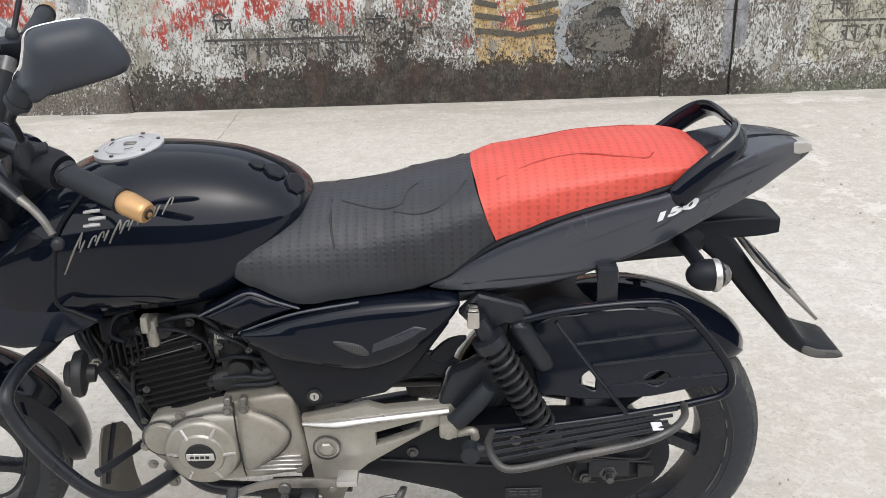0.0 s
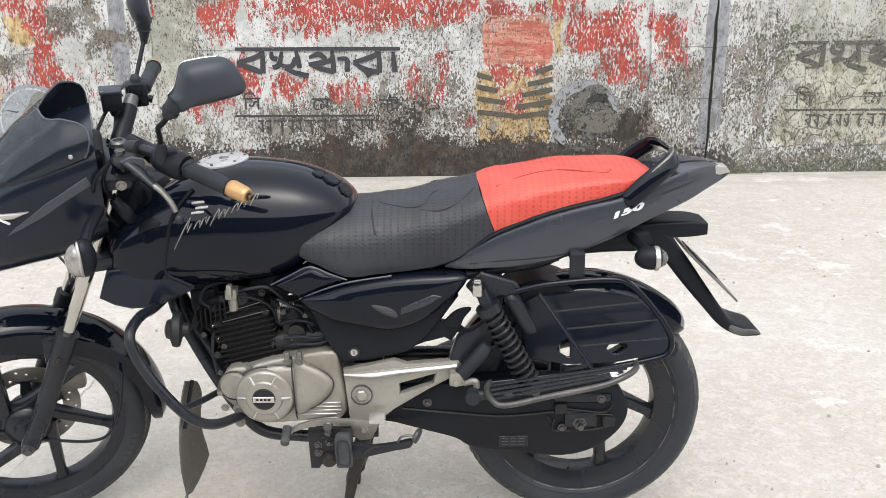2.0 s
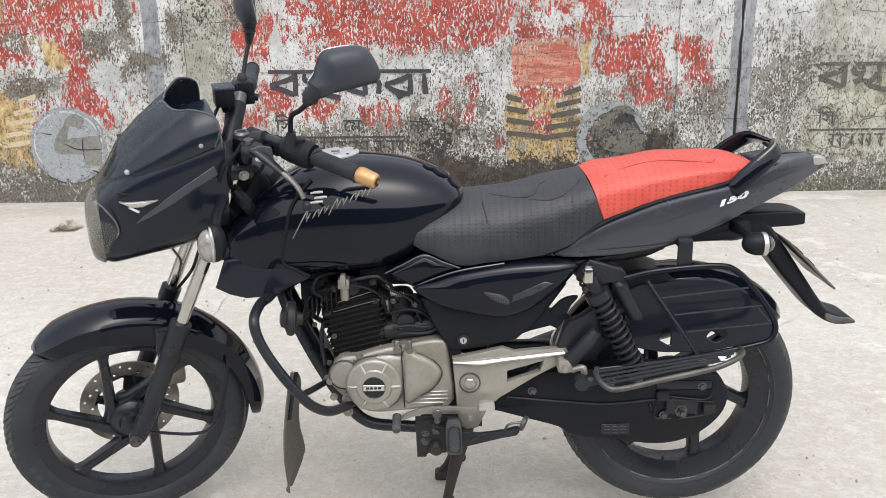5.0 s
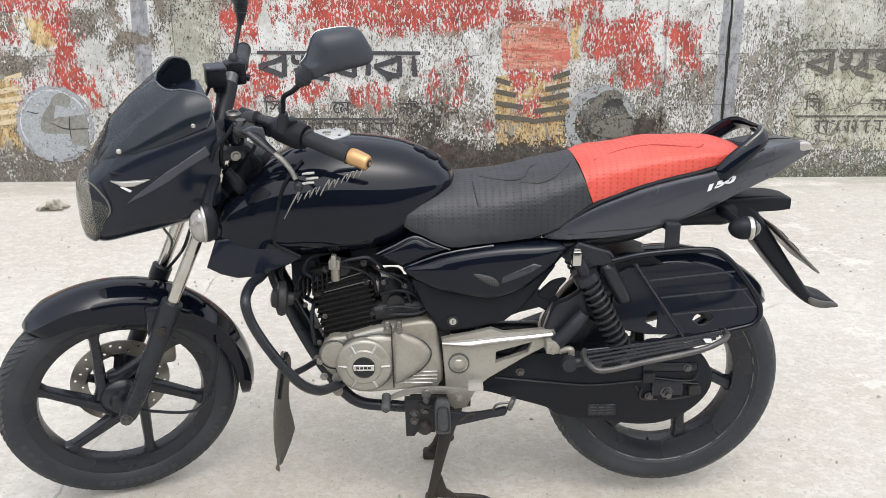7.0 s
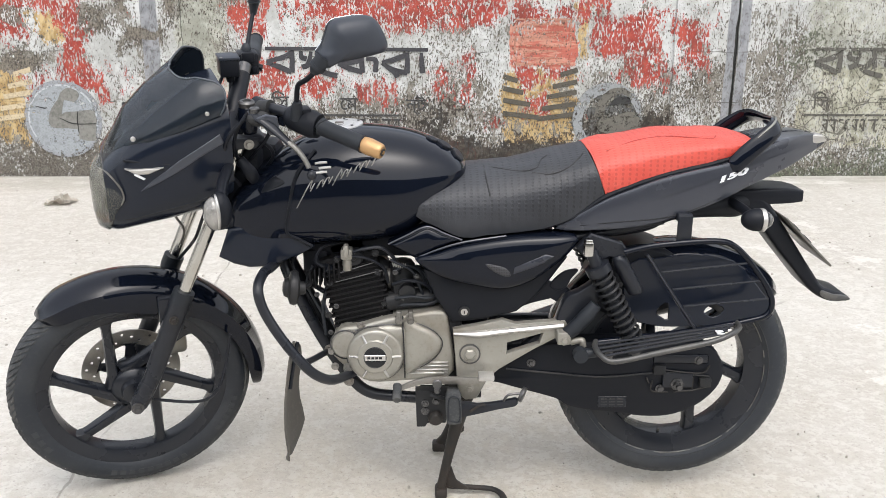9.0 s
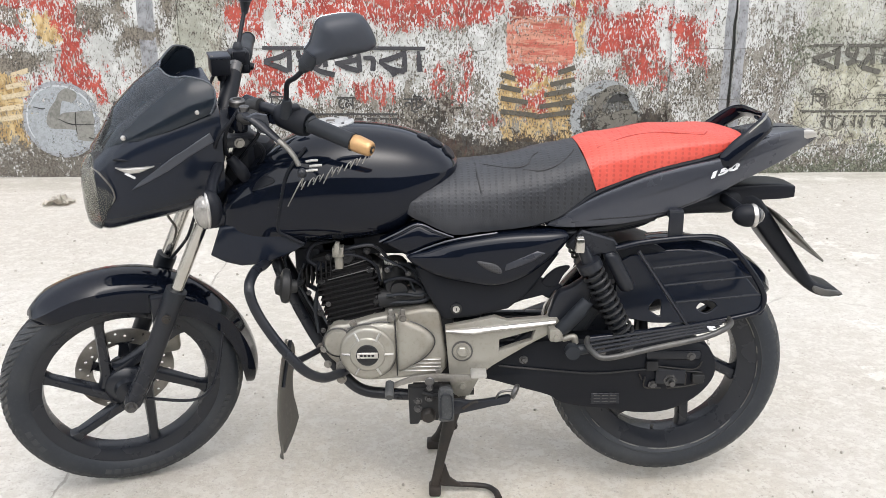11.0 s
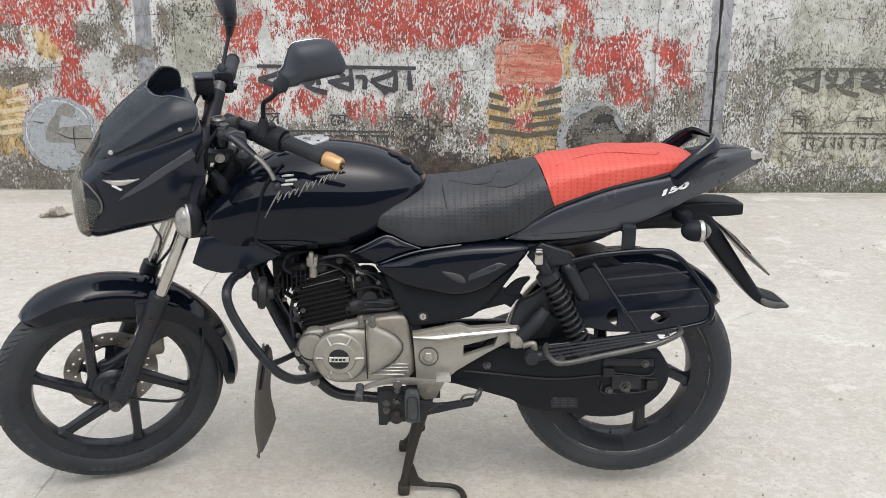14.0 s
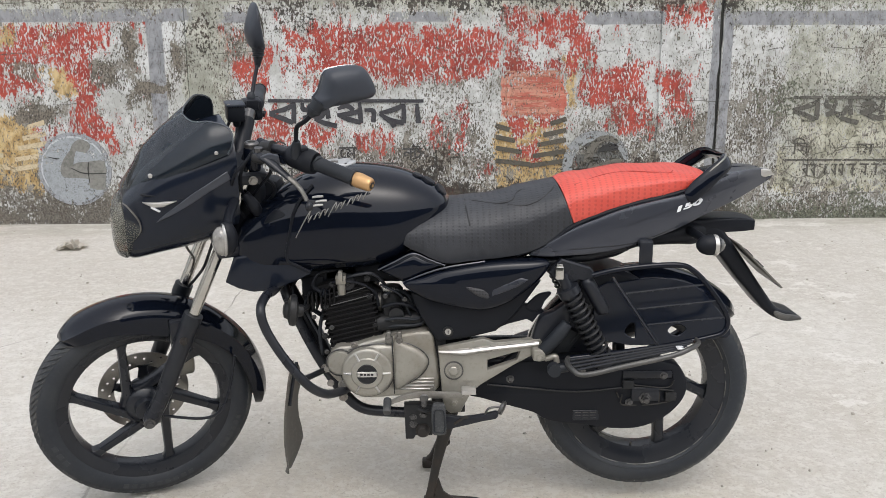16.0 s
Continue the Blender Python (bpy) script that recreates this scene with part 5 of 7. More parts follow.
def screen_shell():
    """The smoked flyscreen: a raised crown between two creases, flat flanks, and a deep notch between the ears."""
    bm = bmesh.new()
    rows, nu, nv = [], 96, 28
    for j in range(nv + 1):
        row = []
        v = (j / nv) ** 0.85
        for i in range(nu + 1):
            a = 2 * i / nu - 1
            q = abs(a)
            side = max(0.0, (q - 0.46) / 0.54)
            y_crease = 0.64
            yy = math.copysign(y_crease * q / 0.46 if q < 0.46 else y_crease + (1 - y_crease) * math.sin(side * math.pi / 2) ** 0.85, a)
            rear = np.interp(q, (0, 0.2, 0.30, 0.40, 0.46, 0.52, 0.585, 0.65, 0.70, 0.76, 0.85, 0.94, 1.0), (-0.541, -0.534, -0.527, -0.513, -0.499, -0.483, -0.466, -0.454, -0.449, -0.446, -0.446, -0.452, -0.460))
            x = -0.713 + v * (rear + 0.713)
            top = np.interp(x, (-0.713, -0.694, -0.649, -0.596, -0.552, -0.50, -0.44), (0.905, 0.955, 1.030, 1.081, 1.108, 1.130, 1.146))
            low = np.interp(x, (-0.713, -0.68, -0.64, -0.61, -0.53, -0.487, -0.44), (0.900, 0.951, 0.983, 0.997, 1.026, 1.042, 1.058))
            low -= 0.045 * v * (a > 0)
            w = np.interp(x, (-0.713, -0.69, -0.65, -0.61, -0.55, -0.50, -0.44), (0.018, 0.062, 0.108, 0.137, 0.154, 0.160, 0.162))
            up_crease = np.interp(x, (-0.71, -0.60, -0.54, -0.50, -0.46), (0.60, 0.64, 0.78, 0.88, 0.86))
            up = 1 - (1 - up_crease) * (q / 0.46) ** 1.9 if q < 0.46 else up_crease * (1 - side ** 1.35)
            lift = 0.020 * v ** 3 * math.sin(math.pi * min(1.0, max(0.0, (a - 0.15) / 0.8)))
            row.append(bm.verts.new((x, yy * w, low + (top - low) * up + lift)))
        rows.append(row)
    for a, b in zip(rows, rows[1:]):
        for i in range(nu):
            bm.faces.new((a[i], a[i + 1], b[i + 1], b[i]))
    rim = [v.co.copy() for v in rows[-1]]
    bmesh.ops.solidify(bm, geom=bm.faces[:], thickness=0.003)
    return bm, tube(rim, 0.0022, 6, straight=True)


def laid_on(bm, tree, lift):
    """Press a thin flat piece on the left face of a shell."""
    for v in bm.verts:
        hit = tree.ray_cast(Vector((v.co.x, -1.0, v.co.z)), Vector((0, 1, 0)))[0]
        v.co.y += (hit.y if hit else -0.14) - lift
    return bm


PILOT = ((-0.664, 0.940), (-0.646, 0.941), (-0.618, 0.944), (-0.586, 0.947), (-0.618, 0.931), (-0.643, 0.929))
PILOT_WEDGE = ((-0.643, 0.931), (-0.625, 0.921), (-0.629, 0.9175), (-0.647, 0.928))
PILOT_CREASE = ((-0.664, 0.121, 0.957), (-0.642, 0.133, 0.956), (-0.60, 0.149, 0.954), (-0.572, 0.156, 0.951))


def swept(bm):
    """Lean a flat piece back along the flank of the fairing."""
    for v in bm.verts:
        v.co.y -= (v.co.x + 0.652) * 0.40 - 0.003
    return bm


STRAKE = ((-0.465, 1.009), (-0.457, 0.989), (-0.485, 0.976), (-0.513, 0.962), (-0.535, 0.948), (-0.556, 0.935), (-0.580, 0.922), (-0.603, 0.909), (-0.637, 0.891), (-0.620, 0.909), (-0.602, 0.923), (-0.578, 0.941), (-0.554, 0.959), (-0.532, 0.972), (-0.511, 0.984), (-0.488, 0.997))
fairing_shape = body(FAIRING, 4.2, 2.8, 44)
fairing_tree = BVHTree.FromBMesh(fairing_shape)
fairing_shape.free()
shell, shell_rim = screen_shell()
flyscreen = part("flyscreen", turned(shell), smoke, bike, "smoked dark flyscreen", True, 16.0)
part("screen_rim", turned(shell_rim), screen_edge_glint, flyscreen)
for side in (-1, 1):
    f = (lambda b: b) if side < 0 else mirrored
    # near strake is coloured paler than the far one for the light on it
    part("fairing_strake", turned(f(laid_on(prism(STRAKE, -0.002, 0.002, 0.0012), fairing_tree, 0.0012))), lit_facet_lever_grey if side < 0 else gloss_black, fairing)
    part("lamp_rim", turned(f(tube([(-0.708, -0.100, 0.934), (-0.698, -0.108, 0.926), (-0.686, -0.117, 0.910), (-0.676, -0.122, 0.892), (-0.673, -0.1245, 0.872), (-0.680, -0.121, 0.855)], [0.0012, 0.002, 0.002, 0.002, 0.0018, 0.001], 6))), steel_mid, fairing)
    pilot = part("pilot_lamp", turned(f(swept(pillow(PILOT, -0.138, -0.143, -0.115, False)))), alloy_bright, fairing, "narrow silver pilot lamp")
    part("pilot_wedge", turned(f(swept(prism(PILOT_WEDGE, -0.142, -0.13, 0.001)))), white_mark, pilot, "", False)
    part("fairing_crease", turned(f(tube([(a, -b, c) for a, b, c in PILOT_CREASE], 0.0026, 8))), satin_black, fairing)
    for x, y, z in ((-0.639, -0.125, 1.003), (-0.487, -0.158, 1.056)):
        part("screen_bolt", turned(f(lathe([(0.0001, -0.0045), (0.0036, -0.0038), (0.0052, -0.001), (0.0052, 0.004)], (x, y, z), "y", 12))), alloy_bright if side < 0 else steel_dark, fairing)
    lamp = part("indicator", turned(f(join(egg((-0.492, -0.275, 0.884), 0.024, 0.03, 0.042), tube([(-0.45, -0.15, 0.93), (-0.475, -0.21, 0.915), (-0.488, -0.255, 0.90)], 0.012, 12)))), satin_black, bike, "black turn indicator with a clear lens")
    part("lens", turned(f(egg((-0.507, -0.280, 0.882), 0.022, 0.027, 0.036))), bright_clear, lamp, "clear indicator lens")
    part("lens_band", turned(f(egg((-0.500, -0.278, 0.883), 0.0085, 0.0302, 0.0405))), alloy_bright, lamp)

# tank
TANK = dense([(-0.414, 0.790, 0.715, 0.10, 0.5, 3.2), (-0.400, 0.824, 0.69, 0.131, 0.5, 3.2), (-0.368, 0.860, 0.674, 0.146, 0.48, 3.2), (-0.32, 0.898, 0.668, 0.152, 0.46, 3.1), (-0.27, 0.928, 0.676, 0.155, 0.44, 2.8), (-0.21, 0.951, 0.686, 0.157, 0.42, 2.5), (-0.14, 0.964, 0.692, 0.158, 0.42, 2.4),
              (-0.07, 0.963, 0.697, 0.155, 0.42, 2.35), (0.0, 0.953, 0.715, 0.147, 0.42, 2.35), (0.05, 0.938, 0.755, 0.134, 0.42, 2.35), (0.10, 0.913, 0.81, 0.112, 0.4, 2.35), (0.13, 0.886, 0.845, 0.08, 0.4, 2.35), (0.143, 0.868, 0.858, 0.03, 0.4, 2.35)], 4)
tank = part("fuel_tank", body(TANK, 2.35, 3.0, 44), gloss_black, bike, "glossy black fuel tank")
part("filler_cap", join(lathe([(0.062, -0.008), (0.062, 0.003), (0.058, 0.005), (0.045, 0.005), (0.044, 0.0035), (0.041, 0.0035), (0.040, 0.006), (0.0001, 0.007)], (0, 0, 0), "z", 40)), cap_silver, tank, "round brushed aluminium filler cap").matrix_local = pose(-0.163, 0, 0.9605, 4, -5, 0) @ Matrix.Diagonal((0.95, 0.95, 1, 1))
for k in range(6):
    a = 2 * math.pi * k / 6 + 0.3
    part("cap_screw", lathe([(0.0035, 0), (0.0035, 0.0025), (0.0001, 0.003)], (-0.165 + 0.0515 * math.cos(a), 0.0515 * math.sin(a), 0.9655 + 0.0045 * math.cos(a) + 0.0036 * math.sin(a)), "z", 8), steel_dark, tank)
for k in range(3):
    a = 2 * math.pi * k / 3 + 0.9
    part("cap_groove", tube([(-0.165 + 0.03 * math.cos(a + d), 0.03 * math.sin(a + d), 0.9692 + 0.0026 * math.cos(a + d) + 0.0021 * math.sin(a + d)) for d in (-0.25, 0.0, 0.25)], 0.0009, 6), steel_dark, tank)
part("cap_lock", block(-0.170, -0.150, -0.006, 0.006, 0.966, 0.9705, 0.001, 1), steel_mid, tank)
for x, z, t, y, r, k in ((0.060, 0.9335, 20, -0.03, 0.016, 1.0), (0.088, 0.921, 30, -0.032, 0.02, 1.1), (0.120, 0.897, 48, -0.03, 0.02, 1.6)):
    pad = lathe([(r, -0.006), (r, 0.002), (r * 0.85, 0.004), (0.0001, 0.0045)], (0, 0, 0), "z", 7)
    pad.transform(pose(x, y, z, 6, t, 0) @ Matrix.Diagonal((1.0, k, 1, 1)))
    part("tank_pad", pad, satin_black, tank, "black rubber tank pad", False)
for s in (-1, 1):
    f = (lambda b: b) if s < 0 else mirrored
    part("tank_seam", f(tube([(-0.205, -0.115, 0.924), (-0.245, -0.147, 0.872), (-0.263, -0.154, 0.80), (-0.272, -0.15, 0.742), (-0.245, -0.148, 0.722), (-0.215, -0.148, 0.706)], 0.004, 8)), satin_black, tank)
    part("radiator_shroud", f(pillow([(-0.385, 0.75), (-0.408, 0.746), (-0.433, 0.679), (-0.40, 0.662), (-0.363, 0.653), (-0.31, 0.657), (-0.25, 0.682), (-0.215, 0.70), (-0.27, 0.745), (-0.33, 0.77)], -0.139, -0.147, -0.05, False)), fairing_black, bike, "glossy black shroud below the tank")


def draped(points, tree, gap):
    """Points (x, z) laid on the left face of a shell."""
    out = []
    for x, z in points:
        hit = tree.ray_cast(Vector((x, -1.0, z)), Vector((0, 1, 0)))[0]
        out.append((x, (hit.y if hit else -0.14) - gap, z))
    return out


def on_top(points, tree, gap):
    """Points (x, y) laid on the upper face of a shell."""
    out = []
    for x, y in points:
        hit = tree.ray_cast(Vector((x, y, 2.0)), Vector((0, 0, -1)))[0]
        out.append((x, y, (hit.z if hit else 0.9) + gap))
    return out


def tree_of(ob):
    bm = bmesh.new()
    bm.from_mesh(ob.data)
    tree = BVHTree.FromBMesh(bm)
    bm.free()
    return tree


SCOOP = ((-0.326, 0.832), (-0.312, 0.856), (-0.294, 0.867), (-0.274, 0.857), (-0.281, 0.849), (-0.304, 0.840))
part("scoop_vent", laid_on(prism(rounded(SCOOP, 3), -0.002, 0.002, 0.001), tree_of(tank), 0.0008), satin_black, tank, "dull black air scoop")

# the maker's script, as separate slanting plain dashes along a rising line
badge_tree = tree_of(tank)
for k, h in enumerate((0.056, 0.019, 0.016, 0.020, 0.017, 0.036, 0.018, 0.020, 0.016, 0.019, 0.017, 0.022)):
    x, z = -0.223 + 0.0138 * k, 0.840 + 0.0056 * k
    lo = 0.75 if k == 0 else 0.5
    part("badge_dash", tube(draped([(x - 0.55 * h * lo, z - lo * h), (x, z), (x + 0.30 * h, z + 0.5 * h)], badge_tree, 0.0002), [0.0012, 0.0019, 0.0012], 6, 3), steel, tank)
    if k % 3 != 1:
        part("badge_dash", tube(draped([(x + 0.30 * h, z + 0.5 * h), (x + 0.011, z + 0.011), (x + 0.008, z + 0.002)], badge_tree, 0.0002), [0.0010, 0.0017, 0.0010], 6, 3), steel, tank)
for k in range(3):
    x, z = -0.204 + 0.009 * (k % 2), 0.898 - 0.0098 * k
    part("badge_stripe", tube(draped([(x, z - 0.002), (x + 0.014, z), (x + 0.028, z + 0.001)], badge_tree, 0.0), [0.0028, 0.0036, 0.0028], 8, 2), alloy_bright, tank)


# seat
def seat_rings(rows):
    """Rows: x at top, x at bottom, top z, bottom z, half width."""
    round_over = [radians(7.5 * k) for k in range(13)]
    prof = [(math.sin(a) ** 0.94, 0.58 * (1 - math.cos(a) ** 0.94)) for a in round_over] + [(1.003, 0.70), (1.0, 0.85), (0.985, 1.0)]
    rings = []
    for xt, xb, zt, zb, w in rows:
        half = []
        h = zt - zb
        for q, d in prof:
            z = zt - h * d
            half.append((q * w, z, xt + (xb - xt) * d))
        ring = [(x, -yy, z) for yy, z, x in half] + [(x, yy, z) for yy, z, x in half[:0:-1]]
        rings.append(ring)
    return rings


def supple(bm):
    """Soft dents and wrinkles in a stuffed cover."""
    bmesh.ops.subdivide_edges(bm, edges=bm.edges[:], cuts=2, use_grid_fill=True, smooth=0.6)
    bm.normal_update()
    for v in bm.verts:
        p = v.co
        d = 0.0028 * noise.noise((p.x * 14, p.y * 16, p.z * 16)) + 0.0012 * noise.noise((p.x * 46, p.y * 30, p.z * 40))
        v.co += v.normal * d
    return bm


BLACK_SEAT = dense([(-0.012, -0.010, 0.806, 0.794, 0.126), (0.03, 0.03, 0.832, 0.768, 0.139), (0.078, 0.078, 0.858, 0.746, 0.146), (0.13, 0.13, 0.868, 0.726, 0.147), (0.18, 0.18, 0.875, 0.728, 0.144), (0.24, 0.24, 0.880, 0.734, 0.140), (0.325, 0.325, 0.901, 0.745, 0.138), (0.375, 0.395, 0.910, 0.778, 0.136), (0.42, 0.455, 0.919, 0.822, 0.134)], 5)
RED_SEAT = dense([(0.421, 0.456, 0.921, 0.823, 0.135), (0.45, 0.49, 0.931, 0.836, 0.135), (0.495, 0.53, 0.937, 0.85, 0.134), (0.587, 0.6, 0.951, 0.872, 0.132), (0.678, 0.685, 0.955, 0.893, 0.126), (0.755, 0.755, 0.954, 0.908, 0.116), (0.8, 0.79, 0.943, 0.916, 0.1), (0.822, 0.81, 0.926, 0.920, 0.07)], 5)
seat = part("seat_front", supple(loft(seat_rings(BLACK_SEAT))), seat_black, bike, "embossed black vinyl rider seat")
seat_rear = part("seat_rear", supple(loft(seat_rings(RED_SEAT))), seat_red, bike, "embossed bright red vinyl pillion seat")
black_tree, red_tree = tree_of(seat), tree_of(seat_rear)
for s in (-1, 1):
    part("seam", tube(on_top([(0.182, 0.04 * s), (0.184, 0.09 * s), (0.187, 0.115 * s), (0.19, 0.128 * s), (0.192, 0.134 * s)], black_tree, -0.0006), 0.0022, 6), crease_shade_black, seat)
    part("quilt_line", tube(on_top([(0.20, 0.05 * s), (0.26, 0.086 * s), (0.30, 0.09 * s), (0.315, 0.06 * s), (0.33, 0.045 * s)], black_tree, -0.0004), 0.0019, 6), crease_shade_black, seat)
    part("quilt_line", tube(on_top([(0.29, 0.10 * s), (0.33, 0.112 * s), (0.37, 0.108 * s), (0.40, 0.085 * s), (0.41, 0.07 * s)], black_tree, -0.0004), 0.0019, 6), crease_shade_black, seat)
    part("quilt_line", tube(on_top([(0.46, 0.095 * s), (0.53, 0.07 * s), (0.60, 0.065 * s), (0.66, 0.085 * s), (0.70, 0.095 * s), (0.715, 0.08 * s)], red_tree, -0.0004), 0.0019, 6), crease_shade_red, seat_rear)

# tail
TAIL = dense([(0.335, 0.748, 0.738, 0.10, 0.5), (0.40, 0.785, 0.735, 0.128, 0.5), (0.457, 0.816, 0.737, 0.138, 0.5), (0.55, 0.851, 0.752, 0.142, 0.5), (0.65, 0.876, 0.783, 0.137, 0.5), (0.745, 0.902, 0.824, 0.124, 0.5), (0.82, 0.928, 0.862, 0.102, 0.5), (0.89, 0.946, 0.887, 0.074, 0.5), (0.95, 0.947, 0.904, 0.05, 0.5), (0.985, 0.94, 0.917, 0.03, 0.5), (1.0, 0.929, 0.92, 0.012, 0.5)], 4)


TAIL_SIDE = ((0.343, 0.741), (0.40, 0.780), (0.457, 0.814), (0.52, 0.840), (0.579, 0.862), (0.66, 0.882), (0.745, 0.899), (0.82, 0.927), (0.89, 0.946), (0.95, 0.948), (0.985, 0.940), (1.0, 0.927), (0.985, 0.914),
             (0.94, 0.896), (0.88, 0.872), (0.80, 0.843), (0.738, 0.816), (0.649, 0.782), (0.546, 0.753), (0.44, 0.741))


def tail_side():
    """One flank of the tail: full at the seat, drawn in to a narrow tip."""
    pts = rounded(TAIL_SIDE, 3)
    rings = []
    for f, y in ((0.99, -0.02), (1.0, -0.139), (0.994, -0.1435), (0.975, -0.1460), (0.92, -0.1472), (0.80, -0.1482), (0.6, -0.1490), (0.3, -0.1494)):
        ring = []
        for a, b in pts:
            mid = np.interp(a, (0.34, 0.45, 0.60, 0.75, 0.88, 1.0), (0.741, 0.775, 0.815, 0.858, 0.91, 0.927))
            x, z = 0.66 + (a - 0.66) * (1 - (1 - f) * 0.3), mid + (b - mid) * f
            w = np.interp(x, (0.34, 0.42, 0.60, 0.72, 0.82, 0.90, 1.0), (0.86, 0.97, 1.0, 0.93, 0.74, 0.52, 0.10))
            ring.append((x, y * w - 0.018 * (b < mid) * 0 + 0.05 * (z - mid), z))
        rings.append(ring)
    return loft(rings)


def number_sticker(tree):
    """The engine size in white, laid on the flank of the tail."""
    bm = text_mesh("150", 0.032, (0, 0, 0), 0.002, 0.22, 0, 0.0016)
    bm.transform(Matrix.Translation((0.707, 0, 0.850)) @ Matrix.Rotation(radians(-16), 4, "Y") @ Matrix.Diagonal((1.6, 1, 0.56, 1)))
    for v in bm.verts:
        hit = tree.ray_cast(Vector((v.co.x, -1.0, v.co.z)), Vector((0, 1, 0)))[0]
        if hit:
            v.co.y = hit.y - (0.0012 if v.co.y < 0 else -0.0005)
    return bm


tail = part("tail_panel", tail_side(), tail_grey, bike, "dark metallic grey tail panel")
part("tail_panel", mirrored(tail_side()), tail_grey, bike, "dark metallic grey tail panel")
part("tail_cover", body([(a, zt - 0.006, zb + 0.01, w * 0.8, sh) for a, zt, zb, w, sh in TAIL], 3.0, 2.6, 36), tail_grey, bike)
part("seat_gasket", tube([(0.31, -0.128, 0.742), (0.39, -0.13, 0.772), (0.46, -0.132, 0.820), (0.58, -0.13, 0.865), (0.70, -0.122, 0.893), (0.765, -0.11, 0.911)], 0.006, 8), satin_black, bike)
part("tail_crease", tube(draped([(0.40, 0.752), (0.463, 0.760), (0.586, 0.772), (0.66, 0.792), (0.72, 0.818)], tree_of(tail), -0.0008), 0.0018, 6), satin_black, tail)
part("displacement_mark", number_sticker(tree_of(tail)), white_mark, tail, "white number sticker", False)
part("tail_tip", prism([(0.944, 0.930), (0.957, 0.946), (0.982, 0.945), (0.994, 0.930), (0.970, 0.924)], -0.040, -0.004, 0.003, 2), alloy_bright, tail, "silver tail tip trim")
part("under_tail", body(dense([(0.36, 0.735, 0.708, 0.09, 0.5), (0.448, 0.745, 0.700, 0.10, 0.5), (0.527, 0.762, 0.706, 0.10, 0.5), (0.58, 0.773, 0.718, 0.10, 0.5), (0.632, 0.785, 0.742, 0.095, 0.5), (0.735, 0.81, 0.745, 0.085, 0.5), (0.79, 0.815, 0.742, 0.07, 0.5), (0.83, 0.81, 0.752, 0.05, 0.5)], 4), 2.6, 2.6, 28), satin_black, bike, "matt black plastic under the tail")
RAIL = ((0.738, -0.126, 0.880), (0.748, -0.127, 0.889), (0.775, -0.125, 0.916), (0.81, -0.119, 0.946), (0.838, -0.105, 0.967), (0.852, -0.078, 0.976), (0.858, -0.04, 0.976), (0.859, 0.0, 0.975))
RAIL = RAIL + tuple((a, -b, c) for a, b, c in RAIL[-2::-1])
rail = part("grab_rail", tube(RAIL, [0.0035, 0.0088, 0.0096, 0.0092, 0.0088, 0.0082, 0.0078, 0.0078, 0.0078, 0.0082, 0.0088, 0.0092, 0.0096, 0.0088, 0.0035], 16, flat=2.3), gloss_black, bike, "black cast grab rail")
part("rail_edge", tube([(0.795, -0.127, 0.953), (0.822, -0.118, 0.974), (0.838, -0.104, 0.984), (0.850, -0.078, 0.991), (0.856, -0.04, 0.991)], [0.001, 0.0022, 0.0028, 0.0022, 0.001], 6), steel, rail, "worn silver edge of the rail")
lamp = part("tail_lamp", body(dense([(0.74, 0.808, 0.775, 0.05, 0.5), (0.80, 0.816, 0.777, 0.056, 0.5), (0.91, 0.818, 0.779, 0.05, 0.5), (0.952, 0.811, 0.782, 0.042, 0.5)], 3), 9, 9, 28), satin_black, bike, "black tail lamp housing with a red lens")
part("lens", body([(0.9510, 0.808, 0.785, 0.036, 0.5), (0.9545, 0.806, 0.787, 0.033, 0.5)], 4, 4, 28), red_lens, lamp, "red tail lamp lens")
flap = part("rear_flap", prism(rounded([(0.79, 0.79), (0.85, 0.80), (0.90, 0.742), (0.95, 0.672), (1.0, 0.602), (1.03, 0.567), (1.085, 0.548), (1.095, 0.534), (1.05, 0.53), (1.0, 0.555), (0.95, 0.61), (0.90, 0.668), (0.85, 0.73)], 3), -0.055, 0.055, 0.012, 3), satin_black, bike, "black plastic rear flap and plate holder")
part("flap_tip", prism(rounded([(1.02, 0.563), (1.05, 0.553), (1.088, 0.546), (1.094, 0.535), (1.05, 0.534), (1.02, 0.548)], 3), -0.058, 0.0, 0.006, 2), tray_steel, flap)
plate = part("number_plate", prism([(0.898, 0.752), (0.902, 0.754), (1.022, 0.637), (1.018, 0.634)], -0.09, 0.09, 0.0008), steel_mid, bike, "bent aluminium number plate, seen almost edge on", False)
part("plate_bars", join(*[prism([(0.925 + 0.03 * k, 0.7335 - 0.0292 * k), (0.927 + 0.03 * k, 0.7355 - 0.0292 * k), (0.945 + 0.03 * k, 0.718 - 0.0292 * k), (0.943 + 0.03 * k, 0.716 - 0.0292 * k)], -0.07, 0.07, 0.0003) for k in range(2)]), frame_black, plate, "", False)
for s in (-1, 1):
    f = (lambda b: b) if s < 0 else mirrored
    lamp = part("indicator", f(join(egg((0.79, -0.185, 0.777), 0.036, 0.026, 0.026), tube([(0.77, -0.07, 0.79), (0.78, -0.12, 0.785), (0.785, -0.16, 0.78)], 0.012, 12))), satin_black, bike, "black rear turn indicator")
    part("lens", f(egg((0.7985, -0.185, 0.7765), 0.029, 0.0235, 0.0235)), amber_clear, lamp, "clear indicator lens")
    part("lens_band", f(lathe([(0.0262, -0.005), (0.0275, 0.0), (0.0258, 0.005)], (0.801, -0.186, 0.7765), "x", 22)), alloy_bright, lamp)

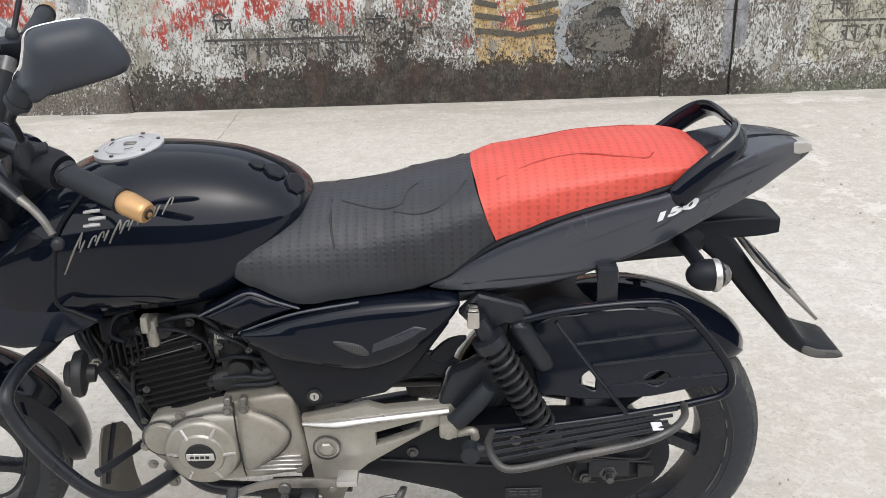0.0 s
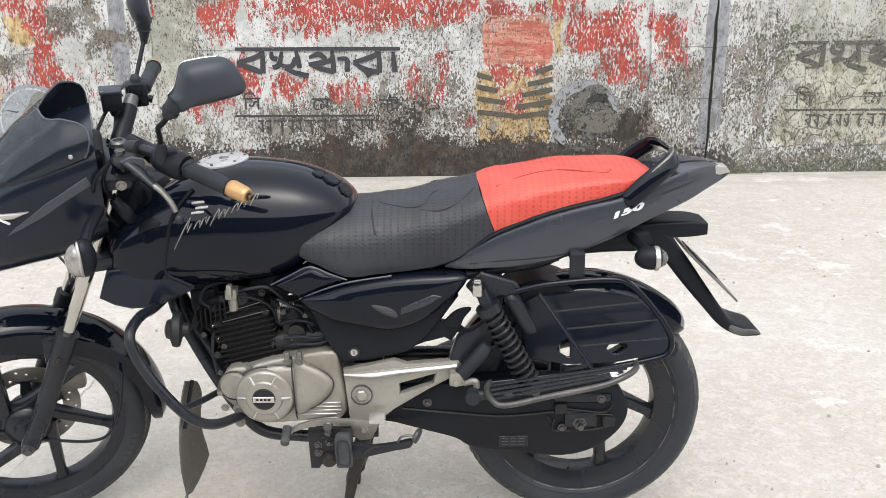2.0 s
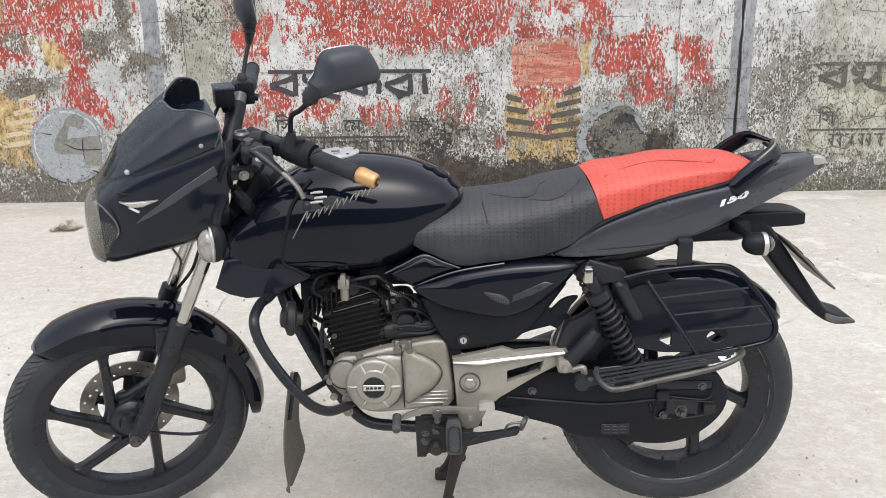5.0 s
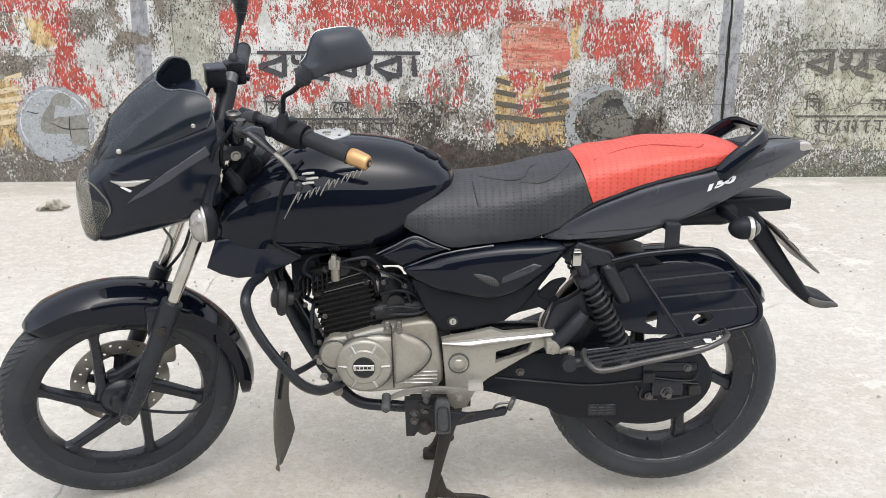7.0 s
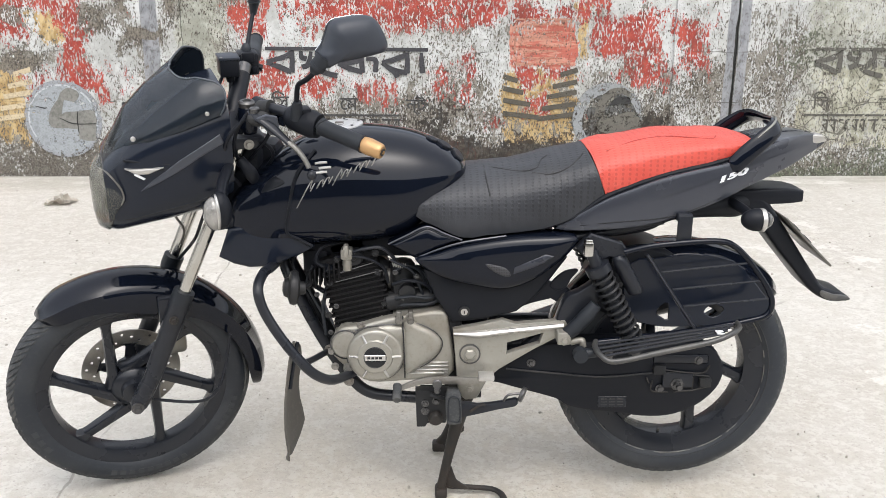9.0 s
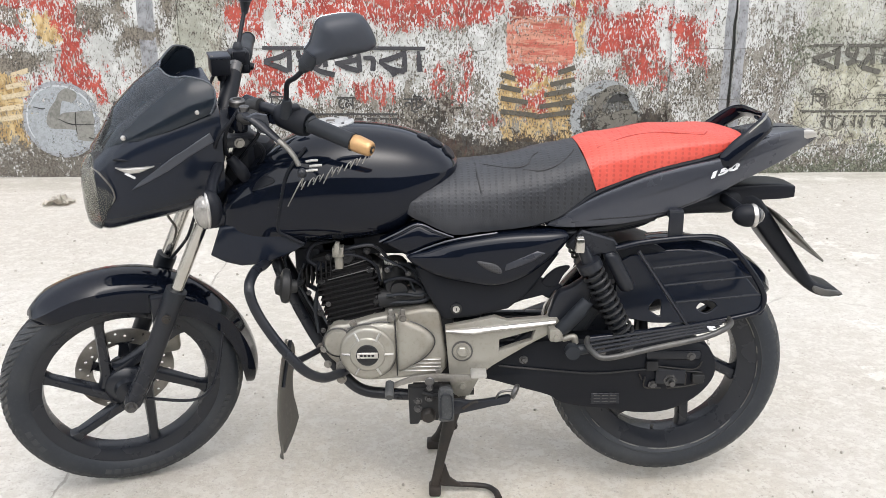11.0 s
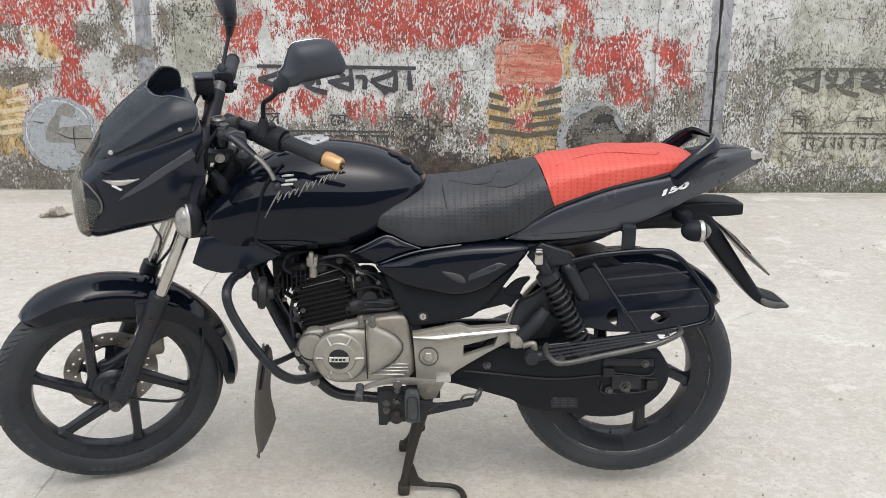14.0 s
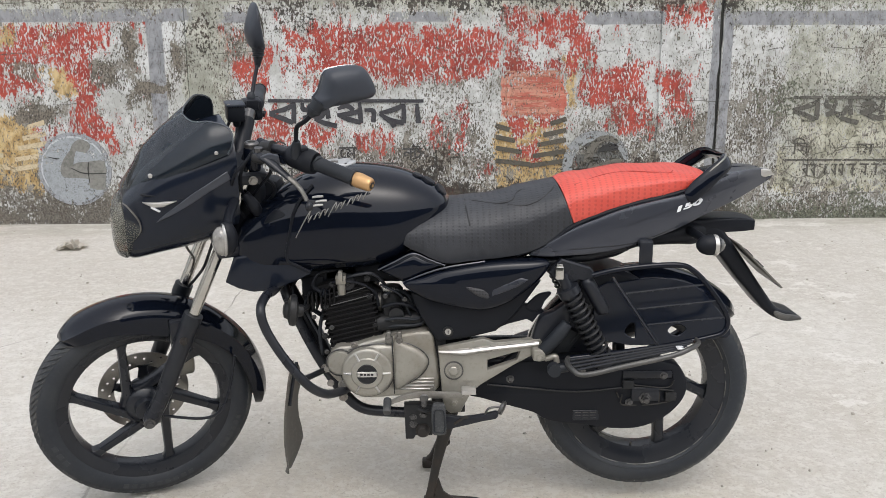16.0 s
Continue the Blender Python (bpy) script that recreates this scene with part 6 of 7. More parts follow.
# side panels
def vent_material():
    """Black plastic with rows of round holes."""
    m = Nodes("pierced_black_plastic")
    x, y, z = m.xyz()
    u = m.math("SUBTRACT", m.math("FRACT", m.math("MULTIPLY", x, 260.0)), 0.5)
    v = m.math("SUBTRACT", m.math("FRACT", m.math("MULTIPLY", z, 260.0)), 0.5)
    hole = m.ramp(m.math("ADD", m.math("MULTIPLY", u, u), m.math("MULTIPLY", v, v)), 0.06, 0.12, 1.0, 0.0)
    m.bump(m.math("SUBTRACT", 1.0, hole), 0.8, 0.001)
    return m.done(m.mix(hole, (0.05, 0.05, 0.055), (0.004, 0.004, 0.004)), 0.5)


vent_mat = vent_material()
for s in (-1, 1):
    f = (lambda b: b) if s < 0 else mirrored
    panel = part("side_panel", f(pillow([(0.021, 0.675), (0.07, 0.693), (0.125, 0.71), (0.228, 0.727), (0.331, 0.733), (0.39, 0.73), (0.385, 0.705), (0.35, 0.668), (0.295, 0.627), (0.23, 0.605), (0.164, 0.612), (0.085, 0.632)], -0.157, -0.177, -0.10)), gloss_black, bike, "glossy black side panel")
    part("panel_wing", f(pillow([(-0.044, 0.709), (0.047, 0.755), (0.085, 0.737), (0.128, 0.722), (0.075, 0.70), (0.02, 0.676)], -0.14, -0.158, -0.10, False)), gloss_black, panel)
    # highlights along the panel edges, drawn as thin grey tubes
    part("panel_edge", f(tube([(-0.042, -0.15, 0.711), (0.0, -0.155, 0.733), (0.047, -0.156, 0.754), (0.09, -0.156, 0.737), (0.128, -0.155, 0.722)], 0.0022, 6)), tail_grey, panel)
    part("panel_edge", f(tube([(0.02, -0.15, 0.676), (0.07, -0.16, 0.70), (0.13, -0.163, 0.719), (0.228, -0.16, 0.733)], 0.0025, 6)), tail_grey, panel)
    part("vent_mesh", f(pillow([(0.176, 0.672), (0.199, 0.671), (0.225, 0.664), (0.239, 0.652), (0.240, 0.640), (0.222, 0.641), (0.196, 0.654)], -0.172, -0.1795, -0.15)), vent_mat, panel, "black pierced vent")
    part("vent_scoop", f(pillow([(0.238, 0.661), (0.275, 0.676), (0.32, 0.694), (0.338, 0.688), (0.315, 0.672), (0.292, 0.662), (0.262, 0.651), (0.241, 0.644)], -0.1735, -0.1775, -0.15, False)), panel_facet_sheen, panel)
    part("lower_cover", f(pillow([(0.039, 0.645), (0.10, 0.632), (0.231, 0.604), (0.304, 0.628), (0.375, 0.674), (0.337, 0.62), (0.305, 0.578), (0.259, 0.539), (0.18, 0.52), (0.105, 0.512), (0.065, 0.58)], -0.132, -0.142, -0.05, False)), satin_black, bike, "matt black plastic side cover")
lock = part("seat_lock", lathe([(0.014, 0.006), (0.0135, -0.003), (0.0095, -0.004), (0.0095, -0.002), (0.0001, -0.002)], (0.135, -0.142, 0.542), "y", 22), engine_black, bike, "round key lock")
part("lock_barrel", lathe([(0.0085, 0.0), (0.008, -0.004), (0.0001, -0.0045)], (0.135, -0.142, 0.542), "y", 18), alloy_bright, lock)
part("key_slot", block(0.1338, 0.1362, -0.1475, -0.146, 0.538, 0.546, 0.0), engine_black, lock, "", False)

# engine
engine = part("engine", join(prism(rounded([(-0.181, 0.462), (-0.16, 0.497), (-0.117, 0.503), (-0.063, 0.518), (0.0, 0.53), (0.085, 0.54), (0.10, 0.50), (0.112, 0.384), (0.06, 0.366), (-0.012, 0.358), (-0.094, 0.356), (-0.141, 0.388), (-0.178, 0.424)], 3), -0.134, 0.13, 0.010, 3)), alloy, bike, "dusty silver-grey single-cylinder engine")
clutch = part("clutch_cover", lathe([(0.068, 0.004), (0.068, -0.010), (0.0655, -0.0165), (0.062, -0.0195), (0.056, -0.0205), (0.043, -0.0215), (0.040, -0.025), (0.030, -0.0265), (0.0001, -0.026)], (-0.0765, -0.136, 0.434), "y", 56), alloy, engine, "round ribbed engine cover")
for k in range(6):
    a = math.radians(60 * k)
    c, s_ = math.cos(a), math.sin(a)
    part("cover_rib", tube([(-0.0765 + 0.04 * c, -0.1595, 0.434 + 0.039 * s_), (-0.0765 + 0.061 * c, -0.1548, 0.434 + 0.061 * s_)], 0.0032, 8, 2, straight=True), alloy_bright, clutch)
part("cover_badge", lathe([(0.027, 0.002), (0.027, -0.003), (0.0255, -0.004), (0.0245, -0.003), (0.0001, -0.003)], (-0.0765, -0.161, 0.434), "y", 36), engine_black, clutch, "round black badge with a pale band")
part("badge_band", block(-0.1015, -0.0515, -0.1665, -0.164, 0.4270, 0.4415, 0.0006, 1), alloy_bright, clutch, "", False)
part("badge_bars", join(*[block(-0.0945 + 0.0092 * k, -0.0875 + 0.0092 * k, -0.1669, -0.1664, 0.4315, 0.4370, 0.0) for k in range(4)], *[block(-0.0865 , -0.0665, -0.1645, -0.1636, z, z + 0.0025, 0.0) for z in (0.4185, 0.4470)]), engine_black, clutch, "", False)
part("starter_cover", lathe([(0.034, 0.03), (0.034, -0.004), (0.030, -0.010), (0.0001, -0.012)], (-0.148, -0.134, 0.457), "y", 36), alloy, engine)
# dark ring drawn for the shading at the step of the cover
part("cover_gasket", lathe([(0.0342, 0.0), (0.0342, -0.003), (0.0375, -0.003), (0.0375, 0.0)], (-0.148, -0.1352, 0.457), "y", 40, True), steel_dark, engine)
part("upper_cover", pillow([(-0.085, 0.500), (-0.04, 0.508), (0.0, 0.50), (-0.005, 0.455), (-0.02, 0.40), (-0.04, 0.44), (-0.055, 0.475)], -0.134, -0.15, -0.12), alloy, engine)
part("sprocket_cover", pillow([(-0.009, 0.512), (0.03, 0.508), (0.065, 0.488), (0.083, 0.462), (0.072, 0.432), (0.04, 0.404), (-0.009, 0.388)], -0.136, -0.152, -0.12), alloy, engine, "teardrop-shaped silver cover")
part("cover_gap", tube([(-0.011, -0.137, 0.53), (-0.010, -0.148, 0.505), (-0.008, -0.1525, 0.45), (-0.007, -0.147, 0.395), (-0.007, -0.138, 0.37)], 0.0016, 6), engine_black, engine)
# dark ring and lines drawn for the shading at the steps between covers
part("cover_gasket", lathe([(0.0685, 0.0), (0.0685, -0.0035), (0.0715, -0.0035), (0.0715, 0.0)], (-0.0765, -0.1365, 0.434), "y", 56, True), steel_dark, engine)
for outline, y in ((((-0.006, 0.512), (0.03, 0.509), (0.066, 0.489), (0.084, 0.462), (0.073, 0.431), (0.04, 0.403), (-0.006, 0.387)), -0.1385), (((-0.125, 0.492), (-0.09, 0.503), (-0.04, 0.509), (-0.012, 0.503)), -0.1375), (((-0.18, 0.462), (-0.172, 0.482), (-0.155, 0.493), (-0.13, 0.49)), -0.137)):
    part("cover_seam", tube([(a, y, b) for a, b in outline], 0.0014, 6), steel_dark, engine)
for k in range(4):
    part("cover_fin", block(-0.0 + 0.014 * k, 0.098, -0.139, -0.133, 0.380 + 0.0095 * k, 0.3835 + 0.0095 * k, 0.0012, 1), alloy_bright, engine)
for x, z in ((-0.11, 0.505), (-0.02, 0.522), (0.005, 0.527), (-0.182, 0.44), (-0.175, 0.40), (0.092, 0.38), (-0.146, 0.392)):
    part("engine_bolt", bolt(x, -0.136, z, 0.0065), steel, engine)
barrel_tilt = Matrix.Translation((-0.12, 0, 0.575)) @ Matrix.Rotation(radians(-13), 4, "Y")
for k in range(13):
    w = 0.072 if k < 9 else 0.066
    fin = block(-w - 0.003 * (k % 2), w, -0.108, 0.108, -0.085 + 0.0128 * k, -0.0812 + 0.0128 * k, 0.0014, 1)
    fin.transform(barrel_tilt)
    part("cooling_fin", fin, fin_black, engine)
core = join(block(-0.066, 0.066, -0.101, 0.101, -0.10, 0.075, 0.01), block(-0.072, 0.066, -0.095, 0.095, 0.068, 0.098, 0.01), block(-0.05, 0.05, -0.07, 0.07, 0.09, 0.13, 0.012))
core.transform(barrel_tilt)
part("cylinder", core, fin_black, engine, "black finned cylinder")
for (x0, z0, x1, z1) in ((-0.16, 0.628, -0.075, 0.655), (-0.17, 0.605, -0.06, 0.634)):
    part("fin_edge", tube([(x0, -0.1085, z0), (x1, -0.1085, z1)], 0.0012, 6, 2, straight=True), steel_dark, engine)
part("spark_plug_cap", join(tube([(-0.175, -0.09, 0.63), (-0.195, -0.105, 0.64)], 0.011, 12, 2, straight=True), tube([(-0.195, -0.105, 0.64), (-0.215, -0.11, 0.66), (-0.20, -0.10, 0.69), (-0.15, -0.08, 0.70)], 0.0045, 8)), satin_black, engine)
part("intake_stub", tube([(-0.085, -0.03, 0.63), (-0.05, -0.045, 0.615), (-0.03, -0.05, 0.605)], [0.026, 0.022, 0.024], 16), engine_black, engine)
part("tappet_cover", join(lathe([(0.0001, -0.012), (0.018, -0.012), (0.022, -0.006), (0.022, 0.01)], (-0.125, -0.098, 0.665), "y", 22), bolt(-0.125, -0.11, 0.665, 0.006)), engine_black, engine)
part("starter_motor", tube([(-0.05, -0.09, 0.548), (-0.045, -0.088, 0.55), (0.055, -0.085, 0.56), (0.06, -0.084, 0.56)], [0.018, 0.024, 0.024, 0.018], 18), engine_black, engine, "black starter motor")
for x, z in ((-0.185, 0.60), (-0.07, 0.628), (-0.165, 0.66), (-0.075, 0.675), (-0.19, 0.52), (-0.055, 0.55)):
    part("head_bolt", bolt(x, -0.104, z, 0.006), engine_black, engine)
part("under_tank_bracket", block(-0.255, 0.02, -0.07, 0.07, 0.655, 0.715, 0.012), satin_black, bike)
part("ignition_coil", join(block(-0.25, -0.19, -0.075, -0.02, 0.62, 0.675, 0.008), tube([(-0.24, -0.06, 0.62), (-0.23, -0.07, 0.59), (-0.20, -0.09, 0.575)], 0.006, 8)), satin_black, bike, "black ignition coil")
part("fuel_tap", join(block(-0.155, -0.128, -0.125, -0.09, 0.665, 0.69, 0.004), lathe([(0.010, -0.02), (0.011, 0.0), (0.009, 0.02)], (-0.141, -0.108, 0.655), "z", 12), block(-0.147, -0.135, -0.14, -0.12, 0.675, 0.705, 0.003)), alloy, bike, "pale metal fuel tap")
part("fuel_hose", tube([(-0.125, -0.108, 0.68), (-0.10, -0.11, 0.688), (-0.06, -0.108, 0.690), (-0.03, -0.10, 0.66), (-0.02, -0.09, 0.62)], 0.0045, 8), frame_black, bike)
part("carburettor", join(lathe([(0.0001, -0.04), (0.026, -0.04), (0.03, -0.03), (0.03, 0.03), (0.022, 0.04)], (-0.012, -0.06, 0.605), "z", 22), block(-0.035, 0.012, -0.10, -0.02, 0.555, 0.60, 0.008), tube([(-0.06, -0.05, 0.60), (0.06, -0.05, 0.60)], 0.028, 18, 2, straight=True), lathe([(0.02, -0.012), (0.022, 0.0), (0.02, 0.012)], (0.0, -0.102, 0.578), "y", 16)), engine_black, bike, "black carburettor")
for pts, r in ((((-0.05, -0.10, 0.54), (0.0, -0.108, 0.548), (0.05, -0.108, 0.55), (0.09, -0.10, 0.565)), 0.0055), (((0.02, -0.09, 0.64), (0.05, -0.10, 0.61), (0.058, -0.10, 0.57), (0.05, -0.095, 0.54)), 0.004), (((-0.03, -0.1, 0.63), (0.0, -0.105, 0.645), (0.03, -0.1, 0.63), (0.045, -0.1, 0.60)), 0.004), (((-0.19, -0.08, 0.60), (-0.205, -0.085, 0.53), (-0.20, -0.08, 0.46)), 0.005)):
    part("hose", tube(pts, r, 8), rubber, bike)

part("gap_filler", block(0.09, 0.13, -0.118, 0.10, 0.33, 0.53, 0.004), engine_black, engine)
for k in range(7):
    fin = block(-0.232 + 0.0115 * k, -0.228 + 0.0115 * k, -0.112, -0.06, 0.585 + 0.004 * k, 0.632 + 0.004 * k, 0.0014, 1)
    part("head_fin", fin, fin_black, engine)
for k, (pts, r) in enumerate((
        (((-0.17, -0.10, 0.665), (-0.13, -0.118, 0.672), (-0.09, -0.116, 0.665), (-0.055, -0.108, 0.64), (-0.045, -0.10, 0.60)), 0.0034),
        (((-0.04, -0.105, 0.66), (-0.01, -0.115, 0.648), (0.015, -0.112, 0.63), (0.03, -0.105, 0.59), (0.045, -0.1, 0.555)), 0.0034),
        (((-0.035, -0.11, 0.60), (0.0, -0.118, 0.612), (0.035, -0.116, 0.605), (0.06, -0.105, 0.585)), 0.0045),
        (((-0.03, -0.112, 0.565), (0.01, -0.12, 0.572), (0.05, -0.118, 0.568), (0.075, -0.105, 0.575)), 0.004),
        (((0.05, -0.09, 0.66), (0.068, -0.105, 0.625), (0.07, -0.11, 0.585), (0.06, -0.105, 0.545)), 0.0038),
        (((-0.225, -0.09, 0.64), (-0.24, -0.095, 0.60), (-0.225, -0.09, 0.555), (-0.205, -0.085, 0.51), (-0.20, -0.085, 0.47)), 0.0035),
        (((-0.26, -0.05, 0.67), (-0.275, -0.06, 0.64), (-0.262, -0.07, 0.60), (-0.235, -0.075, 0.55)), 0.0042))):
    part("wire", tube(pts, r, 8), (satin_black, rubber)[k % 2], bike)
part("hose_clamp", lathe([(0.0285, -0.004), (0.030, -0.003), (0.030, 0.003), (0.0285, 0.004)], (-0.045, -0.05, 0.60), "x", 22, True), steel_mid, bike)
part("hose_clamp", lathe([(0.0285, -0.004), (0.030, -0.003), (0.030, 0.003), (0.0285, 0.004)], (0.045, -0.05, 0.60), "x", 22, True), steel_mid, bike)
spring = []
for i in range(8 * 9 + 1):
    t = 2 * math.pi * i / 9
    spring.append((-0.035 + 0.034 * i / 72, -0.105 + 0.0055 * math.cos(t), 0.648 + 0.0055 * math.sin(t) - 0.004 * i / 72))
part("throttle_spring", tube(spring, 0.0013, 6, straight=True), alloy_bright, bike, "bright throttle return spring")
for x, z in ((-0.01, 0.565), (0.022, 0.62), (-0.028, 0.63), (0.06, 0.60), (-0.215, 0.575), (-0.17, 0.545), (-0.185, 0.478)):
    part("small_bolt", bolt(x, -0.112, z, 0.0045, 0.004), steel_dark, engine)
for x in (-0.02, 0.008):
    part("cable_guide", join(block(x - 0.006, x + 0.006, -0.146, -0.13, 0.525, 0.543, 0.002, 1), bolt(x, -0.146, 0.521, 0.0065)), steel_mid, engine)

# frame, guards and controls
CRASH_BAR = ((-0.29, -0.06, 0.672), (-0.31, -0.142, 0.657), (-0.316, -0.22, 0.666), (-0.318, -0.285, 0.652), (-0.308, -0.292, 0.606), (-0.275, -0.294, 0.544), (-0.232, -0.29, 0.481), (-0.203, -0.272, 0.441), (-0.174, -0.235, 0.411), (-0.149, -0.16, 0.385), (-0.125, -0.095, 0.372))
part("down_tube", join(tube([(-0.36, 0, 0.80), (-0.31, 0, 0.66), (-0.245, 0, 0.52), (-0.19, 0, 0.40), (-0.165, 0, 0.35)], 0.019, 14), tube([(-0.305, -0.03, 0.64), (-0.285, -0.045, 0.59), (-0.22, -0.05, 0.45), (-0.155, -0.07, 0.355), (-0.10, -0.08, 0.305), (-0.016, -0.08, 0.292), (0.06, -0.085, 0.29)], 0.0145, 14), tube([(-0.18, 0.05, 0.36), (-0.10, 0.08, 0.305), (0.06, 0.085, 0.29)], 0.0145, 14)), frame_black, bike, "black tubular frame")
for s in (-1, 1):
    f = (lambda b: b) if s < 0 else mirrored
    part("crash_bar", f(tube(CRASH_BAR, 0.0115, 14)), frame_black, bike, "black tubular crash bar")
    part("crash_bar_stay", f(tube([(-0.245, -0.205, 0.437), (-0.225, -0.15, 0.425), (-0.195, -0.06, 0.41)], 0.008, 10)), frame_black, bike)
for x, y, z in ((-0.195, -0.075, 0.418), (-0.143, -0.14, 0.398), (-0.143, -0.135, 0.36), (-0.272, -0.06, 0.57)):
    part("bracket_bolt", bolt(x, y, z, 0.0085), steel, bike)
horn = part("horn", join(lathe([(0.010, -0.034), (0.022, -0.030), (0.026, -0.020), (0.042, -0.014), (0.045, -0.004), (0.042, 0.004), (0.018, 0.010), (0.016, 0.024), (0.008, 0.026)], (0, 0, 0), "x", 30), tube([(0.02, 0, 0), (0.04, 0.05, 0.0), (0.03, 0.12, 0.01)], 0.007, 8)), engine_black, bike, "round black horn")
horn.matrix_local = pose(-0.258, -0.150, 0.606, 0, 6, 10) @ Matrix.Diagonal((0.9, 0.92, 0.92, 1))
part("horn_face", lathe([(0.030, -0.0155), (0.030, -0.0175), (0.027, -0.0185), (0.0001, -0.0185)], (0, 0, 0), "x", 24), steel_dark, horn)


def leg_guard():
    """A muddy plastic sheet hanging in front of the engine, set across the machine, bowed and pointed below."""
    zs = (0.445, 0.42, 0.39, 0.36, 0.32, 0.28, 0.24, 0.20, 0.165, 0.14, 0.122, 0.112)
    rows = []
    for z in zs:
        xl = np.interp(z, (0.127, 0.161, 0.209, 0.272, 0.342, 0.403, 0.46), (-0.309, -0.313, -0.316, -0.313, -0.304, -0.294, -0.276))
        xr = np.interp(z, (0.10, 0.13, 0.165, 0.19, 0.25, 0.31, 0.36, 0.42), (-0.318, -0.296, -0.287, -0.289, -0.299, -0.297, -0.287, -0.283))
        yr = np.interp(z, (0.105, 0.125, 0.16, 0.24, 0.40, 0.45), (-0.075, 0.0, 0.05, 0.05, 0.035, 0.0))
        front = [(xl + (xr - xl) * u - 0.010 * math.sin(math.pi * u), -0.085 + (yr + 0.085) * u, z - 0.045 * u * max(0.0, (z - 0.14) / 0.3)) for u in (0, 0.17, 0.34, 0.5, 0.66, 0.83, 1)]
        rows.append(front + [(a + 0.004, b, c) for a, b, c in front[::-1]])
    return loft(rows)


guard = part("leg_guard", leg_guard(), sheet_grey, bike, "muddy grey plastic guard hanging below the down tube")
part("guard_strip", tube([(-0.280, -0.03, 0.42), (-0.290, -0.055, 0.36), (-0.297, -0.074, 0.31)], 0.005, 8), frame_black, guard)
part("exhaust_pipe", tube([(-0.19, 0.03, 0.60), (-0.235, 0.05, 0.585), (-0.262, 0.06, 0.54), (-0.25, 0.07, 0.47), (-0.20, 0.09, 0.37), (-0.14, 0.12, 0.315), (0.05, 0.15, 0.30), (0.3, 0.165, 0.33)], 0.0175, 14), frame_black, bike, "black exhaust pipe")
part("silencer", tube([(0.28, 0.17, 0.345), (0.34, 0.175, 0.37), (0.55, 0.185, 0.43), (0.74, 0.19, 0.478), (0.77, 0.19, 0.486)], [0.02, 0.046, 0.056, 0.056, 0.035], 20), frame_black, bike, "black silencer on the far side")

foot = part("foot_plate", prism([[(0.108, 0.50), (0.17, 0.512), (0.226, 0.524), (0.255, 0.514), (0.374, 0.523), (0.384, 0.508), (0.380, 0.49), (0.302, 0.447), (0.221, 0.396), (0.196, 0.374), (0.167, 0.318), (0.14, 0.315), (0.122, 0.33), (0.118, 0.376)], [(0.238, 0.464), (0.322, 0.488), (0.314, 0.464), (0.238, 0.438)]], -0.15, -0.128, 0.005, 2), alloy, bike, "cast silver foot-rest plate")
# brighter aluminium than the plate puts the ridge's highlight into its colour
part("plate_ridge", tube([(0.11, -0.15, 0.489), (0.17, -0.154, 0.490), (0.24, -0.154, 0.498), (0.37, -0.153, 0.511)], [0.004, 0.011, 0.009, 0.008], 10, flat=0.8), alloy_bright, foot)
part("pivot_ring", lathe([(0.022, 0.004), (0.022, -0.004), (0.018, -0.005), (0.0175, -0.0025), (0.0001, -0.0025)], (0.149, -0.15, 0.438), "y", 30), alloy, foot)
# dark ring round the edge of the pivot
part("pivot_gasket", lathe([(0.0225, -0.002), (0.0225, -0.0052), (0.0255, -0.0045), (0.0255, -0.001)], (0.149, -0.15, 0.438), "y", 30, True), steel_dark, foot)
part("pivot_nut", lathe([(0.0135, 0.002), (0.0135, -0.008), (0.011, -0.01), (0.0001, -0.0105)], (0.149, -0.15, 0.438), "y", 6), alloy, foot, "", False)
part("lower_bolt", bolt(0.15, -0.15, 0.345, 0.007), alloy, foot)
lever_arm = part("gear_lever", prism(rounded([(-0.032, 0.354), (-0.014, 0.369), (0.02, 0.383), (0.053, 0.390), (0.10, 0.391), (0.168, 0.388), (0.196, 0.392), (0.182, 0.384), (0.168, 0.372), (0.10, 0.371), (0.053, 0.373), (0.019, 0.367), (-0.012, 0.356), (-0.022, 0.349)], 2), -0.181, -0.172, 0.003, 2), steel, bike, "worn silver gear lever")
part("heel_pad", block(0.168, 0.205, -0.205, -0.170, 0.390, 0.403, 0.003), alloy_bright, lever_arm)
toe = lathe([(0.0001, -0.030), (0.009, -0.030), (0.0105, -0.026), (0.0105, 0.016), (0.008, 0.018)], (0, 0, 0), "y", 14)
toe.transform(pose(-0.024, -0.192, 0.362, 22, 0, 0))
part("toe_peg", toe, tread_dust, lever_arm, "worn grey rubber toe peg")
part("lever_clamp", join(lathe([(0.0095, -0.007), (0.0115, -0.005), (0.0115, 0.005), (0.0095, 0.007)], (0.071, -0.180, 0.374), "y", 16), block(0.064, 0.078, -0.186, -0.174, 0.352, 0.372, 0.002), bolt(0.071, -0.188, 0.359, 0.0055)), steel_dark, lever_arm)
peg = part("foot_peg", join(prism(rounded([(0.090, 0.362), (0.101, 0.374), (0.117, 0.372), (0.126, 0.364), (0.128, 0.302), (0.124, 0.290), (0.097, 0.289), (0.092, 0.302)], 2), -0.226, -0.206, 0.004, 2), block(0.094, 0.124, -0.208, -0.145, 0.312, 0.350, 0.006)), tread_dust, bike, "worn grey rubber foot peg")
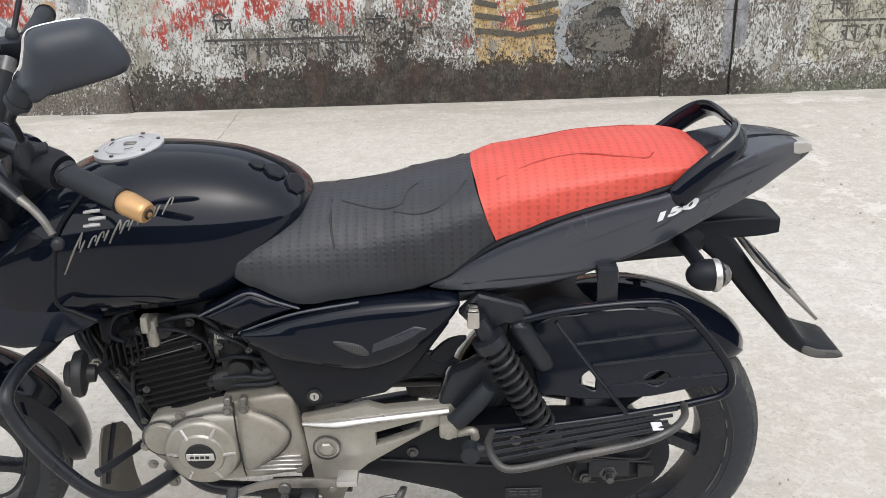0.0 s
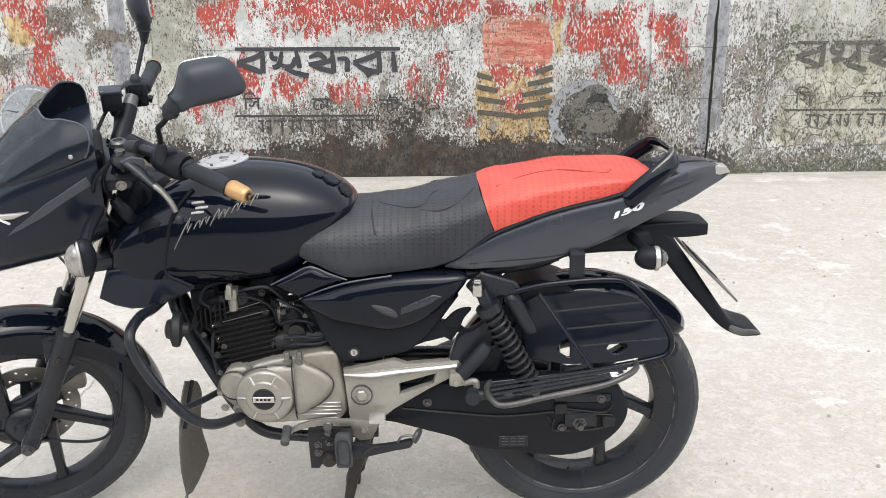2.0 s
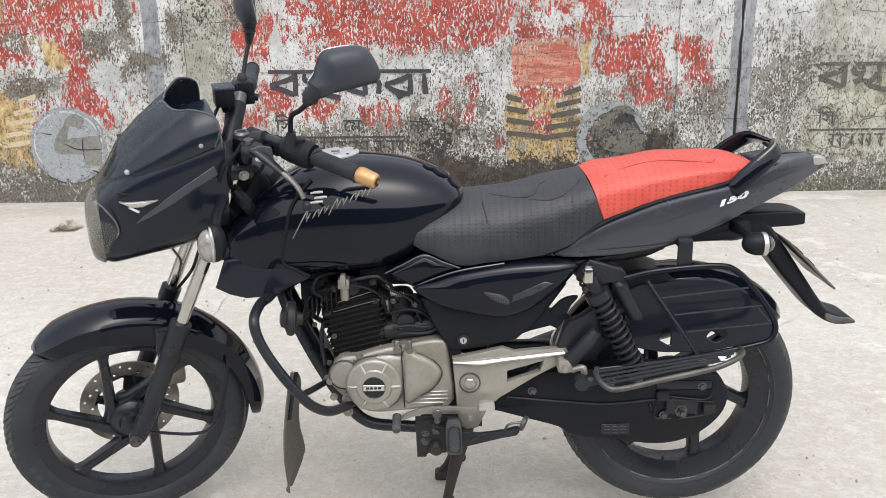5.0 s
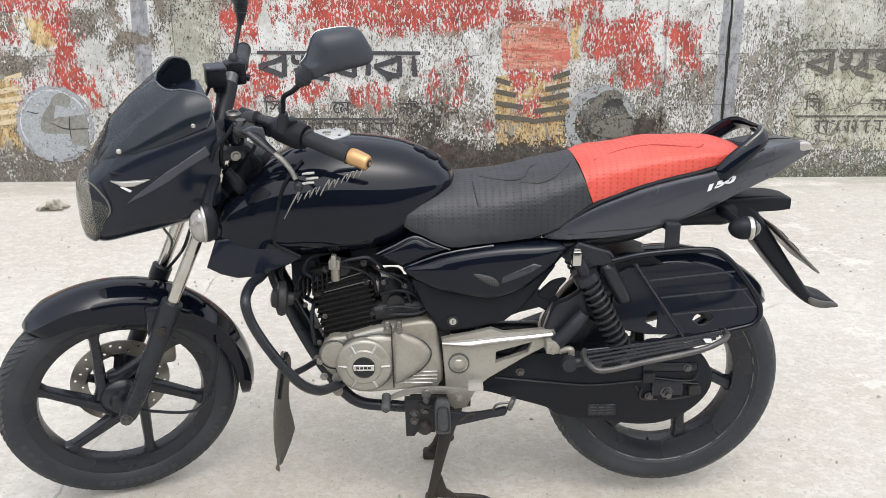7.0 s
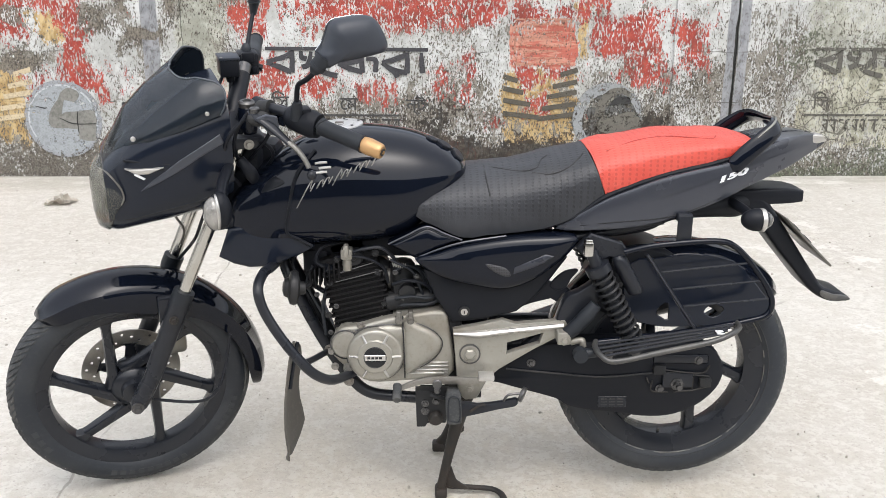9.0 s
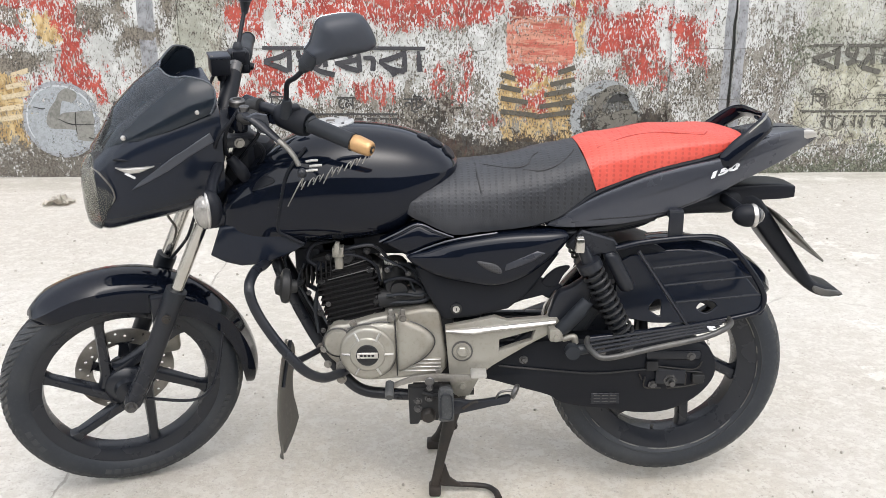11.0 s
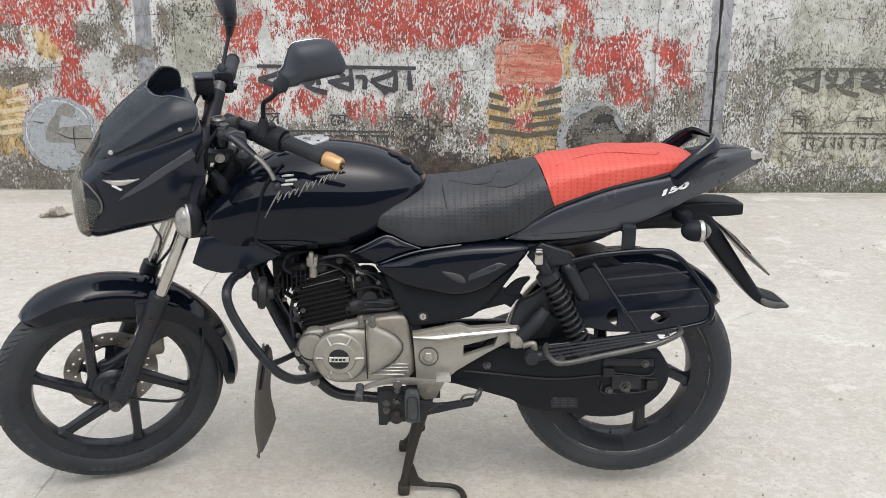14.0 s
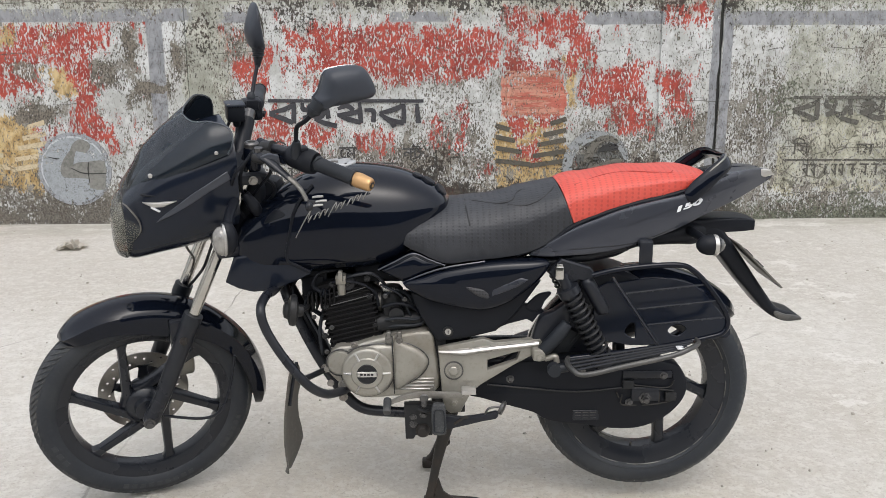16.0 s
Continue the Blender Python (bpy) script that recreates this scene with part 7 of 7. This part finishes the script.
part("peg_rim", tube([(0.097, -0.227, 0.300), (0.097, -0.227, 0.352), (0.110, -0.227, 0.362), (0.122, -0.227, 0.352), (0.122, -0.227, 0.300), (0.097, -0.227, 0.300)], 0.0018, 6), rubber, peg)
plate = part("peg_bracket", join(prism([(0.018, 0.345), (0.021, 0.247), (0.042, 0.247), (0.048, 0.257), (0.092, 0.257), (0.10, 0.300), (0.10, 0.345)], -0.158, -0.130, 0.004, 2), tube([(0.03, -0.10, 0.315), (0.18, -0.10, 0.315)], 0.016, 12, 2, straight=True)), engine_black, bike, "black foot peg bracket")
part("bracket_boss", lathe([(0.0001, -0.017), (0.012, -0.017), (0.0155, -0.012), (0.0185, -0.006), (0.0185, 0.004)], (0.067, -0.160, 0.274), "y", 20), rust, plate, "rusty round boss")
for x, z in ((0.042, 0.312), (0.042, 0.291), (0.068, 0.318)):
    part("bracket_bolt", bolt(x, -0.160, z, 0.007), steel_dark, plate)
part("bracket_rib", tube([(0.054, -0.161, 0.336), (0.075, -0.165, 0.330), (0.09, -0.162, 0.325)], 0.006, 8), engine_black, plate)
stand = part("side_stand", prism(rounded([(0.120, 0.322), (0.169, 0.316), (0.23, 0.324), (0.258, 0.331), (0.266, 0.325), (0.260, 0.310), (0.224, 0.303), (0.145, 0.284), (0.122, 0.284)], 2), -0.178, -0.160, 0.006, 2), frame_black, bike, "folded black side stand")
part("stand_hook", tube([(0.230, -0.172, 0.322), (0.238, -0.176, 0.339), (0.253, -0.176, 0.344), (0.273, -0.174, 0.344)], 0.003, 8), steel_dark, stand)
foot = lathe([(0.0001, -0.006), (0.017, -0.006), (0.019, -0.003), (0.019, 0.003), (0.0001, 0.005)], (0, 0, 0), "x", 18)
foot.transform(pose(0.277, -0.168, 0.338, 0, 16, -24))
part("stand_foot", foot, steel_dark, stand, "worn dark stand foot")
part("stand_spring", tube([(0.150, -0.180, 0.300), (0.175, -0.182, 0.318), (0.186, -0.182, 0.318)], 0.0035, 8), rust, stand)

# centre stand
cstand = part("centre_stand", join(tube([(0.145, -0.085, 0.30), (0.126, -0.085, 0.235), (0.111, -0.085, 0.175), (0.100, -0.082, 0.122), (0.087, -0.076, 0.055), (0.080, -0.072, 0.022)], [0.020, 0.0185, 0.015, 0.0125, 0.0115, 0.0115], 14), tube([(0.145, 0.10, 0.29), (0.132, 0.13, 0.16), (0.10, 0.155, 0.055), (0.08, 0.168, 0.02)], 0.0125, 12), tube([(0.13, -0.08, 0.20), (0.128, 0.12, 0.16)], 0.011, 10, 2, straight=True)), rust, bike, "rusty black tubular centre stand")
part("stand_shoe", block(0.066, 0.098, -0.092, -0.050, -0.001, 0.028, 0.007), rust, cstand)
part("stand_shoe", block(0.06, 0.10, 0.15, 0.185, -0.001, 0.026, 0.007), rust, cstand)
part("stand_web", prism(rounded([(0.100, 0.085), (0.110, 0.083), (0.122, 0.046), (0.150, 0.026), (0.148, 0.017), (0.095, 0.030)], 2), -0.073, -0.065, 0.002), rust, cstand)
part("stand_tang", tube([(0.085, -0.068, 0.030), (0.11, -0.062, 0.022), (0.156, -0.06, 0.018), (0.215, -0.065, 0.015), (0.238, -0.085, 0.013), (0.246, -0.115, 0.011)], [0.006, 0.007, 0.007, 0.007, 0.008, 0.009], 10), rust, cstand)

# rear wheel and swing arm
rear_wheel = part("rear_wheel", join(rim_mesh(RX, RZ, 0.225, 0.187, 0.042), lathe([(0.03, -0.06), (0.07, -0.05), (0.075, -0.02), (0.075, 0.045), (0.03, 0.06)], (RX, 0, RZ), "y", 30)), rim_black, bike, "black six-spoke cast rear wheel")
part("tyre", tyre(RX, RZ, RR, 0.225, 0.104, 64), tyre_rubber, rear_wheel, "dusty worn black rear tyre")
# pale broken arcs along the tyre bead
for a0, a1 in ((-118, -104), (-98, -74), (-70, -52), (-49, -40), (-30, -12), (-8, 4), (9, 14), (20, 38), (-142, -134)):
    part("bead_scuff", tube([(RX + 0.2325 * math.cos(radians(a0 + (a1 - a0) * k / 5)), -0.0446, RZ + 0.2325 * math.sin(radians(a0 + (a1 - a0) * k / 5))) for k in range(6)], [0.0008, 0.0016, 0.0012, 0.0017, 0.0013, 0.0007], 6), steel_mid, rear_wheel, "", False)
part("tyre_valve", tube([(RX - 0.016, 0.0, RZ - 0.204), (RX - 0.017, -0.012, RZ - 0.190), (RX - 0.0175, -0.018, RZ - 0.178)], [0.006, 0.0045, 0.0035], 10), steel_mid, rear_wheel, "small metal tyre valve")
part("tread", tread_ribs(RX, RZ, RR, 0.104, 76), tread_dust, rear_wheel, "grey dusty tread ribs", False)
part("wheel_line", lathe([(0.2415, 0.002), (0.2415, -0.0008), (0.2432, -0.0008), (0.2432, 0.002)], (RX, -0.0515, RZ), "y", 90, True), tyre_mark, rear_wheel)
for k in range(6):
    part("spoke", spoke(RX, RZ, 49 + 60 * k, 0.055, 0.195, 0.036, 0.026, 0.024, 66), rim_black, rear_wheel)
part("rear_mudguard", mudguard(RX, RZ, 0.341, lambda f: 0.05 + 0.05 * math.exp(-((f - 0.55) / 0.3) ** 2), 0.072, 168, 38, 40, (0.10, 0.10)), gloss_black, bike, "glossy black rear mudguard")
HOLE_FRONT = ((0.609, 0.513), (0.617, 0.532), (0.635, 0.539), (0.638, 0.497), (0.623, 0.502))
HOLE_REAR = ((0.725, 0.516), (0.738, 0.532), (0.760, 0.533), (0.774, 0.521), (0.758, 0.505), (0.742, 0.504))
part("inner_guard", prism(rounded([(0.44, 0.55), (0.47, 0.63), (0.53, 0.68), (0.60, 0.68), (0.66, 0.64), (0.62, 0.56), (0.56, 0.50), (0.50, 0.50)], 3), -0.075, 0.075, 0.01), satin_black, bike, "black plastic inner mudguard")
part("mudguard_side", prism([rounded([(0.525, 0.635), (0.60, 0.655), (0.69, 0.665), (0.784, 0.648), (0.845, 0.59), (0.893, 0.525), (0.886, 0.495), (0.84, 0.500), (0.80, 0.492), (0.74, 0.480), (0.68, 0.478), (0.62, 0.478), (0.56, 0.490), (0.534, 0.50)], 2), rounded(HOLE_FRONT, 2), rounded(HOLE_REAR, 2)], -0.083, -0.076, 0.002), fairing_black, bike, "glossy black side of the rear mudguard")
chain = part("chain_case", prism(rounded([(0.185, 0.40), (0.190, 0.352), (0.224, 0.341), (0.30, 0.318), (0.365, 0.298), (0.39, 0.281), (0.44, 0.268), (0.51, 0.260), (0.58, 0.249), (0.645, 0.25), (0.70, 0.268), (0.742, 0.298), (0.77, 0.335), (0.778, 0.372), (0.765, 0.41), (0.73, 0.44), (0.60, 0.455), (0.458, 0.455), (0.30, 0.445), (0.22, 0.435)], 3), -0.118, -0.058, 0.012, 2), satin_black, bike, "dusty black chain case")
part("case_seam", tube([(0.24, -0.121, 0.385), (0.36, -0.121, 0.372), (0.48, -0.121, 0.362), (0.62, -0.121, 0.372), (0.74, -0.121, 0.362)], 0.0025, 6), engine_black, chain)
part("case_label", block(0.47, 0.54, -0.1205, -0.1175, 0.279, 0.308, 0.001, 1), frame_black, chain, "faint printed label", False)
part("label_bars", join(*[block(0.477 + 0.02 * (k % 3), 0.492 + 0.02 * (k % 3), -0.1215, -0.1204, 0.285 + 0.008 * (k // 3), 0.2865 + 0.008 * (k // 3), 0.0) for k in range(9)]), tray_steel, chain, "", False)
for s in (-1, 1):
    f = (lambda b: b) if s < 0 else mirrored
    part("swing_arm", f(tube([(0.17, -0.085, 0.43), (0.40, -0.09, 0.425), (0.60, -0.092, 0.385), (0.73, -0.09, 0.352)], [0.02, 0.021, 0.02, 0.016], 12)), frame_black, bike, "black swing arm")
    shock = part("shock_absorber", f(tube([(0.423, -0.165, 0.70), (0.455, -0.165, 0.628), (0.542, -0.165, 0.46)], [0.014, 0.016, 0.015], 14, 3)), frame_black, bike, "black rear shock absorber")
    coil, a, b = [], Vector((0.444, -0.165, 0.652)), Vector((0.537, -0.165, 0.472))
    d = (b - a).normalized()
    e1 = d.cross(Vector((0, 1, 0))).normalized()
    e2 = d.cross(e1)
    for i in range(12 * 14 + 1):
        t = 2 * math.pi * i / 14
        coil.append(a + (b - a) * (i / 168) + (e1 * math.cos(t) + e2 * math.sin(t)) * 0.024)
    part("spring", f(tube(coil, 0.0043, 6, straight=True)), engine_black, shock, "black coil spring")
    part("spring_collar", f(tube([(0.438, -0.165, 0.664), (0.447, -0.165, 0.646)], 0.029, 16, 2, straight=True)), frame_black, shock)
    part("spring_collar", f(tube([(0.535, -0.165, 0.476), (0.544, -0.165, 0.458)], 0.029, 16, 2, straight=True)), frame_black, shock)
    part("top_nut", f(join(block(0.405, 0.426, -0.187, -0.16, 0.69, 0.725, 0.004), block(0.407, 0.424, -0.185, -0.165, 0.722, 0.73, 0.003))), chrome, shock, "chrome cap nut")
    part("gas_canister", f(tube([(0.490, -0.145, 0.682), (0.496, -0.145, 0.668), (0.533, -0.145, 0.600), (0.538, -0.145, 0.588)], [0.011, 0.0185, 0.0185, 0.012], 14)), frame_black, shock)
# thin tubes in place of the highlights along the bracket's edges
for pts in (((0.60, 0.353), (0.60, 0.325), (0.64, 0.322)), ((0.655, 0.322), (0.70, 0.326), (0.735, 0.335)), ((0.70, 0.36), (0.70, 0.33)), ((0.598, 0.385), (0.65, 0.378), (0.72, 0.372), (0.738, 0.392)), ((0.585, 0.36), (0.592, 0.345))):
    part("bracket_edge", tube([(a, -0.1235, b) for a, b in pts], 0.0020, 6), rust, bike)
for x, z in ((0.60, 0.37), (0.715, 0.335)):
    part("adjuster_block", block(x, x + 0.03, -0.131, -0.118, z, z + 0.025, 0.004), engine_black, bike)
part("axle_plate", join(block(0.625, 0.70, -0.126, -0.116, 0.333, 0.372, 0.004), block(0.60, 0.735, -0.122, -0.114, 0.395, 0.42, 0.006)), frame_black, bike)
part("axle_nut", join(lathe([(0.017, 0.002), (0.017, -0.004), (0.0115, -0.005), (0.0115, -0.014), (0.0001, -0.015)], (RX - 0.012, -0.124, RZ + 0.003), "y", 6), lathe([(0.007, -0.015), (0.007, -0.026), (0.0001, -0.027)], (RX - 0.012, -0.124, RZ + 0.003), "y", 12)), steel_dark, bike, "hexagon axle nut")
for x, z in ((0.555, 0.425), (0.71, 0.405), (0.62, 0.33), (0.49, 0.42), (0.30, 0.40)):
    part("case_bolt", bolt(x, -0.122, z, 0.0075), steel_dark, bike)
for s in (-1, 1):
    f = (lambda b: b) if s < 0 else mirrored
    part("subframe_rail", f(tube([(0.12, -0.10, 0.66), (0.30, -0.105, 0.70), (0.46, -0.105, 0.725), (0.60, -0.10, 0.755)], 0.012, 12)), frame_black, bike)
part("subframe_stay", tube([(0.28, -0.10, 0.43), (0.375, -0.105, 0.515), (0.435, -0.105, 0.585), (0.462, -0.105, 0.64), (0.468, -0.105, 0.70)], 0.013, 12), frame_black, bike, "black rear frame stay")
part("battery_tray", join(block(0.10, 0.25, -0.09, 0.09, 0.555, 0.70, 0.02), block(0.07, 0.20, -0.09, 0.09, 0.48, 0.57, 0.02)), satin_black, bike)
part("peg_hanger", prism(rounded([(0.352, 0.505), (0.360, 0.545), (0.376, 0.580), (0.405, 0.594), (0.438, 0.618), (0.458, 0.640), (0.470, 0.62), (0.450, 0.560), (0.41, 0.50), (0.38, 0.485)], 3), -0.148, -0.112, 0.008, 2), frame_black, bike, "black cast hanger for the pillion peg")
part("hanger_fin", prism(rounded([(0.338, 0.598), (0.352, 0.618), (0.372, 0.634), (0.398, 0.640), (0.404, 0.634), (0.388, 0.614), (0.378, 0.594), (0.358, 0.586)], 3), -0.12, -0.112, 0.002), satin_black, bike)
part("tool_cover", prism([(0.25, 0.535), (0.295, 0.553), (0.342, 0.565), (0.358, 0.556), (0.372, 0.577), (0.393, 0.582), (0.374, 0.599), (0.327, 0.611), (0.30, 0.582), (0.259, 0.541)], -0.118, -0.104, 0.003), satin_black, bike, "black plastic cover behind the side panel")
part("shock_bracket", prism([(0.392, 0.700), (0.425, 0.735), (0.50, 0.712), (0.515, 0.690), (0.500, 0.672), (0.470, 0.678), (0.445, 0.664), (0.42, 0.668)], -0.150, -0.125, 0.004), frame_black, bike, "black shock absorber bracket")
ppeg = part("pillion_peg", tube([(0.372, -0.155, 0.49), (0.385, -0.17, 0.503), (0.42, -0.175, 0.545), (0.44, -0.175, 0.572)], [0.013, 0.017, 0.018, 0.014], 14), rubber, bike, "folded black rubber pillion peg")
part("peg_clamp", join(block(0.352, 0.385, -0.185, -0.145, 0.472, 0.505, 0.006), bolt(0.368, -0.186, 0.485, 0.008), tube([(0.385, -0.17, 0.475), (0.41, -0.175, 0.482), (0.415, -0.175, 0.466)], 0.008, 10)), alloy, ppeg, "silver peg clamp")
part("step_mount", join(tube([(0.40, -0.20, 0.456), (0.44, -0.20, 0.462)], 0.012, 12, 2, straight=True), lathe([(0.017, -0.012), (0.018, 0.0), (0.017, 0.012)], (0.405, -0.2, 0.456), "y", 18)), rubber, bike)

# side guard for clothing, with its foot tray
sguard = part("clothing_guard", tube([(0.50, -0.165, 0.695), (0.576, -0.17, 0.713), (0.705, -0.172, 0.723), (0.758, -0.172, 0.706), (0.817, -0.172, 0.640), (0.850, -0.172, 0.584), (0.845, -0.172, 0.545), (0.80, -0.172, 0.528), (0.70, -0.172, 0.508), (0.60, -0.172, 0.493), (0.445, -0.172, 0.475)], 0.0072, 10), gloss_black, bike, "black tubular clothing guard with a foot tray")
for a, b in (((0.587, 0.649), (0.788, 0.671)), ((0.616, 0.607), (0.822, 0.628)), ((0.646, 0.565), (0.846, 0.584))):
    part("guard_rod", tube([(a[0], -0.172, a[1]), (b[0], -0.172, b[1])], 0.0028, 8, 2, straight=True), frame_black, sguard)
part("guard_strut", tube([(0.552, -0.168, 0.69), (0.61, -0.172, 0.605), (0.677, -0.172, 0.508)], 0.007, 8, flat=0.6), frame_black, sguard)
part("guard_arm", join(block(0.618, 0.652, -0.168, -0.160, 0.716, 0.782, 0.003), block(0.618, 0.652, -0.165, -0.08, 0.765, 0.785, 0.004)), frame_black, sguard)
part("tray_rim", tube([(0.445, -0.172, 0.477), (0.436, -0.21, 0.48), (0.445, -0.245, 0.472), (0.474, -0.262, 0.466), (0.57, -0.262, 0.487), (0.683, -0.262, 0.512), (0.735, -0.25, 0.527), (0.765, -0.215, 0.528), (0.775, -0.172, 0.523)], 0.0068, 10), tray_steel, sguard)
for k in range(4):
    y = -0.188 - 0.0175 * k
    part("tray_bar", tube([(0.443, y, 0.477 - 0.003 * k), (0.76 - 0.012 * k, y, 0.525)], 0.0034, 8, 2, straight=True), frame_black, sguard)
part("tray_mark", block(0.706, 0.724, -0.246, -0.225, 0.523, 0.5265, 0.001, 1), white_mark, sguard, "", False)

# ---- loose things on the ground ----
def wrapper():
    bm = bmesh.new()
    r = random.Random(5)
    g = []
    for i in range(9):
        g.append([bm.verts.new((0.16 * (i / 8 - 0.5) + r.uniform(-0.01, 0.01), 0.13 * (j / 6 - 0.5) + r.uniform(-0.01, 0.01), 0.004 + r.choice((0.0, 0.012, 0.03, 0.055)) * (1 - abs(i / 8 - 0.5)) ** 1.5)) for j in range(7)])
    for i in range(8):
        for j in range(6):
            bm.faces.new((g[i][j], g[i + 1][j], g[i + 1][j + 1], g[i][j + 1]))
    bmesh.ops.solidify(bm, geom=bm.faces[:], thickness=0.002)
    return bm


paper = worn("crumpled_wrapper", (0.62, 0.59, 0.53), (0.25, 0.20, 0.15), 0.6, 0, 0, 40, 0.5)
litter = tagged(part("crumpled_wrapper", wrapper(), paper, None, "", False), "crumpled pale wrapper lying on the concrete", "litter")
litter.location = (-2.2, 3.14, 0.001)


def pebbles():
    """Grit and small stones scattered over the yard."""
    verts, faces = [], []
    r = random.Random(8)
    for _ in range(900):
        x, y = r.uniform(-4.5, 5.0), r.uniform(-1.6, 3.8)
        s = r.choice((0.003, 0.003, 0.004, 0.005, 0.008))
        a, n0 = r.uniform(0, 6), len(verts)
        for k in range(5):
            t = a + 2 * math.pi * k / 5
            verts.append((x + s * math.cos(t) * r.uniform(0.7, 1.2), y + s * math.sin(t) * r.uniform(0.7, 1.2), -0.006))
        for k in range(5):
            t = a + 2 * math.pi * k / 5
            verts.append((x + 0.6 * s * math.cos(t), y + 0.6 * s * math.sin(t), s * r.uniform(0.3, 0.6)))
        faces.append(tuple(n0 + 5 + k for k in range(5)))
        faces += [(n0 + k, n0 + (k + 1) % 5, n0 + 5 + (k + 1) % 5, n0 + 5 + k) for k in range(5)]
    me = bpy.data.meshes.new("gravel")
    me.from_pydata(verts, [], faces)
    me.materials.append(worn("grit", (0.40, 0.38, 0.335), (0.24, 0.225, 0.195), 0.85, 0, 0, 80, 0.6))
    return new("gravel", me)


tagged(pebbles(), "scattered grit and small stones on the concrete", "gravel", kind="stuff")
